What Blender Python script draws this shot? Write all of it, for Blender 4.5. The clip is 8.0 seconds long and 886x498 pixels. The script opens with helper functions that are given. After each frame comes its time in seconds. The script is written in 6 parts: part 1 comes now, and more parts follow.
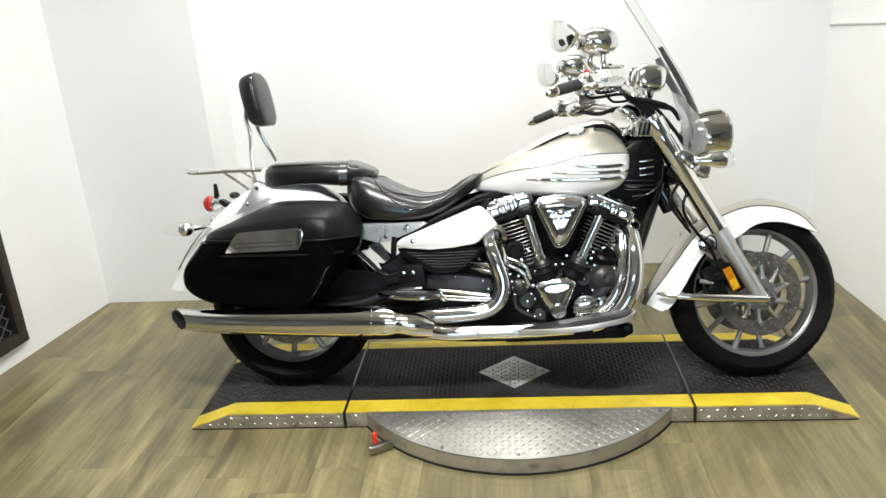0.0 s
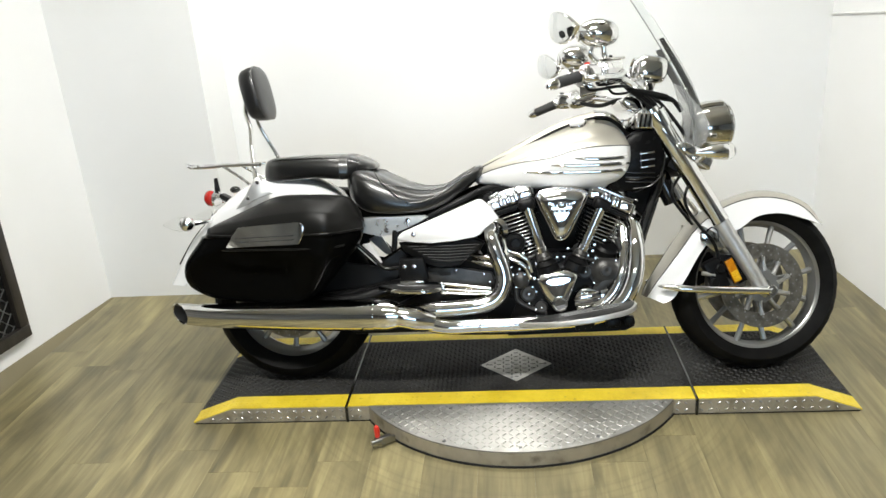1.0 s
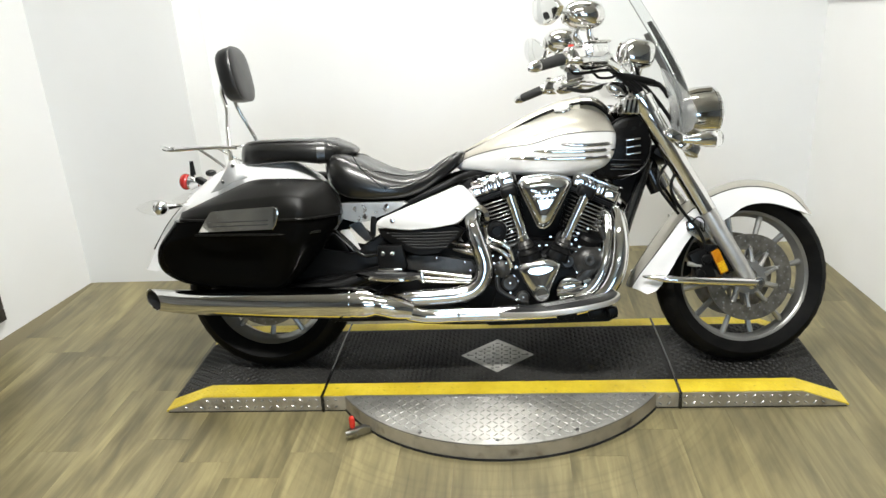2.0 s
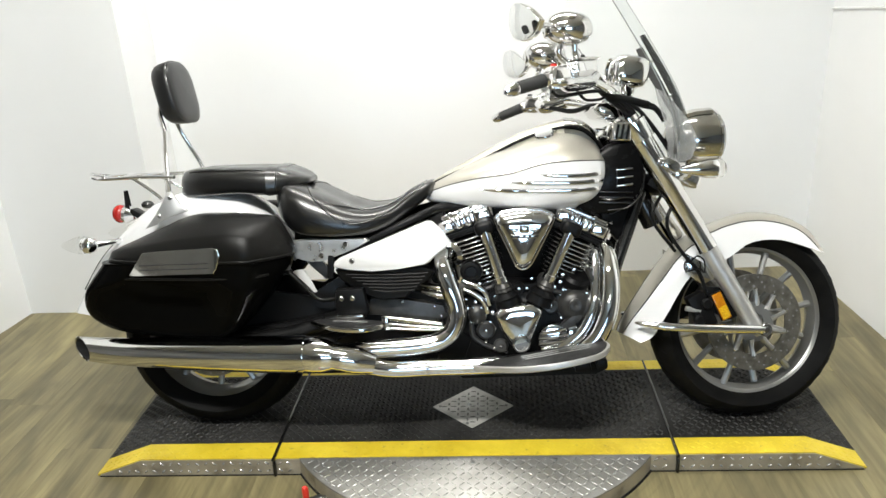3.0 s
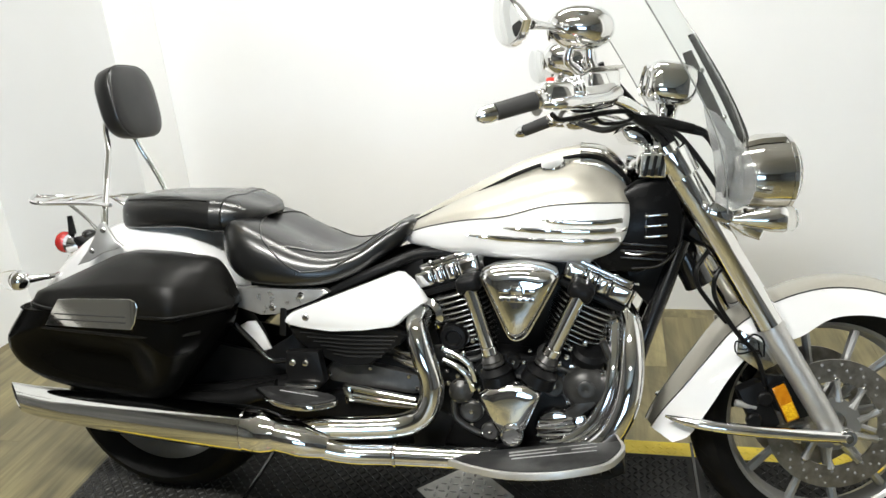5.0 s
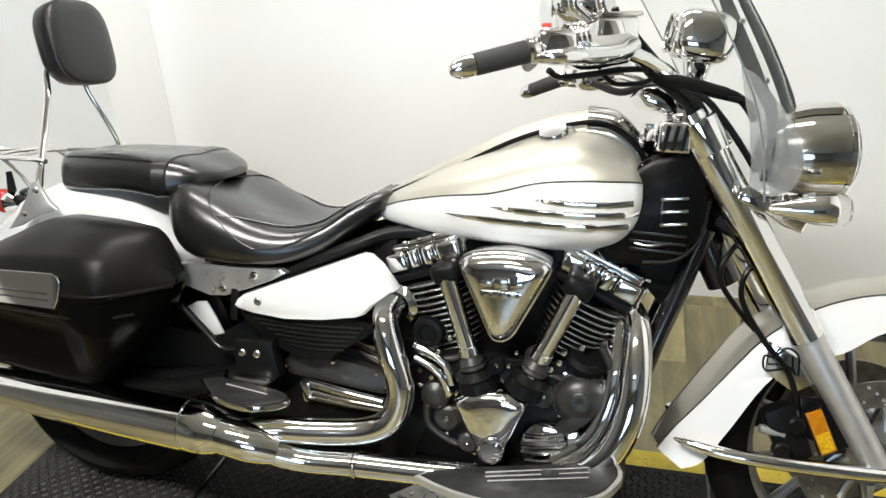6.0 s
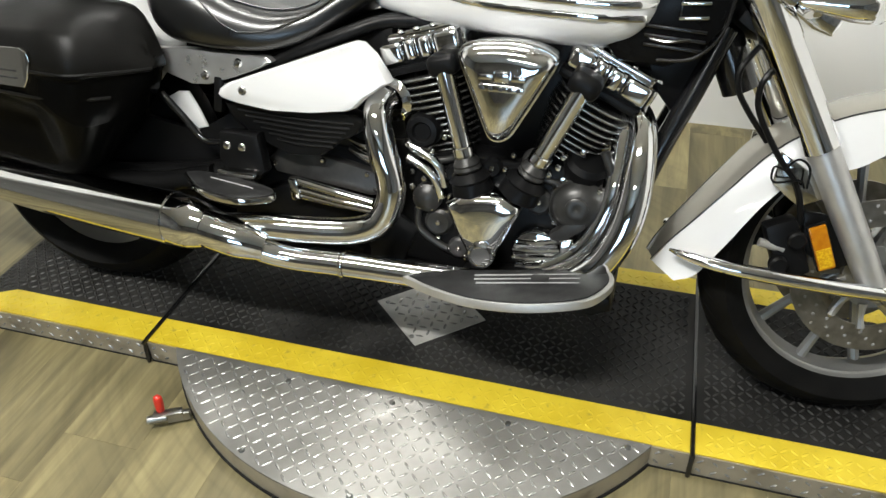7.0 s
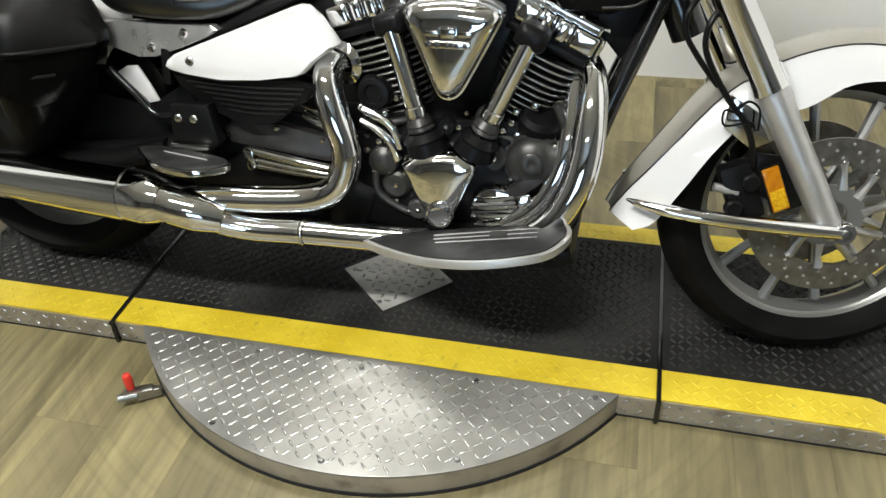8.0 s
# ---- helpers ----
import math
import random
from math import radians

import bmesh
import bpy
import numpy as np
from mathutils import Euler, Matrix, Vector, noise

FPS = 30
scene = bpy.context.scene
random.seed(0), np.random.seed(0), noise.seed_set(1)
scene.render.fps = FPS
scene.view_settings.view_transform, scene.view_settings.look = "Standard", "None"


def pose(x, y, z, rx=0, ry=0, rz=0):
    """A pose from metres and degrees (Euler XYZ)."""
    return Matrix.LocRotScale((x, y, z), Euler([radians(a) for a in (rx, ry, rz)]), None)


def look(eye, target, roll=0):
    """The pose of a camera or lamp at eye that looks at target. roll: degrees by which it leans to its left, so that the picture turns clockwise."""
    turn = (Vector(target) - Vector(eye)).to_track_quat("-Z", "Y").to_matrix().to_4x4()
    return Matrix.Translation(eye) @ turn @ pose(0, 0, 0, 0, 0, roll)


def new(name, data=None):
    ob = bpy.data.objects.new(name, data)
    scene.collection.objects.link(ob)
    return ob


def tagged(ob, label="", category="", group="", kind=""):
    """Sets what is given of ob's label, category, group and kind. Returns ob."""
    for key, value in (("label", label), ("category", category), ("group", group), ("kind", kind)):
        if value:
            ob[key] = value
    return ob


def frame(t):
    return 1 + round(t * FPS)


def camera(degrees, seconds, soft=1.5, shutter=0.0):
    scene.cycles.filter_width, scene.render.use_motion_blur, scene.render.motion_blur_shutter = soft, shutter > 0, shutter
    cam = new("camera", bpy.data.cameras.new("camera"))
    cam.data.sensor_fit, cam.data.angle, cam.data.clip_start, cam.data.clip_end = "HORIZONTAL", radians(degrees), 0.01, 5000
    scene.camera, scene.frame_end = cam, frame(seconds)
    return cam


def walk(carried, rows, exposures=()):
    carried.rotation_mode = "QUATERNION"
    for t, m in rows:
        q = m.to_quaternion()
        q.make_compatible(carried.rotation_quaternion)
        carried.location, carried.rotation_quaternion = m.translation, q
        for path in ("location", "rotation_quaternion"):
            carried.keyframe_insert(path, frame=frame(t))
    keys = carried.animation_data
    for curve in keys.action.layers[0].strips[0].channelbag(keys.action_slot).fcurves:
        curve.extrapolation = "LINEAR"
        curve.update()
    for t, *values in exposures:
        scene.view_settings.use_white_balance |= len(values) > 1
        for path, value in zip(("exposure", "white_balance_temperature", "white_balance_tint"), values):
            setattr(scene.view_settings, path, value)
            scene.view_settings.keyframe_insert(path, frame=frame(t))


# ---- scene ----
cam = camera(60.7, 8.0)
PATH = [
    (0, (0.005, -2.629, 1.52), (-0.172, -0.753, 0.85), -3.9),
    (0.5, (0.0, -2.625, 1.529), (-0.179, -0.754, 0.844), -4.3),
    (1, (0.011, -2.623, 1.524), (-0.174, -0.755, 0.834), -4.3),
    (2.3, (0.099, -2.481, 1.48), (-0.091, -0.629, 0.749), -3.3),
    (2.5, (0.114, -2.396, 1.48), (-0.097, -0.55, 0.739), -2.9),
    (3, (0.105, -2.213, 1.505), (-0.04, -0.354, 0.781), -3.4),
    (3.5, (0.147, -2.082, 1.492), (0.005, -0.248, 0.707), -3.7),
    (4, (0.245, -1.928, 1.477), (-0.061, -0.109, 0.704), -2.6),
    (4.5, (0.368, -1.814, 1.487), (-0.044, 0.009, 0.774), -2.9),
    (4.7, (0.378, -1.757, 1.49), (-0.054, 0.057, 0.768), -4.6),
    (5.8, (0.43, -1.365, 1.426), (-0.024, 0.402, 0.607), -3.8),
    (6, (0.436, -1.342, 1.408), (-0.07, 0.397, 0.559), -3.6),
    (6.2, (0.455, -1.313, 1.385), (-0.027, 0.377, 0.431), -3.4),
    (6.5, (0.472, -1.296, 1.346), (-0.017, 0.317, 0.27), -3.2),
    (7, (0.438, -1.319, 1.297), (-0.025, 0.209, 0.093), -1.4),
    (7.5, (0.416, -1.338, 1.275), (-0.047, 0.151, 0.022), -2.3),
    (8, (0.495, -1.318, 1.276), (0.072, 0.175, 0.014), -3.8),
]
walk(cam, [(t, look(eye, target, roll)) for t, eye, target, roll in PATH], exposures=[(0, -0.06), (3, -0.08), (6, -0.1), (7, -0.18), (8, -0.18)])

# ------------------------------------------------------------------ light
world = bpy.data.worlds.new("world")
scene.world = world
world.use_nodes = True
world.node_tree.nodes["Background"].inputs[0].default_value = (0.95, 0.97, 1.0, 1)
world.node_tree.nodes["Background"].inputs[1].default_value = 0.05


def area_lamp(name, place, size, energy, colour, target):
    data = bpy.data.lights.new(name, "AREA")
    data.shape, data.size, data.size_y = "RECTANGLE", size[0], size[1]
    data.energy, data.color = energy, colour
    ob = new(name, data)
    ob.matrix_world = look(place, target)
    return ob


WARM = (1.0, 0.996, 0.95)
LAMPS = [  # x, y, watts of the ceiling tubes
    (-0.5, 0.35, 25), (0.3, 0.35, 11), (-0.35, -1.5, 102), (0.0, -4.3, 16),
]
CEILING = 2.75
for x, y, watts in LAMPS:
    area_lamp("tube_light", (x, y, CEILING - 0.085), (1.15, 0.16), watts, WARM, (x, y, 0))
area_lamp("window_light", (0.6, -6.9, 1.5), (2.2, 1.3), 8, (0.74, 0.87, 1.0), (0.6, 0, 1.0))

# ------------------------------------------------------------------ materials
def material(name, colour, rough=0.5, metal=0.0, coat=0.0, spec=0.5):
    m = bpy.data.materials.new(name)
    m.use_nodes = True
    b = m.node_tree.nodes["Principled BSDF"]
    b.inputs["Base Color"].default_value = (*colour, 1)
    b.inputs["Roughness"].default_value = rough
    b.inputs["Metallic"].default_value = metal
    b.inputs["Coat Weight"].default_value = coat
    b.inputs["Coat Roughness"].default_value = 0.03
    b.inputs["Specular IOR Level"].default_value = spec
    return m


def node(m, kind, **values):
    n = m.node_tree.nodes.new(kind)
    for key, value in values.items():
        n.inputs[key].default_value = value
    return n


def link(m, a, b):
    m.node_tree.links.new(a, b)


def bsdf(m):
    return m.node_tree.nodes["Principled BSDF"]


def mix_colour(m, factor, one, two):
    """A colour node between two colours, driven by factor."""
    n = m.node_tree.nodes.new("ShaderNodeMix")
    n.data_type = "RGBA"
    n.inputs[6].default_value, n.inputs[7].default_value = (*one, 1), (*two, 1)
    link(m, factor, n.inputs[0])
    return n.outputs[2]


def grain(m, scale, low, high, detail=4.0, stretch=None):
    """Noise in object space, remapped between low and high to 0..1."""
    place = node(m, "ShaderNodeTexCoord").outputs["Object"]
    if stretch:
        mapping = node(m, "ShaderNodeMapping")
        mapping.inputs["Scale"].default_value = stretch
        link(m, place, mapping.inputs["Vector"])
        place = mapping.outputs["Vector"]
    n = node(m, "ShaderNodeTexNoise", Scale=scale, Detail=detail)
    link(m, place, n.inputs["Vector"])
    r = node(m, "ShaderNodeMapRange", **{"From Min": low, "From Max": high})
    link(m, n.outputs["Fac"], r.inputs["Value"])
    return r.outputs["Result"]


def vary(m, one, two, scale, low=0.35, high=0.65, stretch=None):
    link(m, mix_colour(m, grain(m, scale, low, high, stretch=stretch), one, two), bsdf(m).inputs["Base Color"])


def vary_rough(m, scale, one, two):
    g = grain(m, scale, 0.3, 0.7)
    r = node(m, "ShaderNodeMapRange", **{"To Min": one, "To Max": two})
    link(m, g, r.inputs["Value"])
    link(m, r.outputs["Result"], bsdf(m).inputs["Roughness"])


def bump(m, scale, strength, distance, detail=5.0, stretch=None):
    g = grain(m, scale, 0.2, 0.8, detail, stretch)
    b = node(m, "ShaderNodeBump", Strength=strength, Distance=distance)
    link(m, g, b.inputs["Height"])
    link(m, b.outputs["Normal"], bsdf(m).inputs["Normal"])


CHROME = material("chrome", (0.83, 0.83, 0.83), 0.05, 1.0)
vary_rough(CHROME, 9, 0.025, 0.06)
CHROME_SOFT = material("chrome_soft", (0.72, 0.72, 0.71), 0.1, 1.0)
vary_rough(CHROME_SOFT, 14, 0.05, 0.1)
CHROME_DULL = material("chrome_dull", (0.62, 0.61, 0.58), 0.16, 1.0)
vary_rough(CHROME_DULL, 30, 0.06, 0.17)
SATIN = material("satin_aluminium", (0.55, 0.54, 0.52), 0.42, 0.75)
vary(SATIN, (0.5, 0.495, 0.482), (0.62, 0.615, 0.6), 14)
bump(SATIN, 260, 0.15, 0.0004)
WHEEL_SILVER = material("wheel_silver_paint", (0.35, 0.35, 0.34), 0.34, 0.75, 0.3)
DISC_TINTED = material("brake_disc_steel_tinted", (0.42, 0.4, 0.37), 0.3, 0.85)
# dark brown of what the steel reflects, put into its colour
vary(DISC_TINTED, (0.2, 0.188, 0.165), (0.32, 0.302, 0.27), 40)
WHITE_PAINT = material("white_gloss_paint", (0.82, 0.82, 0.82), 0.22, 0.0, 0.9)
vary(WHITE_PAINT, (0.8, 0.8, 0.8), (0.84, 0.84, 0.835), 3)
CHAMPAGNE = material("champagne_metallic_paint", (0.5, 0.475, 0.41), 0.4, 0.6, 0.6)
vary(CHAMPAGNE, (0.46, 0.437, 0.375), (0.55, 0.525, 0.455), 900, 0.3, 0.7)
PINSTRIPE = material("dark_pinstripe", (0.03, 0.03, 0.03), 0.3, 0.0, 0.4)
BLACK_GLOSS = material("black_gloss_paint", (0.008, 0.008, 0.0085), 0.16, 0.0, 0.25)
BLACK_SATIN = material("black_satin_paint", (0.0055, 0.0055, 0.0056), 0.36, 0.0, 0.0, 0.16)
vary_rough(BLACK_SATIN, 20, 0.28, 0.46)
ENGINE_BLACK = material("black_engine_coat", (0.006, 0.006, 0.0063), 0.36, 0.0, 0.0, 0.16)
bump(ENGINE_BLACK, 420, 0.2, 0.0005)
ENGINE_GREY = material("grey_engine_metal", (0.07, 0.069, 0.066), 0.36, 0.5)
vary(ENGINE_GREY, (0.04, 0.0395, 0.038), (0.07, 0.0685, 0.066), 25)
VINYL = material("black_vinyl", (0.004, 0.004, 0.0041), 0.28, 0.0, 0.0, 0.5)
bump(VINYL, 380, 0.22, 0.0006)
vary_rough(VINYL, 12, 0.26, 0.37)
bsdf(VINYL).inputs["Coat Weight"].default_value = 0.55
bsdf(VINYL).inputs["Coat IOR"].default_value = 1.55
bsdf(VINYL).inputs["Coat Roughness"].default_value = 0.22
PAD_VINYL = material("black_pad_vinyl", (0.008, 0.008, 0.0083), 0.32, 0.0, 0.0, 0.55)
bump(PAD_VINYL, 380, 0.22, 0.0006)
BAG_SHELL = material("black_leather_shell", (0.0065, 0.0063, 0.0058), 0.34, 0.0, 0.0, 0.17)
bump(BAG_SHELL, 300, 0.28, 0.0007)
vary_rough(BAG_SHELL, 9, 0.32, 0.42)
# the shell again, smoother, with the shade of the bag's side in its colour
BAG_SHADED = material("black_polished_shell_shaded", (0.0026, 0.0026, 0.0025), 0.2, 0.0, 0.0, 0.025)
vary_rough(BAG_SHADED, 9, 0.16, 0.26)
bump(BAG_SHADED, 120, 0.12, 0.0005)
STRUT_METAL = material("brushed_strut_metal", (0.45, 0.445, 0.435), 0.3, 0.8)
vary(STRUT_METAL, (0.5, 0.495, 0.482), (0.6, 0.595, 0.58), 20)
vary_rough(STRUT_METAL, 40, 0.24, 0.38)
NECK_BLACK = material("black_neck_plastic", (0.0045, 0.0045, 0.0047), 0.24, 0.0, 0.0, 0.09)
vary_rough(NECK_BLACK, 30, 0.18, 0.34)
RUBBER = material("tyre_rubber", (0.009, 0.009, 0.0093), 0.6, 0.0, 0.0, 0.1)
vary(RUBBER, (0.0035, 0.0035, 0.0036), (0.007, 0.0068, 0.0066), 18)
bump(RUBBER, 160, 0.2, 0.0008)
GRIP_RUBBER = material("grip_rubber", (0.03, 0.03, 0.03), 0.7)
BOARD_RUBBER = material("footboard_rubber", (0.02, 0.02, 0.021), 0.5, 0.0, 0.0, 0.3)
vary(BOARD_RUBBER, (0.009, 0.009, 0.0093), (0.022, 0.022, 0.022), 40)
DARK_HOLE = material("dark_inside", (0.006, 0.006, 0.006), 0.8)
AMBER = material("amber_reflector", (0.7, 0.28, 0.01), 0.15, 0.0, 0.5)
vary(AMBER, (0.55, 0.21, 0.005), (0.47, 0.16, 0.004), 60, 0.4, 0.6)
AMBER_LIGHT = material("amber_prism", (0.75, 0.42, 0.01), 0.12, 0.0, 0.6)
vary(AMBER_LIGHT, (0.8, 0.5, 0.015), (0.6, 0.3, 0.008), 300, 0.4, 0.6)
RED_LENS = material("red_lens", (0.36, 0.012, 0.008), 0.12, 0.0, 0.6)
RED_PLASTIC = material("red_plastic_grip", (0.62, 0.035, 0.02), 0.35)
MIRROR = material("mirror_glass", (0.85, 0.86, 0.86), 0.015, 1.0)
LENS = material("clear_lens", (0.95, 0.95, 0.94), 0.03)
bsdf(LENS).inputs["Transmission Weight"].default_value = 1.0
bsdf(LENS).inputs["IOR"].default_value = 1.04
ACRYLIC = material("clear_acrylic", (0.93, 0.945, 0.94), 0.02)
bsdf(ACRYLIC).inputs["Transmission Weight"].default_value = 1.0
bsdf(ACRYLIC).inputs["IOR"].default_value = 1.02
SMOKE = material("smoked_edge_acrylic", (0.3, 0.31, 0.3), 0.12)
bsdf(SMOKE).inputs["Transmission Weight"].default_value = 0.35
STRIPE_GREY = material("grey_inlay", (0.34, 0.34, 0.34), 0.45)

WALL_PAINT = material("white_wall_paint", (0.82, 0.82, 0.8), 0.6)
vary(WALL_PAINT, (0.82, 0.825, 0.82), (0.855, 0.86, 0.86), 1.3)
bump(WALL_PAINT, 140, 0.08, 0.0008)
CEILING_PAINT = material("ceiling_paint", (0.55, 0.53, 0.48), 0.8)
vary(CEILING_PAINT, (0.62, 0.605, 0.57), (0.7, 0.685, 0.65), 6)
SHOP_WALL = material("grey_shop_wall", (0.2, 0.196, 0.185), 0.7)
vary(SHOP_WALL, (0.13, 0.127, 0.12), (0.26, 0.255, 0.24), 1.1)
FRAME_DARK = material("dark_frame_wood", (0.02, 0.017, 0.014), 0.4)
vary(FRAME_DARK, (0.014, 0.012, 0.01), (0.035, 0.03, 0.025), 30, stretch=(1, 1, 0.15))
MESH_GREY = material("grey_mesh", (0.1, 0.1, 0.1), 0.5, 0.4)
TRIM_GREY = material("grey_trim", (0.74, 0.74, 0.73), 0.5)

# Diamond plate: bare, blacked and yellow
PLATE_BARE = material("bare_tread_plate", (0.36, 0.355, 0.345), 0.45, 0.45)
vary(PLATE_BARE, (0.19, 0.186, 0.172), (0.31, 0.304, 0.283), 7)
vary_rough(PLATE_BARE, 16, 0.3, 0.52)
LUG_BARE = material("polished_lugs", (0.5, 0.495, 0.48), 0.26, 0.7)
vary(LUG_BARE, (0.38, 0.375, 0.36), (0.55, 0.545, 0.525), 30)
bump(PLATE_BARE, 300, 0.12, 0.0004, stretch=(1, 0.2, 1))  # rolling marks
# the tan puts the floor's reflection into the metal's colour
SKIRT_FLOOR_TINT = material("galvanised_floor_tint", (0.4, 0.37, 0.31), 0.38, 0.5)
vary(SKIRT_FLOOR_TINT, (0.36, 0.325, 0.26), (0.5, 0.46, 0.38), 11)
PLATE_BLACK = material("blackened_tread_plate", (0.016, 0.016, 0.0165), 0.5, 0.0, 0.0, 0.1)
vary(PLATE_BLACK, (0.014, 0.0137, 0.013), (0.038, 0.0372, 0.0352), 6)
vary_rough(PLATE_BLACK, 12, 0.34, 0.52)
LUG_BLACK = material("worn_black_lugs", (0.04, 0.04, 0.04), 0.4, 0.15, 0.0, 0.2)
vary(LUG_BLACK, (0.014, 0.014, 0.0135), (0.055, 0.054, 0.052), 5)
YELLOW = material("yellow_tread_paint", (0.78, 0.52, 0.02), 0.42)
vary(YELLOW, (0.64, 0.47, 0.02), (0.8, 0.62, 0.045), 9)
bump(YELLOW, 180, 0.15, 0.0006)


def scuffs(m, dirt, scale, low, high):
    """Darker worn spots over the paint that is already there."""
    old = bsdf(m).inputs["Base Color"].links[0].from_socket
    n = m.node_tree.nodes.new("ShaderNodeMix")
    n.data_type = "RGBA"
    n.inputs[7].default_value = (*dirt, 1)
    link(m, old, n.inputs[6])
    link(m, grain(m, scale, low, high, 6.0), n.inputs[0])
    link(m, n.outputs[2], bsdf(m).inputs["Base Color"])


# bare plate for the diamond, made paler to paint in the light on it
PATCH_LIT = material("lit_tread_plate", (0.5, 0.49, 0.46), 0.42, 0.3)
vary(PATCH_LIT, (0.4, 0.39, 0.365), (0.6, 0.59, 0.56), 16)
scuffs(YELLOW, (0.3, 0.22, 0.045), 60, 0.62, 0.85)
scuffs(PLATE_BARE, (0.12, 0.112, 0.098), 9, 0.6, 0.95)
scuffs(SKIRT_FLOOR_TINT, (0.12, 0.105, 0.08), 18, 0.55, 0.8)
SCREW = material("screw_steel", (0.3, 0.3, 0.29), 0.3, 1.0)

# Floor boards: weathered grey-brown oak, each plank its own shade
PLANK = material("weathered_oak_plank", (0.3, 0.24, 0.16), 0.42)


def plank_nodes(m):
    info = node(m, "ShaderNodeObjectInfo")
    place = node(m, "ShaderNodeTexCoord").outputs["Object"]
    shift = node(m, "ShaderNodeVectorMath")
    shift.operation = "MULTIPLY_ADD"
    many = node(m, "ShaderNodeCombineXYZ")
    for k in range(3):
        link(m, info.outputs["Random"], many.inputs[k])
    shift.inputs[1].default_value = (37.0, 53.0, 11.0)
    link(m, many.outputs[0], shift.inputs[0])
    link(m, place, shift.inputs[2])

    spread = node(m, "ShaderNodeNewGeometry").outputs["Position"]

    def streak(scale, stretch, low, high, detail, source=None):
        mapping = node(m, "ShaderNodeMapping")
        mapping.inputs["Scale"].default_value = stretch
        link(m, source or shift.outputs[0], mapping.inputs["Vector"])
        n = node(m, "ShaderNodeTexNoise", Scale=scale, Detail=detail, Distortion=0.9)
        link(m, mapping.outputs["Vector"], n.inputs["Vector"])
        r = node(m, "ShaderNodeMapRange", **{"From Min": low, "From Max": high})
        link(m, n.outputs["Fac"], r.inputs["Value"])
        return r.outputs["Result"]

    def blend(factor, a, b, mode="MIX"):
        n = m.node_tree.nodes.new("ShaderNodeMix")
        n.data_type, n.blend_type = "RGBA", mode
        for socket, value in ((n.inputs[6], a), (n.inputs[7], b)):
            if isinstance(value, tuple):
                socket.default_value = value
            else:
                link(m, value, socket)
        if isinstance(factor, float):
            n.inputs[0].default_value = factor
        else:
            link(m, factor, n.inputs[0])
        return n.outputs[2]

    broad = streak(7.5, (1.0, 0.22, 1.0), 0.31, 0.67, 5.0)
    cloud = streak(1.6, (1.0, 0.5, 1.0), 0.35, 0.65, 2.0, spread)
    fine = streak(44.0, (1.0, 0.05, 1.0), 0.32, 0.68, 6.0)
    pale = blend(broad, (0.112, 0.095, 0.049, 1), (0.325, 0.278, 0.139, 1))
    pale = blend(cloud, pale, blend(broad, (0.142, 0.123, 0.068, 1), (0.266, 0.231, 0.122, 1)))
    tone = blend(info.outputs["Random"], (0.93, 0.93, 0.94, 1), (1.06, 1.055, 1.03, 1))
    shaded = blend(1.0, pale, tone, "MULTIPLY")
    # round scuffs left on the floor by the turning platform, and darker blotches
    away = node(m, "ShaderNodeVectorMath")
    away.operation = "DISTANCE"
    away.inputs[1].default_value = (0.006, 0.08, 0.0)
    link(m, spread, away.inputs[0])
    radius = node(m, "ShaderNodeCombineXYZ")
    link(m, away.outputs["Value"], radius.inputs[0])
    rings = node(m, "ShaderNodeTexNoise", Scale=34.0, Detail=3.0)
    link(m, radius.outputs[0], rings.inputs["Vector"])
    near = node(m, "ShaderNodeMapRange", **{"From Min": 0.75, "From Max": 1.25, "To Min": 0.28, "To Max": 0.0})
    link(m, away.outputs["Value"], near.inputs["Value"])
    ring = node(m, "ShaderNodeMapRange", **{"From Min": 0.5, "From Max": 0.64})
    link(m, rings.outputs["Fac"], ring.inputs["Value"])
    worn = node(m, "ShaderNodeMath")
    worn.operation = "MULTIPLY"
    link(m, near.outputs["Result"], worn.inputs[0])
    link(m, ring.outputs["Result"], worn.inputs[1])
    shaded = blend(worn.outputs[0], shaded, (0.1, 0.085, 0.045, 1))
    blotch = streak(11.0, (1.0, 0.3, 1.0), 0.54, 0.74, 5.0, spread)
    dull = node(m, "ShaderNodeMath")
    dull.operation = "MULTIPLY"
    dull.inputs[1].default_value = 0.38
    link(m, blotch, dull.inputs[0])
    shaded = blend(dull.outputs[0], shaded, (0.095, 0.083, 0.05, 1))
    grained = blend(fine, (0.78, 0.77, 0.755, 1), (1.14, 1.14, 1.135, 1))
    final = blend(1.0, shaded, grained, "MULTIPLY")
    link(m, final, bsdf(m).inputs["Base Color"])
    b = node(m, "ShaderNodeBump", Strength=0.12, Distance=0.0008)
    link(m, fine, b.inputs["Height"])
    link(m, b.outputs["Normal"], bsdf(m).inputs["Normal"])


plank_nodes(PLANK)
JOINT = material("floor_joint", (0.2, 0.17, 0.1), 0.8)
LAMP_GLOW = material("lamp_diffuser", (0.9, 0.9, 0.88), 0.5)
bsdf(LAMP_GLOW).inputs["Emission Color"].default_value = (1.0, 0.985, 0.94, 1)
bsdf(LAMP_GLOW).inputs["Emission Strength"].default_value = 6.0
LAMP_BODY = material("lamp_body_white", (0.7, 0.7, 0.68), 0.5)
SKY_GLOW = material("daylight_backdrop", (0.1, 0.1, 0.1), 0.9)
bsdf(SKY_GLOW).inputs["Emission Color"].default_value = (0.52, 0.75, 1.0, 1)
bsdf(SKY_GLOW).inputs["Emission Strength"].default_value = 6.0

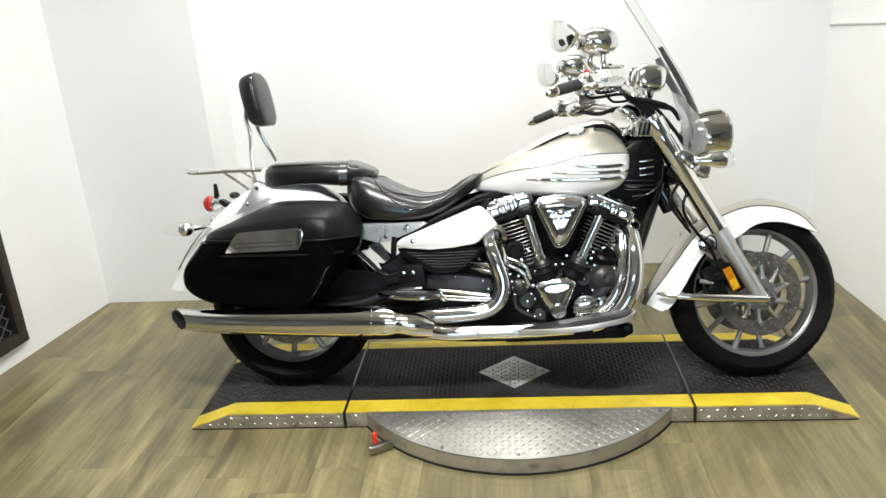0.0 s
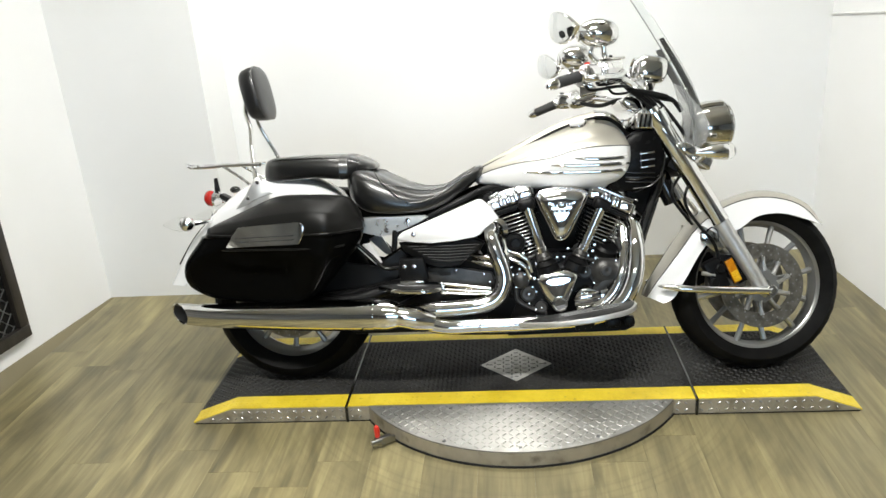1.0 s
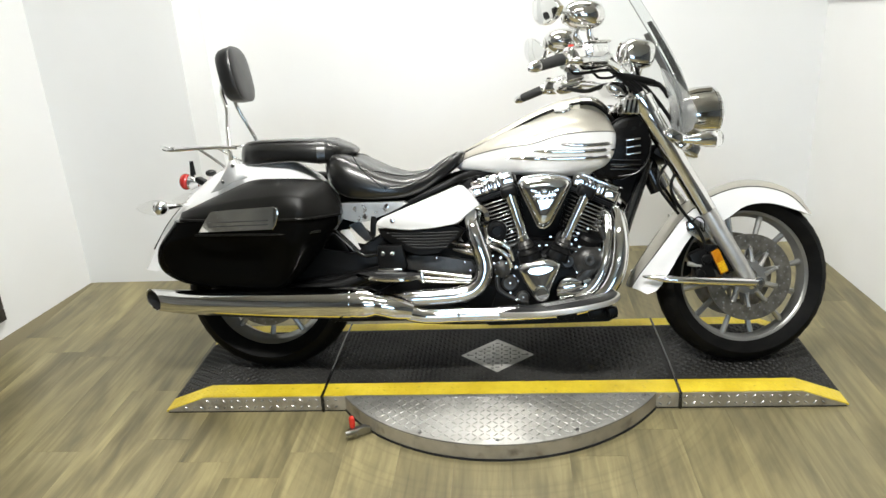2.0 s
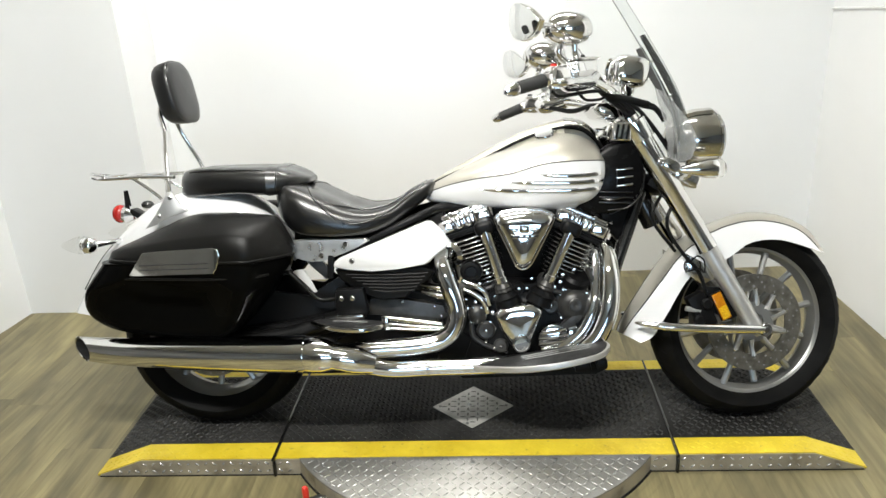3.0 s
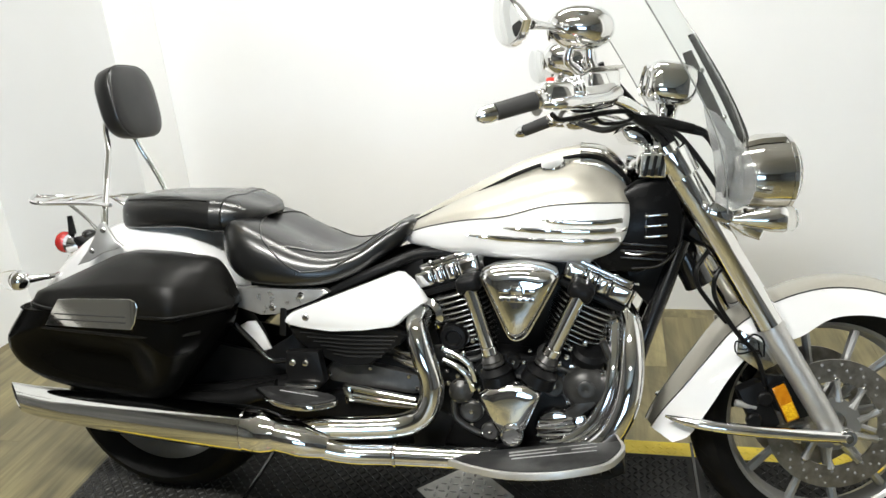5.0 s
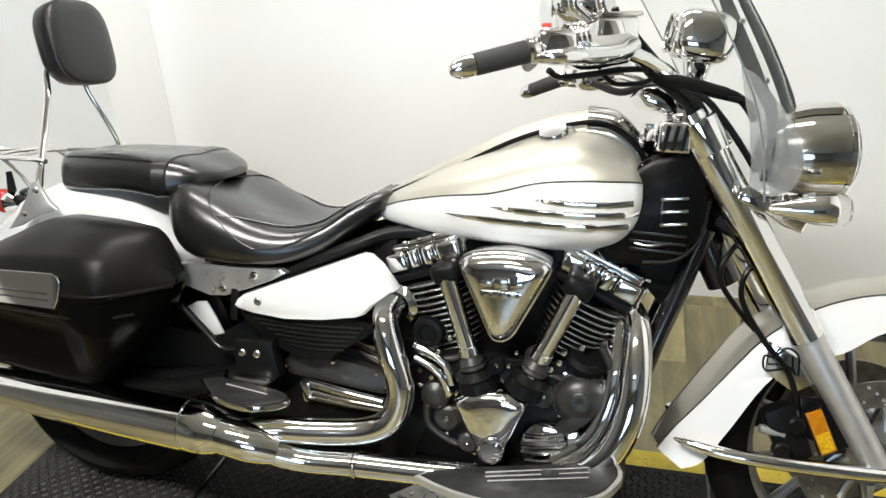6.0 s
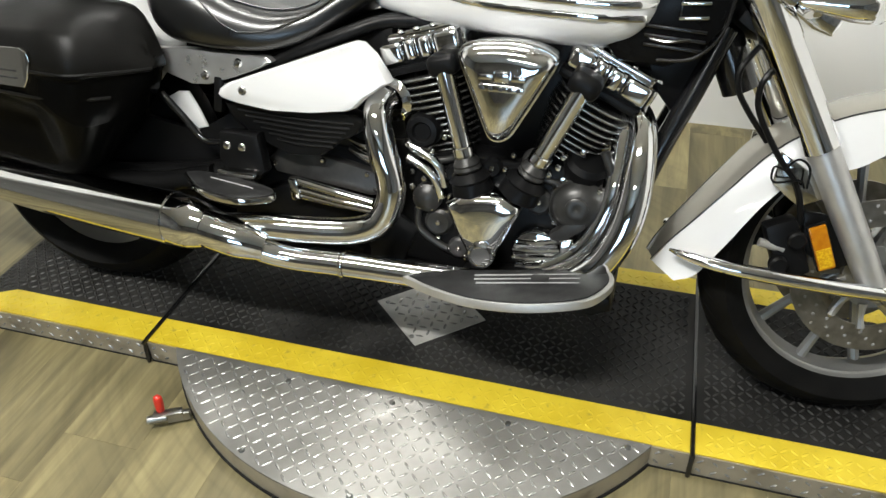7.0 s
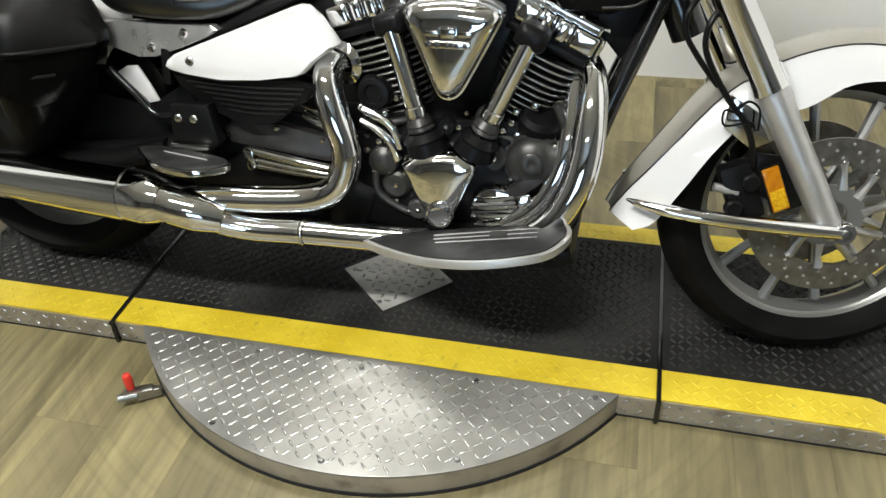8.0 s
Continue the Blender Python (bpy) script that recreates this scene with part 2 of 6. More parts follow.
# ------------------------------------------------------------------ shape helpers
def finish(name, bm, mats, parent=None, label="", m=None, smooth=38):
    """Links a bmesh as one mesh object, smooth but for edges sharper than smooth degrees."""
    if m is not None:
        bm.transform(m)
    bmesh.ops.recalc_face_normals(bm, faces=bm.faces)
    limit = radians(smooth)
    for e in bm.edges:
        e.smooth = len(e.link_faces) == 2 and e.calc_face_angle(3.2) < limit
    for f in bm.faces:
        f.smooth = True
    me = bpy.data.meshes.new(name)
    bm.to_mesh(me)
    bm.free()
    for mat in mats if isinstance(mats, (list, tuple)) else [mats]:
        me.materials.append(mat)
    ob = new(name, me)
    if parent is not None:
        ob.parent = parent
    return tagged(ob, label)


part = finish


def thing(name, label, category, m=None, group=""):
    ob = new(name)
    if m is not None:
        ob.matrix_world = m
    return tagged(ob, label, category, group)


def spline(points, steps=6):
    """Catmull-Rom through tuples of any length."""
    p = [np.array(q, float) for q in points]
    p = [2 * p[0] - p[1], *p, 2 * p[-1] - p[-2]]
    out = []
    for i in range(1, len(p) - 2):
        for s in range(steps):
            u = s / steps
            out.append(0.5 * (2 * p[i] + (p[i + 1] - p[i - 1]) * u + (2 * p[i - 1] - 5 * p[i] + 4 * p[i + 1] - p[i + 2]) * u * u
                              + (3 * p[i] - p[i - 1] - 3 * p[i + 1] + p[i + 2]) * u ** 3))
    out.append(p[-2])
    return out


def skin(bm, rings, closed=True, caps=True, index=None):
    """Skins rings of equal length. index(i, j): the material of a face."""
    made = [[bm.verts.new(co) for co in ring] for ring in rings]
    n = len(rings[0])
    for i in range(len(made) - 1):
        for j in range(n if closed else n - 1):
            k = (j + 1) % n
            try:
                f = bm.faces.new((made[i][j], made[i][k], made[i + 1][k], made[i + 1][j]))
            except ValueError:
                continue
            if index:
                f.material_index = index(i, j)
    if caps and closed:
        for ring in (made[0], made[-1]):
            try:
                bm.faces.new(ring)
            except ValueError:
                pass
    return made


def tube(points, radius, segs=14, steps=6, caps=True, flat=1.0, bm=None):
    """A round tube along a smoothed path; radius: one, or one for each point. flat squeezes it in z."""
    radii = radius if isinstance(radius, (list, tuple)) else [radius] * len(points)
    path = spline([(*p, r) for p, r in zip(points, radii)], steps) if steps > 1 else [np.array((*p, r), float) for p, r in zip(points, radii)]
    bm = bm or bmesh.new()
    rings, side = [], None
    for i, q in enumerate(path):
        a, b = path[max(i - 1, 0)], path[min(i + 1, len(path) - 1)]
        way = Vector(b[:3] - a[:3]).normalized()
        if side is None:
            side = way.orthogonal().normalized()
        side = (side - way * side.dot(way)).normalized()
        up = way.cross(side)
        ring = []
        for j in range(segs):
            w = math.tau * j / segs
            off = (side * math.cos(w) + up * math.sin(w)) * max(q[3], 0.0002)
            ring.append(Vector(q[:3]) + Vector((off.x, off.y, off.z * flat)))
        rings.append(ring)
    skin(bm, rings, caps=caps)
    return bm


def revolve(profile, origin, axis, segs=32, bm=None, caps=False):
    """A turned body: profile of (distance along the axis, radius)."""
    bm = bm or bmesh.new()
    axis = Vector(axis).normalized()
    one = axis.orthogonal().normalized()
    two = axis.cross(one)
    rings = []
    for d, r in profile:
        c = Vector(origin) + axis * d
        rings.append([c + (one * math.cos(math.tau * j / segs) + two * math.sin(math.tau * j / segs)) * max(r, 0.0001) for j in range(segs)])
    skin(bm, rings, caps=caps)
    bmesh.ops.remove_doubles(bm, verts=bm.verts, dist=0.00005)
    return bm


def plate(outline, y0, y1, edge=0.004, smooth=False, steps=4, bm=None):
    """A plate in the xz plane from y0 to y1 with rounded rims; outline: (x, z) round it."""
    if smooth:
        pts = [tuple(p) for p in spline([*outline, outline[0]], steps)[:-1]]
    else:
        pts = outline
    cx = sum(p[0] for p in pts) / len(pts)
    cz = sum(p[1] for p in pts) / len(pts)
    size = max(max(abs(p[0] - cx), abs(p[1] - cz)) for p in pts)

    def ring(y, inset):
        k = 1 - inset / size
        return [(cx + (p[0] - cx) * k, y, cz + (p[1] - cz) * k) for p in pts]

    d = math.copysign(edge, y1 - y0)
    bm = bm or bmesh.new()
    skin(bm, [ring(y0, edge), ring(y0 + d * 0.3, edge * 0.3), ring(y0 + d, 0), ring(y1 - d, 0), ring(y1 - d * 0.3, edge * 0.3), ring(y1, edge)])
    return bm


def rounded_box(size, edge, m=None, bm=None, segments=2):
    one = bmesh.new()
    bmesh.ops.create_cube(one, size=1)
    for v in one.verts:
        v.co = Vector([v.co[i] * size[i] for i in range(3)])
    bmesh.ops.bevel(one, geom=one.edges[:], offset=edge, segments=segments, affect="EDGES", profile=0.6)
    if m is not None:
        one.transform(m)
    if bm is None:
        return one
    me = bpy.data.meshes.new("tmp")
    one.to_mesh(me)
    bm.from_mesh(me)
    bpy.data.meshes.remove(me)
    one.free()
    return bm


def ellipsoid(centre, size, segs=28, rings=16, m=None, power=2.0):
    """A rounded body; power over 2 makes it boxier."""
    bm = bmesh.new()
    e = 2.0 / power
    pw = lambda v: math.copysign(abs(v) ** e, v)  # noqa: E731
    rows = []
    for i in range(rings + 1):
        a = -math.pi / 2 + math.pi * i / rings
        row = []
        for j in range(segs):
            b = math.tau * j / segs
            row.append(Vector((pw(math.cos(a)) * pw(math.cos(b)) * size[0] / 2, pw(math.cos(a)) * pw(math.sin(b)) * size[1] / 2, pw(math.sin(a)) * size[2] / 2)))
        rows.append(row)
    skin(bm, rows, caps=False)
    bmesh.ops.remove_doubles(bm, verts=bm.verts, dist=0.0001)
    if m is not None:
        bm.transform(m)
    bmesh.ops.translate(bm, vec=centre, verts=bm.verts)
    return bm


def bolt(parent, place, way, r=0.007, mat=None, name="bolt", m=None):
    bm = revolve([(0, r * 1.15), (r * 0.35, r * 1.1), (r * 0.75, r * 0.7), (r * 0.8, 0)], place, way, 10)
    return part(name, bm, mat or CHROME, parent, m=m)


def slab(bm, lo, hi):
    """A plain block between two corners, added to bm."""
    vs = [bm.verts.new((x, y, z)) for x in (lo[0], hi[0]) for y in (lo[1], hi[1]) for z in (lo[2], hi[2])]
    for f in ((0, 1, 3, 2), (4, 6, 7, 5), (0, 4, 5, 1), (2, 3, 7, 6), (0, 2, 6, 4), (1, 5, 7, 3)):
        bm.faces.new([vs[i] for i in f])
    return bm

# ------------------------------------------------------------------ the room
def prism(name, plan, z0, z1, mat, kind="structure", label=""):
    """An upright block over a plan of (x, y) corners."""
    bm = bmesh.new()
    skin(bm, [[(x, y, z0) for x, y in plan], [(x, y, z1) for x, y in plan]])
    ob = finish(name, bm, mat, None, label)
    return tagged(ob, kind=kind)


BACK = -7.0
prism("floor", [(-3.4, BACK), (3.4, BACK), (3.4, 1.6), (-3.4, 1.6)], -0.12, -0.0012, JOINT)
# the white bay: its side walls open out a little towards the shop
prism("wall_left", [(-2.154, 0.965), (-2.38, -0.65), (-2.50, -0.65), (-2.30, 1.1)], -0.02, CEILING, WALL_PAINT)
prism("wall_back_left", [(-2.154, 0.965), (-1.44, 0.955), (-1.44, 1.275), (-1.56, 1.275), (-1.56, 1.1), (-2.30, 1.1)], -0.02, CEILING, WALL_PAINT)
prism("wall_back", [(-1.56, 1.278), (1.574, 1.278), (1.574, 1.42), (-1.56, 1.42)], -0.02, CEILING, WALL_PAINT)
prism("wall_right", [(1.574, 1.278), (1.675, -0.55), (1.80, -0.55), (1.70, 1.42), (1.574, 1.42)], -0.02, CEILING, WALL_PAINT)
# the shop behind, unseen and darker: returns added to cut side fill light
prism("unseen_return_left", [(-3.3, -0.65), (-2.38, -0.65), (-2.38, -0.77), (-3.3, -0.77)], -0.02, CEILING, SHOP_WALL)
prism("unseen_return_right", [(3.3, -0.55), (1.675, -0.55), (1.675, -0.67), (3.3, -0.67)], -0.02, CEILING, SHOP_WALL)
prism("wall_shop_left", [(-3.3, -0.65), (-3.3, BACK), (-3.42, BACK), (-3.42, -0.65)], -0.02, CEILING, SHOP_WALL)
prism("wall_shop_right", [(3.3, -0.55), (3.3, BACK), (3.42, BACK), (3.42, -0.55)], -0.02, CEILING, SHOP_WALL)
for name, x0, x1, z0, z1 in (("wall_front_left", -3.42, -0.6, -0.02, CEILING), ("wall_front_right", 1.8, 3.42, -0.02, CEILING),
                             ("wall_front_sill", -0.6, 1.8, -0.02, 0.8), ("wall_front_head", -0.6, 1.8, 2.2, CEILING)):
    prism(name, [(x0, BACK), (x1, BACK), (x1, BACK - 0.14), (x0, BACK - 0.14)], z0, z1, SHOP_WALL)
prism("ceiling", [(-3.5, BACK - 0.1), (3.5, BACK - 0.1), (3.5, 1.7), (-3.5, 1.7)], CEILING, CEILING + 0.1, CEILING_PAINT)
backdrop = prism("backdrop", [(-2.5, BACK - 1.0), (3.5, BACK - 1.0), (3.5, BACK - 1.05), (-2.5, BACK - 1.05)], -0.5, 3.2, SKY_GLOW)


def shop_window():
    ob = tagged(new("window_1"), "wide shop window with a dark frame", kind="structure")
    bm = bmesh.new()
    for lo, hi in (((-0.6, BACK - 0.1, 0.8), (1.8, BACK - 0.04, 0.86)), ((-0.6, BACK - 0.1, 2.14), (1.8, BACK - 0.04, 2.2)),
                   ((-0.6, BACK - 0.1, 0.86), (-0.54, BACK - 0.04, 2.14)), ((1.74, BACK - 0.1, 0.86), (1.8, BACK - 0.04, 2.14)),
                   ((0.57, BACK - 0.1, 0.86), (0.63, BACK - 0.04, 2.14))):
        slab(bm, lo, hi)
    part("window_frame", bm, BLACK_SATIN, ob)


shop_window()


def tube_fixture(x, y):
    ob = thing("ceiling_light", "white ceiling light with a long diffuser", "ceiling light", group="ceiling lights")
    part("housing", rounded_box((1.24, 0.22, 0.05), 0.01, pose(x, y, CEILING - 0.026)), LAMP_BODY, ob)
    part("diffuser", rounded_box((1.2, 0.18, 0.022), 0.008, pose(x, y, CEILING - 0.063)), LAMP_GLOW, ob)


for x, y, watts in LAMPS:
    tube_fixture(x, y)


def picture_rail():
    bm = bmesh.new()
    skin(bm, [[(x0, y, z), (x0 - 0.01, y, z), (x0 - 0.01, y, z + 0.006), (x0, y, z + 0.008)] for y, x0, z in ((1.27, 1.5735, 1.196), (0.2, 1.633, 1.272))])
    tagged(finish("trim_right_wall", bm, TRIM_GREY, None, "thin grey rail along the white wall"), kind="structure")


picture_rail()


def mesh_panel():
    """A dark framed panel with a lattice inside, hung low on the wall beside the bay's mouth."""
    m = Matrix.Translation((-2.237, 0.355, 0.09)) @ Matrix.Rotation(math.atan2(-1, -0.14), 4, "Z")
    ob = thing("framed_panel", "dark wooden framed panel with grey lattice on white wall", "wall panel", m)
    w, h, b, d = 0.8, 1.15, 0.055, 0.035
    for x0, x1, z0, z1 in ((0, w, 0, b), (0, w, h - b, h), (0, b, b, h - b), (w - b, w, b, h - b)):
        bm = rounded_box((x1 - x0, d, z1 - z0), 0.006, pose((x0 + x1) / 2, d / 2 + 0.002, (z0 + z1) / 2))
        part("frame_bar", bm, FRAME_DARK, ob)
    bm = bmesh.new()
    slab(bm, (b, 0.004, b), (w - b, 0.012, h - b))
    part("backing", bm, BLACK_SATIN, ob)
    bm = bmesh.new()
    for k in range(-12, 22):
        for s in (1, -1):
            x0 = b + 0.06 * k if s > 0 else w - b - 0.06 * k
            pts = []
            for q in range(0, 60):
                x, z = x0 + s * q * 0.02, b + q * 0.02
                if b < x < w - b and z < h - b:
                    pts.append((x, 0.016, z))
            if len(pts) > 1:
                tube([pts[0], pts[-1]], 0.003, 5, 1, bm=bm)
    part("lattice", bm, MESH_GREY, ob)


mesh_panel()

# ------------------------------------------------------------------ the turntable platform
DECK = 0.062
SEAM_L, SEAM_R = -0.617, 0.627
NEAR, FAR = -0.272, 0.288
STRIPE_NEAR, STRIPE_FAR = -0.192, 0.226
DISC_X, DISC_Y, DISC_R = 0.006, 0.08, 0.648
platform = thing("turntable_platform", "low steel turntable platform with black tread plate deck and yellow edges", "vehicle platform")


def ramp_height(x):
    """Height of the deck along the ramps."""
    for a, b in ((-1.05, -1.205), (1.03, 1.187)):
        u = (x - a) / (b - a)
        if u > 0:
            return DECK + (0.006 - DECK) * min(u, 1)
    return DECK


def band(name, x0, x1, y0, y1, mat, label=""):
    """A stretch of deck between two lengths and two depths, following the ramp."""
    bends = sorted(v for v in (x0, x1, -1.05, 1.03) if x0 <= v <= x1)
    bm = bmesh.new()
    rings = []
    for x in dict.fromkeys(bends):
        z = ramp_height(x)
        rings.append([(x, y0, 0.002), (x, y0, z), (x, y1, z), (x, y1, 0.002)])
    skin(bm, rings)
    return part(name, bm, mat, platform, label)


def lug(bm, centre, long_way, wide_way, up, length=0.0215, width=0.0062, height=0.0017):
    c, a, b, n = (Vector(v) for v in (centre, long_way, wide_way, up))
    base = [c + a * length / 2, c + a * length * 0.22 + b * width / 2, c - a * length * 0.22 + b * width / 2, c - a * length / 2,
            c - a * length * 0.22 - b * width / 2, c + a * length * 0.22 - b * width / 2]
    vs = [bm.verts.new(p) for p in base]
    t1, t2 = bm.verts.new(c + a * length * 0.26 + n * height), bm.verts.new(c - a * length * 0.26 + n * height)
    for f in ((vs[0], vs[1], t1), (vs[1], vs[2], t2, t1), (vs[2], vs[3], t2), (vs[3], vs[4], t2), (vs[4], vs[5], t1, t2), (vs[5], vs[0], t1)):
        bm.faces.new(f)


def lugs(name, mat, x0, x1, y0, y1, inside=None, height=0.0017, pitch=0.0242, length=0.0215):
    """Raised lugs in alternating directions over a part of the deck."""
    bm = bmesh.new()
    a = pitch
    for i in range(math.floor(x0 / a), math.ceil(x1 / a) + 1):
        for j in range(math.floor(y0 / a), math.ceil(y1 / a) + 1):
            x, y = i * a, j * a
            if not (x0 + 0.009 < x < x1 - 0.009 and y0 + 0.009 < y < y1 - 0.009) or (inside and not inside(x, y)):
                continue
            s = 1 if (i + j) % 2 else -1
            slope = (ramp_height(x + 0.002) - ramp_height(x - 0.002)) / 0.004
            tangent = Vector((1, 0, slope)).normalized()
            q = math.sqrt(0.5)
            lug(bm, (x, y, ramp_height(x) - 0.0002), tangent * q + Vector((0, s * q, 0)), tangent * q - Vector((0, s * q, 0)), (-slope, 0, 1), length, height=height)
    ob = part(name, bm, mat, platform, smooth=85)
    return tagged(ob, kind="stuff")


for deck_name, x0, x1 in (("ramp_deck", -1.205, SEAM_L - 0.004), ("centre_deck", SEAM_L + 0.004, SEAM_R - 0.004), ("ramp_deck", SEAM_R + 0.004, 1.187)):
    band(deck_name, x0, x1, STRIPE_NEAR, STRIPE_FAR, PLATE_BLACK)
    band("edge_stripe", x0, x1, NEAR, STRIPE_NEAR, YELLOW, "yellow painted tread edge")
    band("edge_stripe", x0, x1, STRIPE_FAR, FAR, YELLOW, "yellow painted tread edge")
    lugs("deck_tread", LUG_BLACK, x0, x1, STRIPE_NEAR, STRIPE_FAR, lambda x, y: abs(x - 0.003) / 0.138 + abs(y) / 0.127 > 1.06, 0.0032, 0.0172, 0.0192)
    lugs("stripe_tread", YELLOW, x0, x1, NEAR, STRIPE_NEAR, None, 0.002, 0.02)
    lugs("stripe_tread", YELLOW, x0, x1, STRIPE_FAR, FAR, None, 0.002, 0.02)


def skirt(x0, x1):
    """The bright side plate under the near edge."""
    bm = bmesh.new()
    bends = sorted({x0, x1, *(v for v in (-1.05, 1.03) if x0 < v < x1)})
    rings = [[(x, NEAR - 0.004, 0.004), (x, NEAR - 0.004, ramp_height(x) - 0.003), (x, NEAR - 0.0005, ramp_height(x) - 0.003), (x, NEAR - 0.0005, 0.004)] for x in bends]
    skin(bm, rings)
    side = part("skirt", bm, SKIRT_FLOOR_TINT, platform, "dull galvanised side plate")
    bm = bmesh.new()
    k = 0
    x = x0 + 0.014
    while x < x1 - 0.01:
        for z, s in ((0.018, 1), (0.045, -1)):
            if z < ramp_height(x) - 0.012:
                sl = s if k % 2 else -s
                lug(bm, (x, NEAR - 0.0038, z), Vector((1, 0, 0.8 * sl)).normalized(), Vector((0.8 * sl, 0, -1)).normalized(), (0, -1, 0), 0.018, 0.0058, 0.0028)
        x += 0.0285
        k += 1
    tagged(part("skirt_tread", bm, LUG_BARE, side, smooth=85), kind="stuff")
    # black strip that draws the shadow line under the skirt
    bm = bmesh.new()
    slab(bm, (x0, NEAR - 0.006, 0.0003), (x1, NEAR - 0.0005, 0.0038))
    part("skirt_shade", bm, DARK_HOLE, side)


skirt(-1.195, SEAM_L - 0.004)
skirt(SEAM_R + 0.004, 1.178)
skirt(SEAM_L + 0.004, -0.536)
skirt(0.548, SEAM_R - 0.004)


def turntable():
    a0 = math.asin((NEAR - 0.002 - DISC_Y) / DISC_R)
    arc = [math.pi - a0 + (math.tau + a0 - (math.pi - a0)) * i / 64 for i in range(65)]
    rim = [(DISC_X + DISC_R * math.cos(a), DISC_Y + DISC_R * math.sin(a)) for a in arc]
    bm = bmesh.new()
    skin(bm, [[(x, y, DECK - 0.006) for x, y in rim], [(x, y, DECK - 0.001) for x, y in rim],
              [(DISC_X + (x - DISC_X) * 0.998, DISC_Y + (y - DISC_Y) * 0.998 if y < NEAR - 0.01 else y, DECK) for x, y in rim]])
    disc = part("turntable_plate", bm, PLATE_BARE, platform, "bare steel tread plate, worn and dull")
    lugs("turntable_tread", LUG_BARE, -0.6, 0.6, -0.6, NEAR, lambda x, y: math.hypot(x - DISC_X, y - DISC_Y) < DISC_R - 0.012, 0.0028, 0.0225, 0.025)
    bm = bmesh.new()
    k = 0.9965
    skin(bm, [[(DISC_X + (x - DISC_X) * s, DISC_Y + (y - DISC_Y) * s, z) for x, y in rim] for z, s in ((0.007, 1), (DECK - 0.0065, 1), (DECK - 0.0065, k), (0.007, k))], closed=False)
    part("turntable_rim", bm, SKIRT_FLOOR_TINT, disc, "curved galvanised rim")
    bm = bmesh.new()
    skin(bm, [[(DISC_X + (x - DISC_X) * s, DISC_Y + (y - DISC_Y) * s, z) for x, y in rim] for z, s in ((0.0003, 1.006), (0.0068, 1.004), (0.0068, 0.99))], closed=False)
    part("rim_seal", bm, DARK_HOLE, disc, "black rubber seal")
    for x, y in ((-0.244, -0.502), (0.006, -0.545), (0.261, -0.492), (-0.234, -0.304), (0.009, -0.305), (0.259, -0.296), (0.503, -0.293)):
        bolt(disc, (x, y, DECK + 0.0002), (0, 0, 1), 0.0058, SCREW, "screw")


turntable()


def diamond_patch():
    bm = bmesh.new()
    corners = [(0.003 + 0.138, 0), (0.003, 0.127), (0.003 - 0.138, 0), (0.003, -0.127)]
    skin(bm, [[(x, y, DECK - 0.004) for x, y in corners], [(x, y, DECK + 0.0015) for x, y in corners]])
    patch = part("diamond_patch", bm, PATCH_LIT, platform, "bare steel diamond in the black deck")
    bm = bmesh.new()
    a = 0.0235
    for i in range(-8, 9):
        for j in range(-8, 9):
            x, y = (i + j) * a * 0.7, (i - j) * a * 0.66
            if abs(x) / 0.138 + abs(y) / 0.127 < 0.9:
                d = Vector((1, 0, 0)) if i % 2 == j % 2 else Vector((0, 1, 0))
                lug(bm, (x + 0.003, y, DECK + 0.0014), d, d.cross(Vector((0, 0, 1))), (0, 0, 1))
    tagged(part("patch_tread", bm, LUG_BARE, patch, smooth=85), kind="stuff")
    for x, y in ((-0.108, 0.002), (-0.008, 0.01), (0.116, 0.002), (-0.014, -0.1)):
        bolt(patch, (x, y, DECK + 0.001), (0, 0, 1), 0.0055, SCREW, "screw")


diamond_patch()


def hinge(x):
    """The black rod that joins ramp and deck, bent down over the near edge."""
    pts = [(x, FAR + 0.004, DECK - 0.004), (x, 0.1, DECK + 0.0015), (x, NEAR + 0.02, DECK + 0.0015), (x, NEAR - 0.006, DECK - 0.004), (x, NEAR - 0.012, 0.02), (x, NEAR - 0.012, 0.004)]
    part("hinge_rod", tube(pts, 0.0052, 8, 5), BLACK_GLOSS, platform, "black hinge rod between the plates")
    bm = bmesh.new()
    slab(bm, (x - 0.0042, NEAR - 0.002, 0.003), (x + 0.0042, FAR, DECK - 0.006))
    part("hinge_gap", bm, DARK_HOLE, platform)


hinge(SEAM_L)
hinge(SEAM_R)


def lock_pin():
    """The small locking lever with a red grip at the turntable's rim."""
    pin = part("lock_lever", rounded_box((0.062, 0.02, 0.012), 0.003, pose(-0.462, -0.437, 0.034, 0, 0, 28)), SCREW, platform, "steel locking lever with a red grip")
    part("lever_barrel", tube([(-0.498, -0.462, 0.03), (-0.462, -0.443, 0.03)], 0.009, 12, 1), SCREW, pin)
    part("lever_foot", rounded_box((0.05, 0.014, 0.022), 0.003, pose(-0.446, -0.426, 0.02, 0, 0, 30)), SCREW, pin)
    part("grip", tube([(-0.480, -0.436, 0.038), (-0.480, -0.434, 0.058), (-0.481, -0.432, 0.074), (-0.481, -0.431, 0.08)], [0.0085, 0.0098, 0.009, 0.004], 14, 4), RED_PLASTIC, pin, "red plastic grip")


lock_pin()

# ------------------------------------------------------------------ the motorcycle, on its side stand
LEANING = 12.0
bike = thing("motorcycle", "white and champagne touring motorcycle with chrome engine and black saddlebags", "motorcycle", pose(0, -0.03, DECK, -LEANING, 0, 0))
PIVOT = Vector((0.848, 0, 0.277))
RAKE = Vector((-math.sin(radians(31)), 0, math.cos(radians(31))))
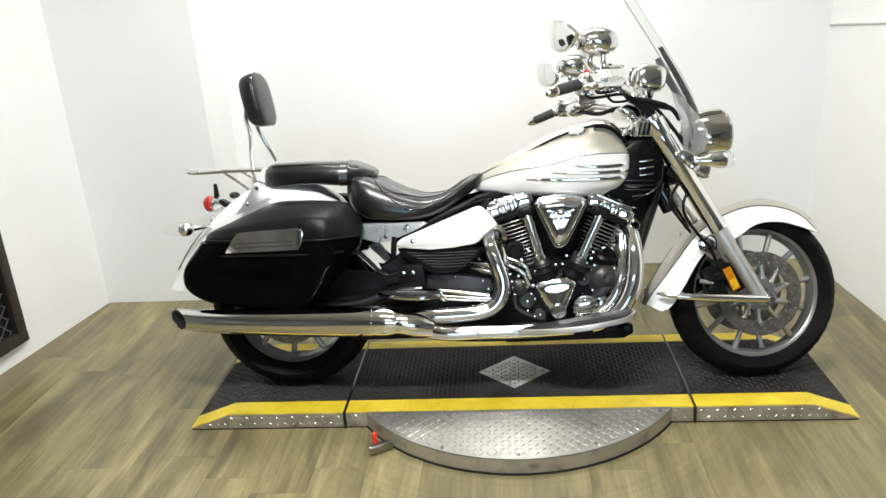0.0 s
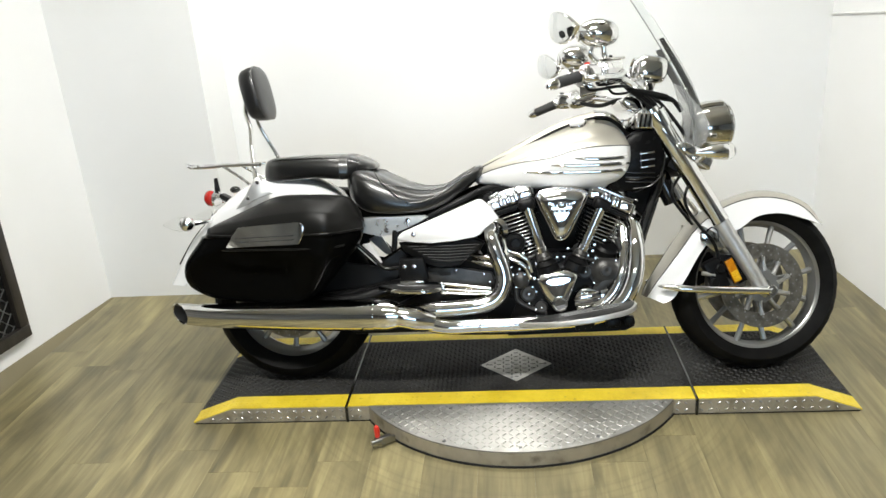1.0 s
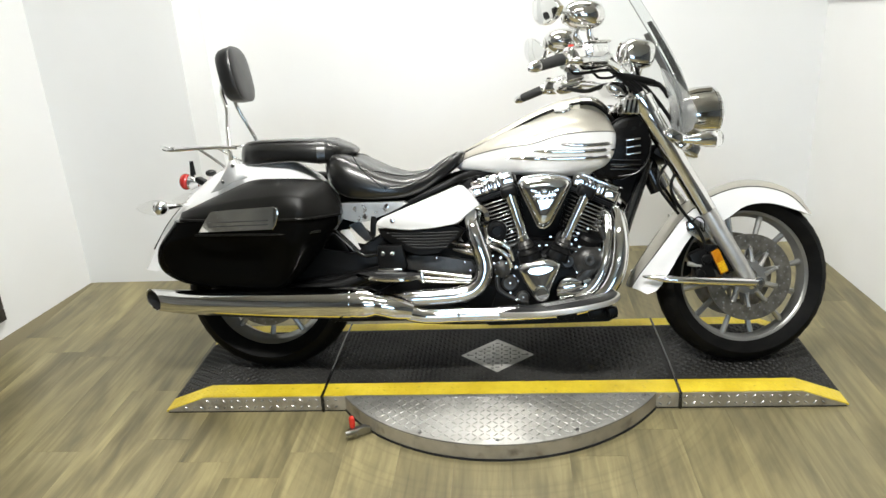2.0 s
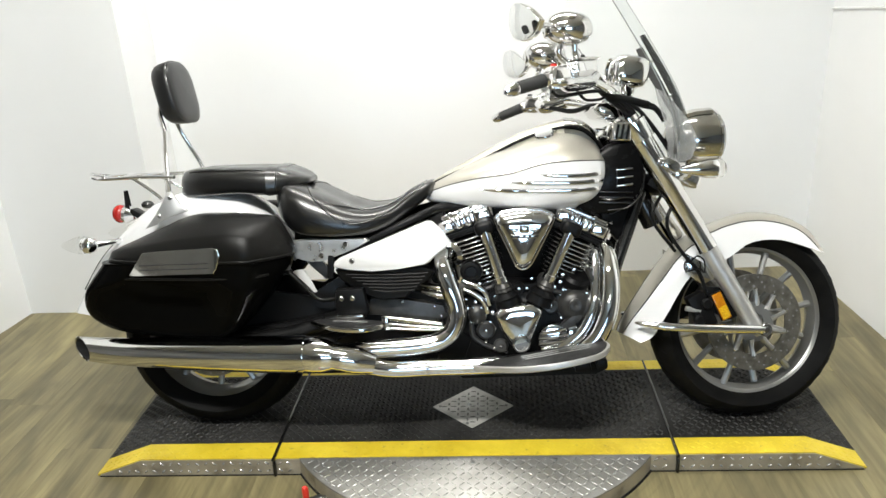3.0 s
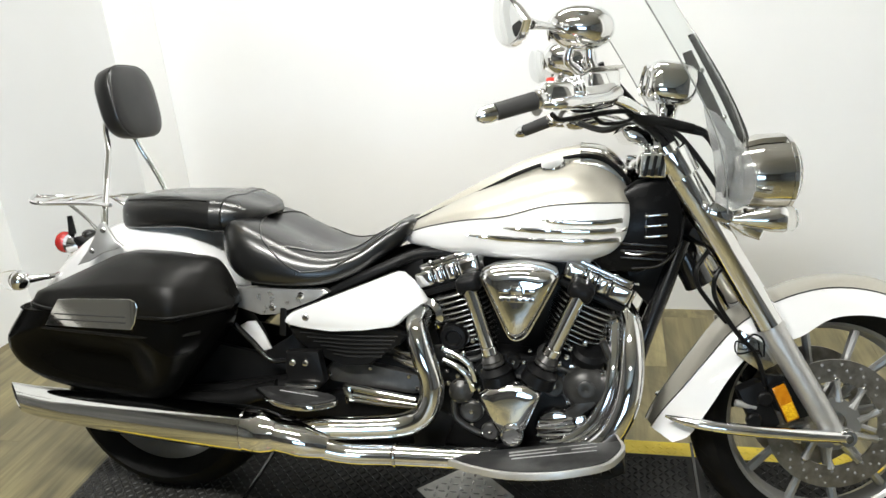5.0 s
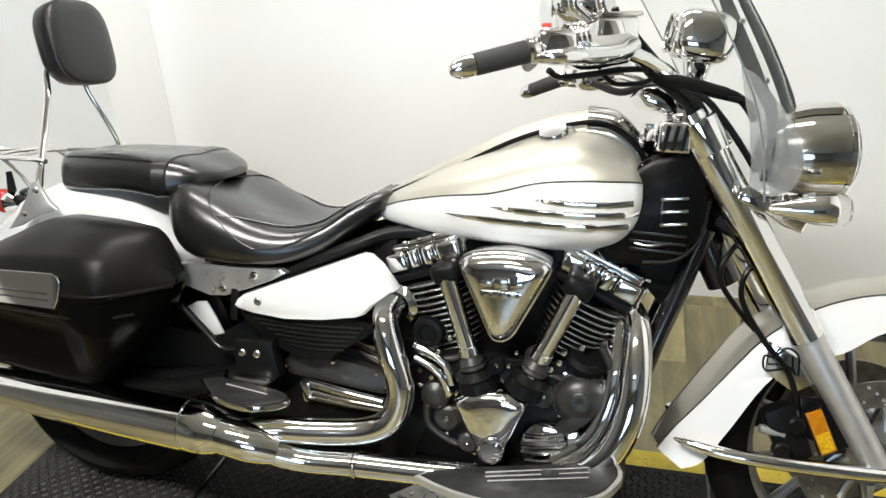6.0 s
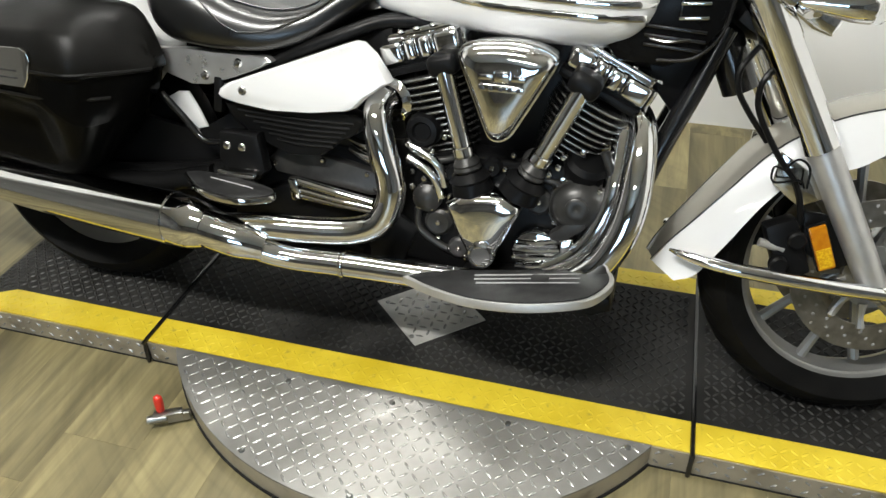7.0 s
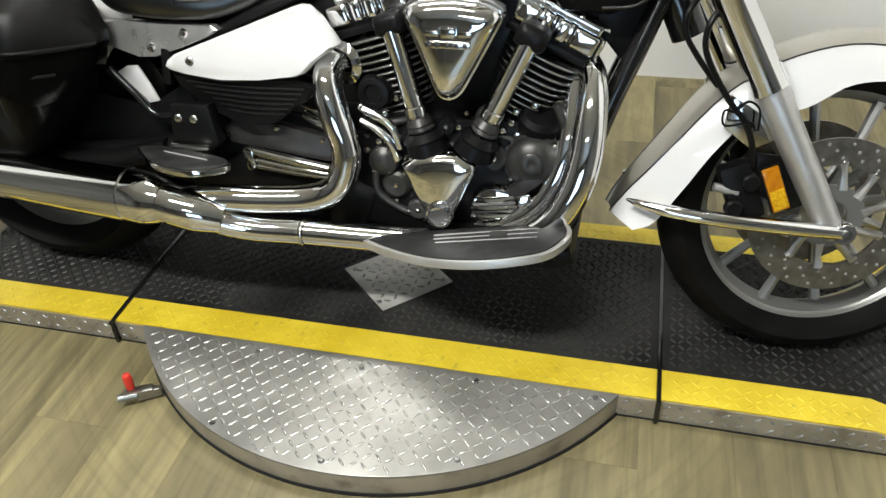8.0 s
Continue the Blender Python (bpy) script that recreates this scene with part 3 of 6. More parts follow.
S = Matrix.Translation(PIVOT) @ Matrix.Rotation(radians(10), 4, RAKE) @ Matrix.Translation(-PIVOT)  # bars turned to the left


def wheel(name, centre, tyre_r, rim_r, width, spokes, m=None, disc_sides=(-1, 1), disc_r=0.153, disc_y=0.072):
    wh = tagged(new(name), "cast silver wheel with black tyre")
    wh.parent = bike
    axis = (0, 1, 0)
    h = width / 2
    prof = []
    for k in range(17):  # the tyre's round tread, side to side
        a = -1 + 2 * k / 16
        prof.append((a * h, tyre_r - (1 - math.sqrt(max(0, 1 - (a * 0.93) ** 2))) * h * 0.95))
    prof = [(-h * 0.62, rim_r - 0.008), (-h * 0.8, rim_r + 0.004), (-h * 0.97, rim_r + (tyre_r - rim_r) * 0.35), *prof, (h * 0.97, rim_r + (tyre_r - rim_r) * 0.35), (h * 0.8, rim_r + 0.004), (h * 0.62, rim_r - 0.008)]
    tyre = part("tyre", revolve(prof, centre, axis, 72), RUBBER, wh, "worn black rubber tyre", m)
    bm = bmesh.new()
    for s in range(40):  # tread grooves, as raised bars between them
        a = math.tau * s / 40
        for side in (-1, 1):
            pts = []
            for k in range(4):
                u = side * (0.16 + 0.2 * k)
                r = tyre_r - (1 - math.sqrt(max(0, 1 - (u * 0.93) ** 2))) * h * 0.95 - 0.0012
                b = a + 0.05 * k + (0.04 if side > 0 else 0)
                pts.append((centre[0] + r * math.cos(b), centre[1] + u * h, centre[2] + r * math.sin(b)))
            tube(pts, 0.0024, 4, 1, bm=bm)
    part("tread", bm, RUBBER, tyre, m=m)
    side_of = [(-0.72, 0.0), (-0.71, 0.006), (-0.68, 0.005), (-0.66, -0.004), (-0.6, -0.009), (-0.52, -0.011), (-0.46, -0.017), (-0.2, -0.021), (0, -0.03)]
    rp = [(h * y, rim_r + r) for y, r in side_of] + [(-h * y, rim_r + r) for y, r in reversed(side_of[:-1])]
    rp += [(h * 0.6, rim_r + 0.012), (-h * 0.6, rim_r + 0.012), (-h * 0.72, rim_r)]
    rim = part("rim", revolve(rp, centre, axis, 72), WHEEL_SILVER, wh, "cast silver rim", m)
    part("hub", revolve([(-0.05, 0.001), (-0.05, 0.034), (-0.03, 0.046), (0.03, 0.046), (0.05, 0.034), (0.05, 0.001)], centre, axis, 28), SATIN, wh, m=m)
    for s in range(spokes):
        a = math.tau * (s + 0.35) / spokes
        lean = 0.012 if s % 2 else -0.012
        c = Vector(centre)
        p = [c + Vector((r * math.cos(a), y, r * math.sin(a))) for r, y in ((0.04, lean), (0.12, lean * 1.3), (rim_r - 0.022, lean * 0.6))]
        part("spoke", tube(p, [0.013, 0.0095, 0.0115], 8, 3), WHEEL_SILVER, wh, m=m)
    for side in disc_sides:
        y = side * disc_y
        c = (centre[0], centre[1] + y, centre[2])
        disc = part("brake_disc", revolve([(-0.0025, disc_r * 0.66), (-0.0025, disc_r), (0.0025, disc_r), (0.0025, disc_r * 0.66), (-0.0025, disc_r * 0.66)], c, axis, 56), DISC_TINTED, wh, "drilled steel brake disc", m)
        # pale dots for the drilled holes, their bright edge reflections painted in
        bm = bmesh.new()
        for k in range(60):
            a, r = math.tau * k / 60, disc_r * (0.75, 0.84, 0.93)[k % 3]
            p = Vector((c[0] + r * math.cos(a), c[1] + side * 0.0024, c[2] + r * math.sin(a)))
            revolve([(0, 0.0034), (0.0006 * side, 0.003), (0.0007 * side, 0)], p, axis, 8, bm)
        tagged(part("drilling_glints", bm, STRIPE_GREY, disc, m=m), kind="stuff")
        part("disc_carrier", revolve([(-0.003, 0.03), (-0.004, 0.062), (0.004, 0.062), (0.003, 0.03), (-0.003, 0.03)], c, axis, 40), WHEEL_SILVER, disc, m=m)
        for k in range(10):
            a = math.tau * (k + 0.2) / 10
            q = [Vector((c[0] + r * math.cos(a + da), c[1], c[2] + r * math.sin(a + da))) for r, da in ((0.055, 0), (0.085, 0.1), (disc_r * 0.69, 0.16))]
            part("carrier_arm", tube(q, [0.011, 0.007, 0.01], 8, 2), WHEEL_SILVER, disc, m=m)
        for k in range(10):
            a = math.tau * (k + 0.2) / 10 + 0.16
            p = (c[0] + disc_r * 0.69 * math.cos(a), c[1] + side * 0.004, c[2] + disc_r * 0.69 * math.sin(a))
            bolt(disc, p, (0, side, 0), 0.0055, CHROME_DULL, "rivet", m)
    return wh


FRONT_AXLE, REAR_AXLE = (0.891, 0, 0.300), (-0.842, 0, 0.312)
wheel("front_wheel", FRONT_AXLE, 0.311, 0.242, 0.132, 12, S)
wheel("rear_wheel", REAR_AXLE, 0.319, 0.228, 0.19, 10, None, (-1,), 0.14, 0.085)


# ---- front fender
def front_fender():
    crown = [(0.488, 0.273), (0.514, 0.322), (0.567, 0.408), (0.648, 0.530), (0.722, 0.584), (0.792, 0.616), (0.895, 0.643), (1.004, 0.633), (1.098, 0.588), (1.152, 0.513)]
    shoulder = [(0.481, 0.279), (0.506, 0.322), (0.567, 0.402), (0.645, 0.502), (0.705, 0.554), (0.775, 0.593), (0.868, 0.617), (0.968, 0.611), (1.056, 0.577), (1.116, 0.514)]
    hem = [(0.522, 0.257), (0.560, 0.276), (0.603, 0.342), (0.660, 0.432), (0.715, 0.486), (0.800, 0.508), (0.875, 0.552), (0.966, 0.557), (1.062, 0.528), (1.112, 0.508)]
    rows = spline([(*a, *b, *c) for a, b, c in zip(crown, shoulder, hem)], 5)

    def half(q, side):
        w = 0.35 + 0.65 * min(1, max(0, (q[0] - 0.48) / 0.1)) ** 0.6  # drawn in at the rear tip
        t, p, e = Vector((q[0], 0, q[1])), Vector((q[2], side * 0.062 * w, q[3])), Vector((q[4], side * (0.07 + 0.022 * w), q[5]))
        return [t, t.lerp(p, 0.18) + Vector((0, side * 0.016, 0)), t.lerp(p, 0.5) + Vector((0, side * 0.02, 0)) + (t - p).normalized() * 0.004, p], [p, p.lerp(e, 0.25) + Vector((0, side * 0.005, 0)), p.lerp(e, 0.6) + Vector((0, side * 0.004, 0)), e, e + Vector((0, -side * 0.004, 0)) + (p - e).normalized() * 0.003]

    bm = bmesh.new()
    rings = []
    for q in rows:
        l_up, _ = half(q, 1)
        r_up, _ = half(q, -1)
        rings.append([*reversed(l_up), *r_up[1:]])
    skin(bm, rings, closed=False)
    fender = part("front_fender", bm, CHAMPAGNE, bike, "champagne topped white front fender", S)
    fender.modifiers.new("shell", "SOLIDIFY").thickness = 0.003
    for side in (-1, 1):
        bm = bmesh.new()
        skin(bm, [half(q, side)[1] for q in rows], closed=False)
        ob = part("fender_side", bm, WHITE_PAINT, fender, "white painted fender side", S)
        ob.modifiers.new("shell", "SOLIDIFY").thickness = 0.003
        line = [half(q, side)[1][0] + Vector((0, side * 0.0015, 0.001)) for q in rows[::3]]
        part("pinstripe", tube(line, 0.0016, 6, 2), PINSTRIPE, fender, m=S)
    # bright bar from the axle to the rear of the fender
    for side in (-1, 1):
        bar = [(0.898, side * 0.128, 0.287), (0.80, side * 0.133, 0.294), (0.68, side * 0.134, 0.304), (0.585, side * 0.122, 0.312), (0.53, side * 0.103, 0.319), (0.503 if side < 0 else 0.525, side * 0.088, 0.323)]
        part("fender_bar", tube(bar, [0.014, 0.0145, 0.014, 0.0125, 0.009, 0.003], 14, 6), CHROME, fender, "polished chrome bar", S)
        part("fender_stay", plate([(0.665, 0.53), (0.735, 0.49), (0.752, 0.45), (0.715, 0.43), (0.66, 0.47)], side * 0.094, side * 0.104, 0.004), CHROME_DULL, fender, m=S)


front_fender()


# ---- fork
def fork():
    top, foot = Vector((0.516, 0, 0.905)), Vector((0.880, 0, 0.286))
    way = (foot - top).normalized()
    length = (foot - top).length
    for side in (-1, 1):
        off = Vector((0, side * 0.106, 0))
        leg = tagged(new("fork_leg"), "chrome fork leg")
        leg.parent = bike
        cut = length * 0.585
        part("fork_cover", revolve([(-0.018, 0.012), (-0.016, 0.03), (-0.012, 0.0345), (length * 0.3, 0.0345), (length * 0.303, 0.033), (cut, 0.033), (cut + 0.002, 0.029)], top + off, way, 32), CHROME, leg, "polished chrome cover", S)
        part("clamp_sleeve", revolve([(-0.038, 0.001), (-0.038, 0.034), (-0.035, 0.0385), (0.024, 0.0385), (0.027, 0.0375), (0.027, 0.034)], top + off + Vector((0.006, 0, 0)), way, 32), CHROME, leg, m=S)
        part("stanchion", revolve([(-0.05, 0.001), (-0.05, 0.028), (0.056, 0.028)], top + off, way, 28), CHROME, leg, m=S)
        part("slider", revolve([(cut - 0.004, 0.026), (cut + 0.004, 0.0285), (length * 0.9, 0.0265), (length * 0.985, 0.025), (length * 1.03, 0.012), (length * 1.032, 0)], top + off, way, 28), SATIN, leg, "satin aluminium slider", S)
        axle_end = revolve([(0, 0.021), (0.022, 0.021), (0.026, 0.018), (0.026, 0.011), (0.021, 0.010), (0.02, 0)], (0.897, side * 0.114, 0.287), (0, side, 0), 24)
        part("axle_end", axle_end, CHROME, leg, m=S)
        part("axle_nut", revolve([(0, 0.0095), (0.012, 0.0085), (0.013, 0)], (0.897, side * 0.133, 0.287), (0, side, 0), 6), SCREW, leg, m=S)
        # caliper and its bracket behind the leg
        cal = part("caliper", rounded_box((0.06, 0.045, 0.115), 0.012, pose(0.708, side * 0.098, 0.352, 0, -24, 0)), ENGINE_BLACK, leg, "black brake caliper", S)
        part("caliper_piston", revolve([(0, 0.017), (0.012, 0.017), (0.016, 0.013), (0.016, 0)], (0.693, side * 0.118, 0.325), (0, side, 0), 20), BLACK_SATIN, cal, m=S)
        part("caliper_piston", revolve([(0, 0.017), (0.012, 0.017), (0.016, 0.013), (0.016, 0)], (0.716, side * 0.118, 0.375), (0, side, 0), 20), BLACK_SATIN, cal, m=S)
        part("caliper_pin", tube([(0.655, side * 0.112, 0.362), (0.70, side * 0.114, 0.352)], 0.008, 10, 1), SATIN, cal, m=S)
        part("caliper_bracket", plate([(0.725, 0.425), (0.77, 0.42), (0.835, 0.33), (0.80, 0.315), (0.74, 0.345)], side * 0.086, side * 0.1, 0.005), BLACK_SATIN, leg, m=S)
        refl = part("reflector", rounded_box((0.030, 0.012, 0.086), 0.003, pose(0.7615, side * 0.126, 0.366, 0, -24, 0)), AMBER, leg, "amber plastic side reflector", S)
        part("reflector_prism", rounded_box((0.026, 0.003, 0.038), 0.001, pose(0.7615 + 0.0081, side * 0.1318, 0.366 - 0.0183, 0, -24, 0)), AMBER_LIGHT, refl, m=S)
        part("reflector_rim", rounded_box((0.035, 0.009, 0.091), 0.003, pose(0.7615, side * 0.121, 0.366, 0, -24, 0)), BLACK_SATIN, refl, m=S)
    for hose in ([(0.62, -0.03, 0.715), (0.594, -0.045, 0.684), (0.580, -0.05, 0.658), (0.584, -0.05, 0.625), (0.607, -0.05, 0.590), (0.632, -0.045, 0.560), (0.66, -0.03, 0.53)],
                 [(0.635, -0.09, 0.69), (0.613, -0.1, 0.657), (0.607, -0.1, 0.635), (0.610, -0.1, 0.605), (0.630, -0.1, 0.566), (0.665, -0.105, 0.515), (0.694, -0.108, 0.482), (0.712, -0.108, 0.445), (0.722, -0.106, 0.40)]):
        part("brake_hose", tube(hose, 0.0056, 8, 6), BLACK_SATIN, bike, "black brake hose", S)
    for loop in ([(0.672, -0.112, 0.50), (0.652, -0.118, 0.505), (0.656, -0.118, 0.478), (0.70, -0.118, 0.484), (0.712, -0.114, 0.47)], [(0.672, -0.112, 0.50), (0.690, -0.12, 0.522), (0.712, -0.12, 0.508), (0.716, -0.116, 0.47)]):
        part("hose_clip", tube(loop, 0.0022, 6, 5), BLACK_SATIN, bike, m=S)
    part("fork_bridge", rounded_box((0.08, 0.19, 0.045), 0.015, pose(0.592, 0, 0.745, 0, 31, 0)), BLACK_SATIN, bike, m=S)
    top_bridge = part("fork_bridge", rounded_box((0.075, 0.16, 0.03), 0.01, pose(0.475, 0, 0.905, 0, 8, 0)), CHROME, bike, "chrome upper fork clamp", S)
    for side in (-1, 1):
        part("clamp", rounded_box((0.058, 0.07, 0.056), 0.008, pose(0.464, side * 0.1, 0.906, 0, 4, 0), segments=3), CHROME, top_bridge, m=S)
        for x in (0.448, 0.464, 0.480):
            part("clamp_slot", rounded_box((0.008, 0.004, 0.046), 0.0015, pose(x, side * 0.1345, 0.905, 0, 12, 0)), BLACK_SATIN, top_bridge, m=S)
        part("clamp_bolt", revolve([(0, 0.012), (0.006, 0.012), (0.009, 0.008), (0.009, 0)], (0.515, side * 0.108, 0.937), (0, 0, 1), 18), CHROME, top_bridge, m=S)
    part("steering_head", tube([(0.60, 0, 0.62), (0.47, 0, 0.88)], 0.034, 20, 1), BLACK_GLOSS, bike, m=S)


fork()


# ---- handlebar, controls, mirrors, windshield, lamps
def handlebar():
    bar = tagged(new("handlebar"), "wide chrome handlebar with black grips")
    bar.parent = bike
    right = [(0.48, 0, 1.005), (0.478, -0.05, 1.005), (0.445, -0.105, 1.025), (0.36, -0.165, 1.055), (0.27, -0.248, 1.052), (0.20, -0.307, 1.039), (0.10, -0.352, 1.009)]
    left = [(0.48, 0, 1.005), (0.48, 0.07, 1.005), (0.46, 0.18, 1.02), (0.41, 0.29, 1.045), (0.345, 0.385, 1.06), (0.284, 0.453, 1.053), (0.215, 0.505, 1.03)]
    sets = ((-1, right, (0.342, -0.150, 1.088), (0.300, -0.168, 1.203), (0.156, -0.337, 1.191)), (1, left, (0.39, 0.31, 1.085), (0.313, 0.20, 1.193), (0.268, 0.44, 1.208)))
    for side, path, res_at, pod_at, mirror_at in sets:
        part("bar", tube(path, 0.0135, 16, 8), CHROME, bar, m=S)
        a, end = Vector(path[-2]), Vector(path[-1])
        out = (end - a).normalized()
        grip = part("grip", revolve([(0, 0.013), (0.002, 0.0185), (0.098, 0.0175), (0.1, 0.012)], a, out, 24), GRIP_RUBBER, bar, "black rubber grip", S)
        part("bar_end", revolve([(0.1, 0.018), (0.112, 0.019), (0.128, 0.0155), (0.138, 0.008), (0.139, 0)], a, out, 20), CHROME, grip, "chrome bar end", S)
        part("grip_collar", revolve([(-0.012, 0.019), (-0.008, 0.022), (0.004, 0.022), (0.008, 0.018)], a, out, 20), CHROME, grip, m=S)
        c = a - out * 0.045
        tilt = math.degrees(math.atan2(out.y, out.x))
        box = part("switch_box", rounded_box((0.07, 0.046, 0.05), 0.014, Matrix.Translation(c) @ pose(0, 0, 0, 0, 0, tilt), segments=3), CHROME, bar, "chrome switch housing", S)
        part("switch_button", rounded_box((0.016, 0.01, 0.009), 0.002, Matrix.Translation(c + Vector((-0.015, side * 0.01, 0.027)))), RED_PLASTIC if side < 0 else BLACK_SATIN, box, m=S)
        for k in range(3):
            part("switch_rib", revolve([(0, 0.024), (0.003, 0.0265), (0.006, 0.024)], c - out * (0.035 + 0.009 * k), out, 18), CHROME, box, m=S)
        # master cylinder with its lid, lever and blade
        u = Vector(res_at)
        res = part("reservoir", rounded_box((0.078, 0.055, 0.05), 0.009, Matrix.Translation(u) @ pose(0, 0, 0, 0, -5, tilt + 180), segments=3), CHROME, bar, "chrome fluid reservoir", S)
        part("reservoir_lid", rounded_box((0.084, 0.061, 0.008), 0.003, Matrix.Translation(u + Vector((0.002, 0, 0.028))) @ pose(0, 0, 0, 0, -5, tilt + 180)), CHROME_DULL, res, m=S)
        part("reservoir_body", tube([u + Vector((0.02, 0, -0.03)), u + Vector((-0.05, side * 0.045, -0.042)), c + Vector((0.02, 0, -0.004))], [0.026, 0.029, 0.023], 16, 4), CHROME, res, m=S)
        lever = [u + Vector((0.035, side * 0.03, -0.022)), u + Vector((0.0, side * 0.06, -0.042)), c + Vector((0.012, side * 0.03, -0.022)), a - out * 0.012 + Vector((0, side * 0.018, -0.016))]
        if side < 0:
            bm = plate([(0.195, 1.022), (0.200, 1.032), (0.223, 1.046), (0.257, 1.055), (0.292, 1.069), (0.333, 1.076), (0.370, 1.083), (0.374, 1.069), (0.355, 1.045), (0.326, 1.030), (0.278, 1.033), (0.243, 1.036), (0.214, 1.024), (0.203, 1.013)], -0.010, 0.010, 0.006, True, 3)
            for v in bm.verts:
                v.co.y += -0.302 + 0.735 * (v.co.x - 0.195)
            blade = part("lever_blade", bm, SATIN, bar, "pale polished lever", S)
            part("lever_slot", rounded_box((0.016, 0.004, 0.016), 0.001, pose(0.345, -0.2035, 1.05, 0, 25, 36)), BLACK_SATIN, blade, m=S)
            part("lever_tip", ellipsoid((0.197, -0.301, 1.017), (0.02, 0.02, 0.02), 16, 10), SATIN, blade, m=S)
        part("lever", tube(lever, [0.016, 0.021, 0.017, 0.01], 14, 6, flat=0.8), CHROME, bar, "polished lever blade", S)
        # round chrome loudspeaker on a stalk, with the mirror behind it
        top = Vector(pod_at)
        pod = part("speaker_pod", ellipsoid(top, (0.144, 0.116, 0.098), 32, 20, pose(0, 0, 0, 0, 6, side * 8), 2.15), CHROME, bar, "round chrome loudspeaker pod", S)
        part("pod_rim", revolve([(0, 0.024), (0.004, 0.021), (0.005, 0.012)], top + Vector((-0.066, 0, -0.004)), (-1, 0, 0), 24), CHROME_DULL, pod, m=S)
        part("pod_badge", rounded_box((0.018, 0.004, 0.008), 0.001, Matrix.Translation(top + Vector((0.0, side * 0.0555, 0.02)))), CHROME_DULL, pod, m=S)
        for dx in (-0.022, 0.018):
            part("pod_stalk", tube([top + Vector((dx, 0, -0.042)), top + Vector((dx * 1.2, side * -0.006, -0.07)), u + Vector((dx * 0.9 - 0.02, 0, 0.02))], 0.0105, 12, 4), CHROME, bar, m=S)
        mc = Vector(mirror_at)
        mirror = mirror_head(mc, side, bar)
        part("mirror_arm", tube([mc + Vector((0.03, 0.01, -0.008)), mc + Vector((0.07, -side * 0.06, -0.004)), top + Vector((-0.03, side * 0.02, -0.012))], [0.011, 0.008, 0.009], 12, 4), CHROME, mirror, m=S)
    # clamps, risers and the cable bundle
    for y in (-0.05, 0.05):
        riser = part("riser", tube([(0.50, y, 0.935), (0.49, y, 0.985)], [0.024, 0.02], 18, 1), CHROME, bar, m=S)
        part("riser_cap", rounded_box((0.05, 0.04, 0.036), 0.01, pose(0.482, y, 1.005, 0, 15, 0)), CHROME, riser, m=S)
        part("riser_foot", plate([(0.474, 0.944), (0.542, 0.945), (0.528, 0.966), (0.502, 0.986), (0.474, 0.982)], y - 0.02, y + 0.02, 0.005), CHROME, bar, m=S)
    part("bar_cover", plate([(0.404, 0.986), (0.421, 0.964), (0.478, 0.949), (0.472, 0.979), (0.437, 1.001), (0.415, 0.998)], -0.075, 0.075, 0.007), CHROME, bar, "chrome handlebar clamp cover", S)
    bundles = [
        [(0.373, -0.13, 1.082), (0.400, -0.12, 1.048), (0.439, -0.10, 1.011), (0.490, -0.09, 1.002), (0.544, -0.08, 0.992), (0.578, -0.07, 0.985), (0.602, -0.06, 0.968), (0.622, -0.055, 0.94)],
        [(0.231, -0.25, 1.014), (0.252, -0.23, 1.004), (0.310, -0.19, 1.013), (0.366, -0.16, 1.023), (0.421, -0.12, 1.025), (0.459, -0.10, 1.009), (0.52, -0.08, 0.99), (0.585, -0.08, 0.975)],
        [(0.345, -0.15, 1.13), (0.36, -0.135, 1.09), (0.405, -0.11, 1.035), (0.455, -0.095, 1.0), (0.515, -0.1, 0.979), (0.550, -0.1, 0.944), (0.586, -0.1, 0.896), (0.618, -0.1, 0.847)],
        [(0.35, 0.30, 1.03), (0.40, 0.2, 1.005), (0.45, 0.1, 1.01), (0.52, 0.02, 0.98), (0.58, 0.01, 0.9)],
        [(0.32, -0.18, 1.02), (0.336, -0.17, 1.006), (0.354, -0.16, 0.998), (0.400, -0.13, 1.003), (0.427, -0.11, 1.016)],
        [(0.44, -0.1, 1.02), (0.50, -0.095, 0.985), (0.53, -0.09, 0.93), (0.56, -0.085, 0.87), (0.59, -0.08, 0.82)],
        [(0.372, -0.13, 1.10), (0.392, -0.115, 1.078), (0.428, -0.1, 1.042), (0.461, -0.1, 1.005), (0.50, -0.1, 0.975), (0.535, -0.1, 0.925), (0.57, -0.1, 0.87)],
        [(0.350, -0.14, 1.085), (0.372, -0.12, 1.064), (0.418, -0.1, 1.021), (0.455, -0.1, 0.992), (0.49, -0.1, 0.96), (0.52, -0.1, 0.915)],
    ]
    for k, path in enumerate(bundles):
        part("cable", tube(path, (0.0085, 0.0055, 0.0065, 0.0085, 0.0045, 0.0055, 0.0088, 0.0075)[k], 9, 7), BLACK_SATIN, bar, "black control cable", S)
    part("cable_sleeve", tube([(0.412, -0.115, 1.03), (0.45, -0.1, 1.008), (0.50, -0.092, 1.0), (0.56, -0.09, 0.988)], [0.012, 0.017, 0.014, 0.01], 12, 4), BLACK_SATIN, bar, m=S)


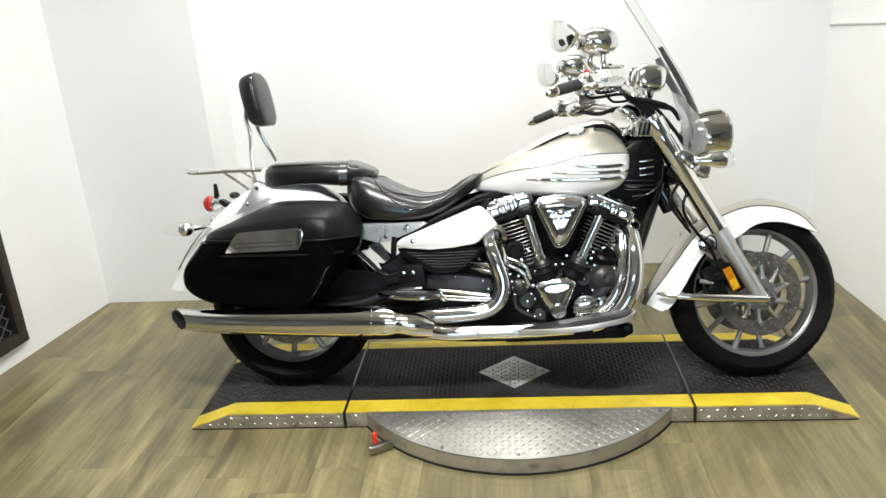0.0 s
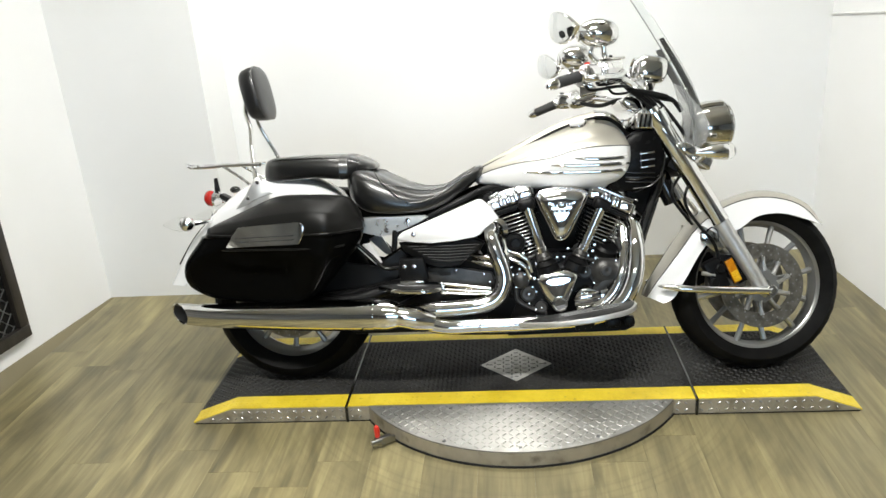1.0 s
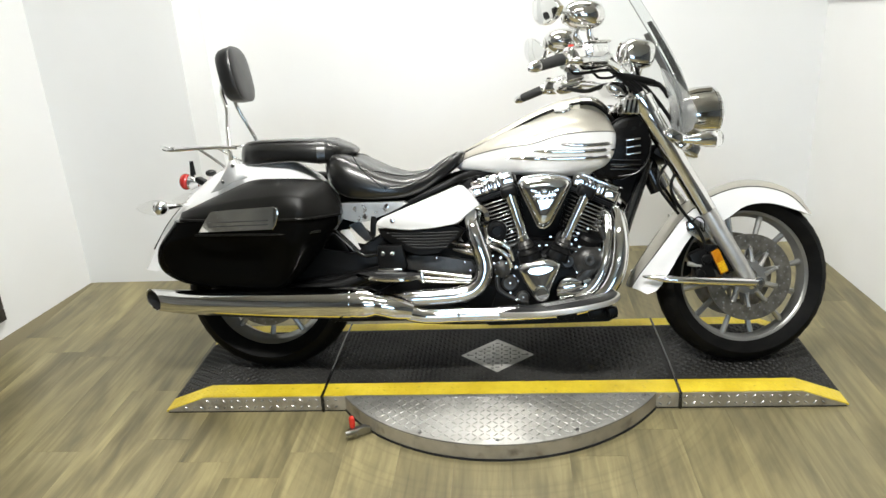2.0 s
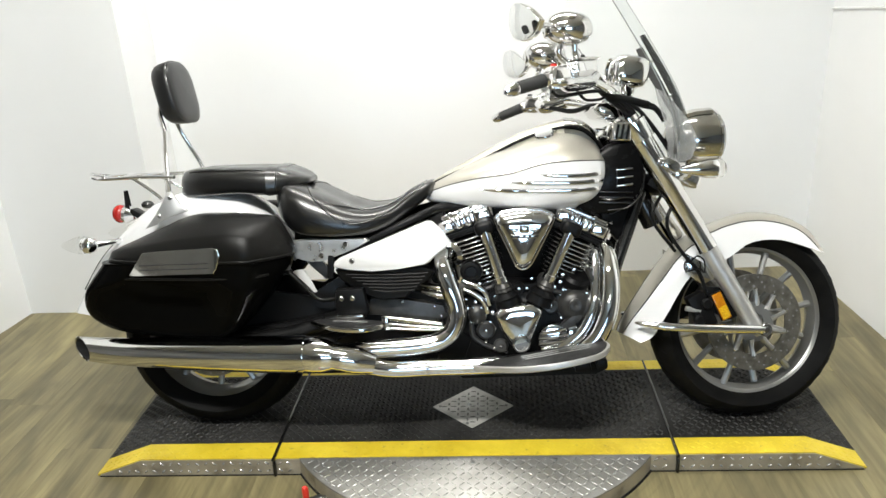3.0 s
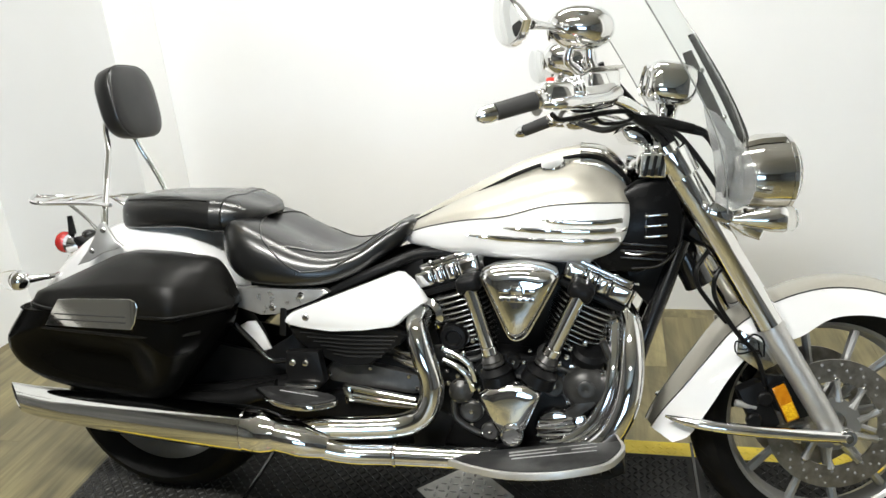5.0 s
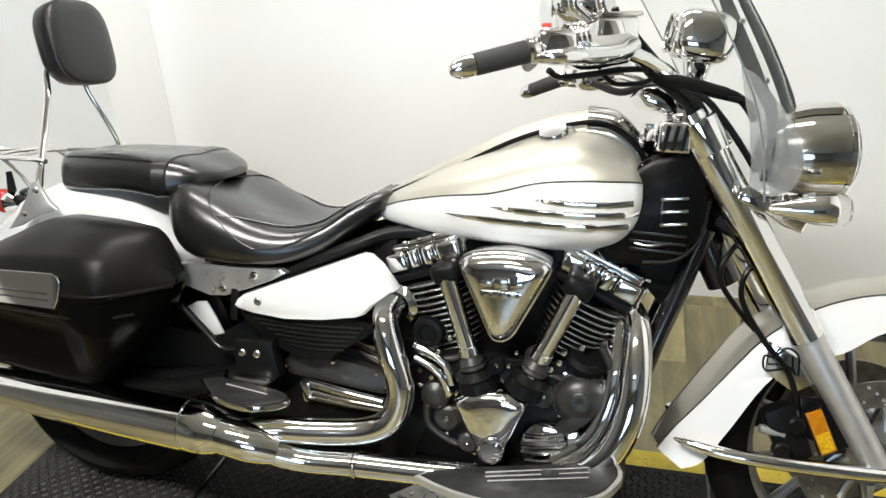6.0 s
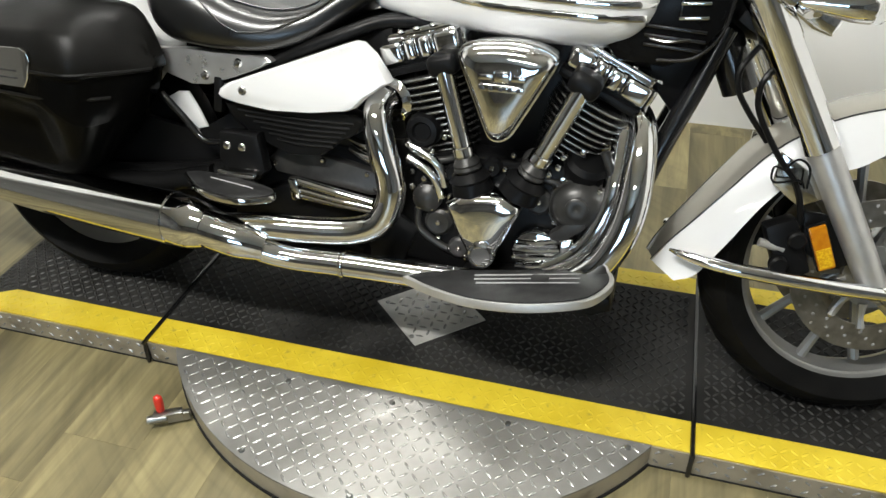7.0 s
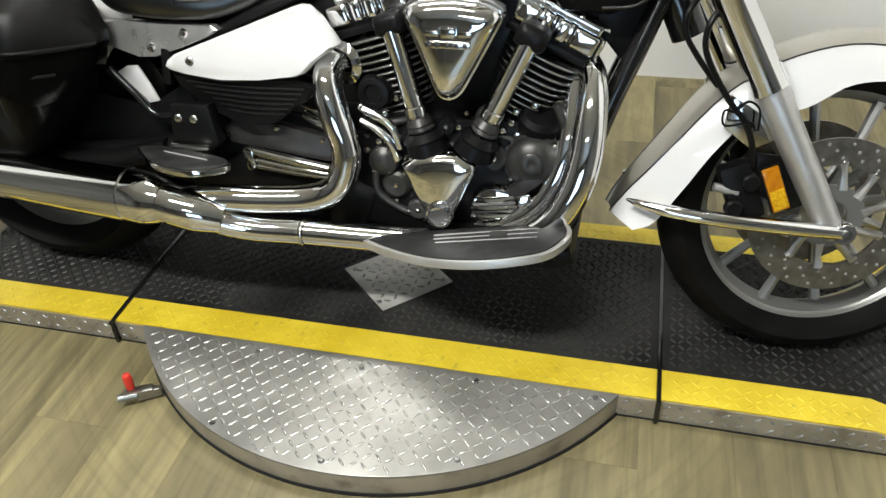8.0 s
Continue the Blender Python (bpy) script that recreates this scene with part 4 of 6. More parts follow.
def mirror_head(c, side, parent):
    """A teardrop mirror: chrome shell and glass that faces the rider."""
    outline = [(0.034, -0.012), (0.012, 0.022), (-0.012, 0.046), (-0.034, 0.05), (-0.046, 0.028), (-0.048, -0.004), (-0.038, -0.03), (-0.012, -0.044), (0.016, -0.036)]
    turn = Matrix.Translation(c) @ pose(0, 0, 0, 0, 0, -67 if side < 0 else -60) @ Matrix.Diagonal((1.85 if side < 0 else 1.7, -1.1, 1.1, 1))
    rim = [tuple(p) for p in spline([*outline, outline[0]], 4)[:-1]]
    bm = bmesh.new()
    skin(bm, [[(x * k, y + 0.1 * z * k, z * k) for x, z in rim] for k, y in ((0.98, 0.008), (1.03, 0.003), (1.04, 0.0), (1.03, -0.003), (0.97, -0.005), (0.9, -0.0065), (0.7, -0.0105), (0.45, -0.0135), (0.2, -0.015), (0.04, -0.0152))])
    shell = part("mirror_shell", bm, CHROME, parent, "teardrop chrome mirror", S @ turn, smooth=60)
    bm = plate([(x * 0.93, z * 0.93) for x, z in outline], 0.0082, 0.0105, 0.001, True)
    for v in bm.verts:
        v.co.y += 0.1 * v.co.z
    part("mirror_glass", bm, MIRROR, shell, m=S @ turn)
    return shell


handlebar()


def windshield():
    zs, xs = (0.775, 0.90, 0.955, 1.03, 1.10, 1.20, 1.31, 1.42), (0.70, 0.70, 0.693, 0.665, 0.628, 0.57, 0.502, 0.44)
    bm = bmesh.new()
    rings = []
    for k in range(19):
        u = k / 18
        row = []
        for j in range(21):
            a = -1 + 2 * j / 20
            foot = 0.975 - 0.175 * min(1, abs(a) * 1.25) ** 0.9  # cut out over the headlight
            head = 1.425 - 0.11 * abs(a) ** 3
            z = foot + (head - foot) * u
            half = 0.185 + 0.05 * min(1, u * 2.5)
            row.append((float(np.interp(z, zs, xs)) - 0.128 * a * a * (half / 0.235) ** 1.2, a * half - 0.02, z))
        rings.append(row)
    skin(bm, rings, closed=False)
    shield = part("windshield", bm, ACRYLIC, bike, "clear curved acrylic windshield", S)
    shield.modifiers.new("shell", "SOLIDIFY").thickness = 0.0015
    shield.visible_shadow = False
    for side in (-1, 1):
        edge = [Vector(r[-1 if side > 0 else 0]) for r in rings[::3]]
        part("shield_edge", tube(edge, 0.0016, 6, 3), SMOKE, shield, m=S)
    near = [(0.612, -0.16, 0.835), (0.628, -0.14, 0.90), (0.630, -0.115, 0.955), (0.617, -0.1, 0.99), (0.600, -0.08, 1.04), (0.580, -0.05, 1.10), (0.560, -0.02, 1.168)]
    far = [(0.690, -0.03, 0.91), (0.688, -0.03, 0.965), (0.660, -0.03, 1.035), (0.622, -0.03, 1.11), (0.566, -0.035, 1.205)]
    for pts, wide in ((near, (0.005, 0.007, 0.010, 0.0115, 0.0125, 0.013, 0.010)), (far, (0.012, 0.012, 0.0115, 0.011, 0.008))):
        bm = bmesh.new()
        rows = []
        for (x, y, z), w in spline_pairs(pts, wide):
            rows.append([(x - w, y - 0.004, z - w * 0.35), (x - w, y + 0.001, z - w * 0.35), (x + w, y + 0.001, z + w * 0.35), (x + w, y - 0.004, z + w * 0.35)])
        skin(bm, rows)
        strut = part("shield_strut", bm, STRUT_GREY, shield, "grey mounting strut", S)
        for i in (3, 5) if pts is near else ():
            bolt(strut, Vector(pts[i]) + Vector((0.006, -0.004, 0.02)), (0, -1, 0), 0.0055, CHROME, m=S)
    bm = plate([(0.578, 1.035), (0.604, 1.02), (0.646, 0.962), (0.668, 0.925), (0.680, 0.880), (0.676, 0.845), (0.664, 0.818), (0.634, 0.806), (0.590, 0.808), (0.592, 0.86), (0.590, 0.93), (0.582, 0.985)], -0.004, 0.0, 0.001)
    for v in bm.verts:
        v.co.y += -0.155 + 0.35 * max(0, v.co.z - 0.88)
    wing = part("shield_wing", bm, FROSTED, shield, "hazy clear lower wing", S)
    wing.visible_shadow = False
    part("strut_clamp", rounded_box((0.05, 0.03, 0.03), 0.008, pose(0.602, -0.155, 0.80, 0, 31, 0)), CHROME, shield, m=S)


FROSTED = material("hazy_acrylic", (0.5, 0.505, 0.5), 0.16)
bsdf(FROSTED).inputs["Transmission Weight"].default_value = 0.82
bsdf(FROSTED).inputs["IOR"].default_value = 1.15
STRUT_GREY = material("grey_strut_plastic", (0.05, 0.05, 0.048), 0.25, 0.2)


def spline_pairs(points, values):
    return [((q[0], q[1], q[2]), q[3]) for q in spline([(*p, v) for p, v in zip(points, values)], 4)]


windshield()


def front_lamps():
    c = Vector((0.656, -0.038, 0.882))
    # the darker chrome here stands in for tan, dim reflections on the bowl
    head = part("headlight", revolve([(-0.03, 0.001), (-0.028, 0.022), (-0.01, 0.052), (0.02, 0.072), (0.06, 0.081), (0.098, 0.083), (0.118, 0.084)], c, (1, 0, 0.02), 40), CHROME_DULL, bike, "chrome bullet headlight", S)
    part("headlight_bezel", revolve([(0.116, 0.08), (0.118, 0.0865), (0.126, 0.0865), (0.131, 0.079), (0.124, 0.077)], c, (1, 0, 0.02), 40), CHROME, head, m=S)
    part("headlight_lens", revolve([(0.124, 0.079), (0.138, 0.07), (0.15, 0.045), (0.154, 0)], c, (1, 0, 0.02), 36), LENS, head, "clear domed lens", S)
    part("headlight_bowl", revolve([(0.12, 0.078), (0.09, 0.066), (0.07, 0.03), (0.068, 0)], c, (1, 0, 0.02), 32), MIRROR, head, m=S)
    part("headlight_visor", plate_band(c), CHROME_DULL, head, m=S)
    part("lamp_bar", tube([(0.655, -0.165, 0.782), (0.672, -0.1, 0.77), (0.685, 0, 0.765), (0.672, 0.1, 0.77), (0.655, 0.165, 0.782)], 0.012, 14, 6), CHROME, bike, "chrome lamp bar", S)
    part("lamp_bracket", plate([(0.66, 0.80), (0.725, 0.802), (0.752, 0.772), (0.728, 0.728), (0.70, 0.738), (0.655, 0.77)], -0.045, 0.045, 0.01), CHROME, bike, m=S)
    for side in (-1, 1):
        o = Vector((0.622, side * 0.15 - 0.008, 0.785))
        sig = part("turn_signal", revolve([(0, 0.001), (0.004, 0.007), (0.03, 0.015), (0.085, 0.0275), (0.112, 0.0295), (0.116, 0.0275)], o, (1, 0, 0), 28), CHROME, bike, "chrome bullet turn signal", S)
        part("signal_lens", revolve([(0.113, 0.0285), (0.13, 0.028), (0.139, 0.021), (0.142, 0)], o, (1, 0, 0), 24), LENS, sig, "clear lens", S)
        part("signal_stem", tube([(0.665, side * 0.14, 0.785), (0.672, side * 0.105, 0.80)], 0.008, 10, 1), CHROME, sig, m=S)
    pod = part("gauge_pod", ellipsoid((0.518, -0.035, 1.094), (0.118, 0.112, 0.098), 32, 18, pose(0, 0, 0, 0, 10, 0), 3.4), CHROME, bike, "chrome gauge pod behind the windshield", S)
    part("gauge_face", revolve([(0, 0.034), (0.003, 0.032), (0.004, 0)], (0.464, -0.035, 1.102), (-1, 0, 0.2), 28), BLACK_GLOSS, pod, m=S)
    part("gauge_bezel", revolve([(0, 0.038), (0.004, 0.039), (0.007, 0.036), (0.004, 0.034)], (0.463, -0.035, 1.102), (-1, 0, 0.2), 28), CHROME, pod, m=S)
    part("gauge_stem", tube([(0.518, -0.03, 1.06), (0.512, -0.015, 1.0), (0.505, 0, 0.95)], [0.03, 0.018, 0.022], 16, 4), CHROME, pod, m=S)


def plate_band(c):
    """The raised strip along the top of the headlight."""
    bm = bmesh.new()
    rows = []
    for d, r in ((-0.012, 0.05), (0.02, 0.074), (0.06, 0.084), (0.11, 0.087)):
        rows.append([c + Vector((d, r * math.sin(a), r * math.cos(a))) for a in np.linspace(-0.6, 0.6, 9)] + [c + Vector((d, (r + 0.008) * math.sin(a), (r + 0.008) * math.cos(a))) for a in np.linspace(0.5, -0.5, 9)])
    skin(bm, rows)
    return bm


front_lamps()


# ---- tank
TANK = [  # x, top, bottom, half width, paint line
    (-0.125, 0.756, 0.727, 0.022, 0.744), (-0.100, 0.776, 0.717, 0.055, 0.755), (-0.040, 0.806, 0.708, 0.098, 0.776), (0.050, 0.848, 0.700, 0.134, 0.795),
    (0.150, 0.886, 0.691, 0.156, 0.807), (0.240, 0.914, 0.686, 0.166, 0.831), (0.320, 0.924, 0.687, 0.168, 0.838), (0.380, 0.908, 0.697, 0.160, 0.838),
    (0.418, 0.878, 0.722, 0.142, 0.836), (0.440, 0.850, 0.757, 0.108, 0.828), (0.448, 0.832, 0.785, 0.07, 0.815),
]
TANK_ROWS = spline(TANK, 5)


def tank_half(q, steps=3):
    """The near half section, bottom to top, and how many points lie under the paint line."""
    x, top, bottom, w, line = q
    lower = spline([(0, bottom), (0.55 * w, bottom + 0.002), (0.86 * w, bottom + 0.2 * (line - bottom)), (0.99 * w, bottom + 0.58 * (line - bottom)), (0.985 * w, line)], steps)
    upper = spline([(0.985 * w, line), (0.87 * w, line + 0.42 * (top - line)), (0.62 * w, line + 0.78 * (top - line)), (0.3 * w, line + 0.96 * (top - line)), (0, top)], steps)
    return lower, upper


def tank_y(x, z):
    """Half width of the tank at a length and height."""
    q = min(TANK_ROWS, key=lambda r: abs(r[0] - x))
    pts = [p for half in tank_half(q, 6) for p in half]
    return min(pts, key=lambda p: abs(p[1] - z))[0]


def fuel_tank():
    bm = bmesh.new()
    rings = []
    lower, upper = tank_half(TANK_ROWS[0])
    n = len(lower)
    for q in TANK_ROWS:
        lo, up = tank_half(q)
        near = [(q[0], -p[0], p[1]) for p in (*lo, *up[1:])]
        far = [(q[0], p[0], p[1]) for p in (*lo, *up[1:])]
        rings.append([*near, *reversed(far[1:-1])])
    total = len(rings[0])
    skin(bm, rings, index=lambda i, j: 0 if j < n - 1 or j >= total - (n - 1) else 1)
    tank = part("fuel_tank", bm, [WHITE_PAINT, CHAMPAGNE], bike, "teardrop tank, champagne over white", smooth=60)
    for side in (-1, 1):
        line = [(q[0], side * (0.985 * q[3] + 0.0006), q[4]) for q in TANK_ROWS[2:-4:2]]
        part("pinstripe", tube(line, 0.0015, 6, 3), PINSTRIPE, tank)
        for x0, x1, z0, z1 in ((0.236, 0.418, 0.800, 0.797), (0.145, 0.428, 0.781, 0.776), (0.056, 0.414, 0.761, 0.752)):
            bm = bmesh.new()
            rows = []
            for k in range(25):
                u = k / 24
                x, z = x0 + (x1 - x0) * u, z0 + (z1 - z0) * u - 0.004 * math.sin(u * math.pi)
                y = side * tank_y(x, z)
                h = 0.0008 + 0.0048 * min(1, u * 4) ** 0.7
                rows.append([(x, y + side * -0.002, z + h), (x, y + side * 0.0015, z + h), (x, y + side * 0.0032, z), (x, y + side * 0.0015, z - h), (x, y + side * -0.002, z - h)])
            skin(bm, rows)
            part("tank_trim", bm, CHROME, tank, "tapered chrome trim strip")
    # the console along the spine, chrome towards the front
    spine = [(-0.112, 0.776, 0.016), (-0.04, 0.816, 0.028), (0.06, 0.868, 0.038), (0.16, 0.916, 0.046), (0.24, 0.945, 0.052), (0.32, 0.962, 0.056), (0.375, 0.953, 0.057), (0.42, 0.916, 0.056), (0.452, 0.862, 0.052)]

    def ridge(points, mat, name, label, lift=0.0):
        bm = bmesh.new()
        rows = []
        for x, z, w in spline(points, 5):
            half = [(w, z - 0.06), (w * 1.0, z - 0.042), (w * 0.93, z - 0.026 + lift), (w * 0.74, z - 0.01 + lift), (w * 0.42, z - 0.002 + lift), (0, z + lift)]
            rows.append([*[(x, -y, q) for y, q in half], *[(x, y, q) for y, q in reversed(half[:-1])]])
        skin(bm, rows)
        return part(name, bm, mat, tank, label, smooth=50)

    ridge(spine[:6], CHAMPAGNE, "console", "champagne painted tank console")
    ridge([(x, z + 0.001, w * 1.02) for x, z, w in spine[5:]], CHROME_DULL, "dash_panel", "chrome dash panel", 0.003)
    for side in (-1, 1):
        part("console_seal", tube([(x, side * (w + 0.005), z - 0.024 * min(1, (x + 0.16) / 0.2)) for x, z, w in spine], 0.0046, 8, 5), RUBBER, tank)
    cap = part("tank_cap", revolve([(-0.012, 0.03), (0.006, 0.03), (0.010, 0.027), (0.011, 0.0)], (0.258, -0.066, 0.917), (-0.2, -0.5, 0.85), 28), CHROME, tank, "chrome fuel cap")
    part("cap_hinge", rounded_box((0.022, 0.014, 0.01), 0.003, pose(0.285, -0.066, 0.926, 24, 0, 0)), CHROME_DULL, cap)


fuel_tank()


# ---- seats
def section(w, top, bottom, dip=0.0, n=9):
    """A cushion's section: flat foot, soft shoulders, a dip along the middle."""
    half = [(0, bottom), (w * 0.8, bottom), (w * 0.97, bottom + 0.12 * (top - bottom)), (w, bottom + 0.42 * (top - bottom)), (w * 0.95, bottom + 0.72 * (top - bottom)), (w * 0.8, bottom + 0.93 * (top - bottom)), (w * 0.5, top), (0, top - dip)]
    return [tuple(p) for p in spline(half, 3)]


def cushion(name, rows, mat, parent, label, dip=0.0):
    bm = bmesh.new()
    rings = []
    for x, top, bottom, w in spline(rows, 5):
        s = section(w, top, bottom, dip * min(1, (top - bottom) / 0.06))
        rings.append([*[(x, -y, z) for y, z in s], *[(x, y, z) for y, z in reversed(s[1:-1])]])
    skin(bm, rings)
    return part(name, bm, mat, parent, label, smooth=65)


RIDER = [(-0.585, 0.784, 0.735, 0.10), (-0.560, 0.803, 0.685, 0.155), (-0.510, 0.797, 0.648, 0.184), (-0.440, 0.766, 0.637, 0.190), (-0.360, 0.728, 0.634, 0.182),
         (-0.290, 0.713, 0.638, 0.165), (-0.220, 0.727, 0.660, 0.138), (-0.160, 0.764, 0.698, 0.108), (-0.105, 0.786, 0.742, 0.075), (-0.085, 0.780, 0.758, 0.045)]
PILLION = [(-0.906, 0.800, 0.780, 0.05), (-0.892, 0.842, 0.768, 0.085), (-0.845, 0.856, 0.768, 0.117), (-0.70, 0.857, 0.774, 0.142), (-0.60, 0.853, 0.766, 0.15),
           (-0.555, 0.846, 0.772, 0.138), (-0.515, 0.829, 0.786, 0.112), (-0.488, 0.814, 0.798, 0.06)]


def seats():
    rider = cushion("rider_seat", RIDER, VINYL, bike, "black vinyl rider seat with stitched seams", 0.01)
    pillion = cushion("pillion_seat", PILLION, VINYL, bike, "black vinyl passenger seat with strap", 0.004)

    def on(rows, x, f, side):
        """A point on the cushion's skin at length x, fraction f round from the foot to the ridge."""
        q = min(spline(rows, 12), key=lambda r: abs(r[0] - x))
        s = section(q[3], q[1], q[2], 0.006)
        p = s[min(len(s) - 1, max(0, round(f * (len(s) - 1))))]
        return (q[0], side * (p[0] + 0.0008), p[1] + 0.0012)

    for side in (-1, 1):
        seam = [on(RIDER, x, f, side) for x, f in ((-0.50, 0.93), (-0.475, 0.80), (-0.45, 0.68), (-0.42, 0.58), (-0.38, 0.5), (-0.35, 0.44))]
        part("seam_piping", tube(seam, 0.0022, 6, 4), VINYL, rider)
        seam = [on(RIDER, x, f, side) for x, f in ((-0.35, 0.44), (-0.29, 0.48), (-0.22, 0.55), (-0.16, 0.62), (-0.12, 0.7))]
        part("seam_piping", tube(seam, 0.0022, 6, 4), VINYL, rider)
        seam = [on(RIDER, x, f, side) for x, f in ((-0.435, 0.63), (-0.38, 0.72), (-0.31, 0.74), (-0.23, 0.74), (-0.17, 0.76), (-0.12, 0.8))]
        part("seam_piping", tube(seam, 0.0018, 6, 4), VINYL, rider)
        seam = [on(PILLION, x, 0.66, side) for x in (-0.86, -0.8, -0.7, -0.61)]
        part("seam_piping", tube(seam, 0.002, 6, 4), VINYL, pillion)
    bm = bmesh.new()
    rings = []
    for x, k in ((-0.602, 1.0), (-0.6, 1.035), (-0.572, 1.035), (-0.57, 1.0)):
        q = min(spline(PILLION, 12), key=lambda r: abs(r[0] - x))
        s = section(q[3] * k, q[1] + (k - 1) * 0.09, q[2] - (k - 1) * 0.05, 0.004)
        rings.append([*[(x, -y, z) for y, z in s], *[(x, y, z) for y, z in reversed(s[1:-1])]])
    skin(bm, rings)
    part("seat_strap", bm, VINYL, pillion, "black strap across the seat", smooth=50)


seats()


# ---- backrest, rack and tail
def backrest():
    rest = tagged(new("backrest"), "padded backrest on a chrome bar")
    rest.parent = bike
    turn = Matrix.Translation((-0.953, 0.078, 1.100)) @ pose(0, 0, 0, 0, -11, 0)

    def outline(k, x, n=48):
        ring = []
        for j in range(n):
            a = math.tau * j / n
            ring.append((x, 0.106 * k * math.copysign(abs(math.cos(a)) ** 0.62, math.cos(a)), 0.103 * k * math.copysign(abs(math.sin(a)) ** 0.62, math.sin(a))))
        return ring

    bm = bmesh.new()
    skin(bm, [outline(k, x) for k, x in ((0.02, -0.036), (0.6, -0.035), (0.86, -0.030), (0.95, -0.018), (0.985, 0.0), (0.995, 0.016), (0.985, 0.024), (0.955, 0.0295), (0.91, 0.0325), (0.7, 0.0365), (0.35, 0.039), (0.02, 0.040))])
    pad = part("pad", bm, PAD_VINYL, rest, "black vinyl pad", turn, smooth=60)
    part("pad_piping", tube(outline(0.985, 0.0255) + [outline(0.985, 0.0255)[0]], 0.0022, 6, 1), VINYL, pad, m=turn)
    near = [(-0.915, -0.135, 0.742), (-0.925, -0.115, 0.80), (-0.950, -0.055, 0.90), (-0.960, -0.022, 0.975), (-0.982, 0.005, 1.03), (-0.985, 0.03, 1.07)]
    far = [(-0.895, 0.15, 0.742), (-0.900, 0.152, 0.80), (-0.915, 0.155, 0.857), (-0.950, 0.148, 0.93), (-0.975, 0.135, 0.99), (-0.985, 0.12, 1.05)]
    for side, bar in ((-1, near), (1, far)):
        part("upright", tube(bar, 0.0085, 14, 6), CHROME, rest, "chrome upright")
        foot = plate([(-0.994, 0.678), (-0.960, 0.717), (-0.932, 0.758), (-0.915, 0.790), (-0.900, 0.793), (-0.888, 0.772), (-0.874, 0.746), (-0.852, 0.729), (-0.915, 0.711), (-0.958, 0.688)], side * 0.146, side * 0.155, 0.003)
        br = part("side_plate", foot, SATIN, rest, "brushed metal side plate")
        bolt(br, (-0.945, side * 0.154, 0.716), (0, side, 0), 0.007)
        bolt(br, (-0.905, side * 0.154, 0.772), (0, side, 0), 0.008)


backrest()


def rack():
    rk = tagged(new("luggage_rack"), "small chrome luggage rack")
    rk.parent = bike
    for side in (-1, 1):
        rail = [(-0.90, side * 0.12, 0.834), (-0.96, side * 0.105, 0.836), (-1.05, side * 0.09, 0.836), (-1.15, side * 0.075, 0.834), (-1.20, side * 0.055, 0.838), (-1.232, 0, 0.848)]
        part("rail", tube(rail, 0.006, 12, 6), CHROME, rk)
        part("strut", tube([(-1.05, side * 0.09, 0.834), (-0.99, side * 0.1, 0.795), (-0.945, side * 0.12, 0.765)], 0.0052, 10, 4), CHROME, rk)
    for x in (-1.02, -1.085, -1.15):
        part("cross_bar", tube([(x, -0.085, 0.838), (x, 0, 0.842), (x, 0.085, 0.838)], 0.0045, 10, 3), CHROME, rk)


rack()


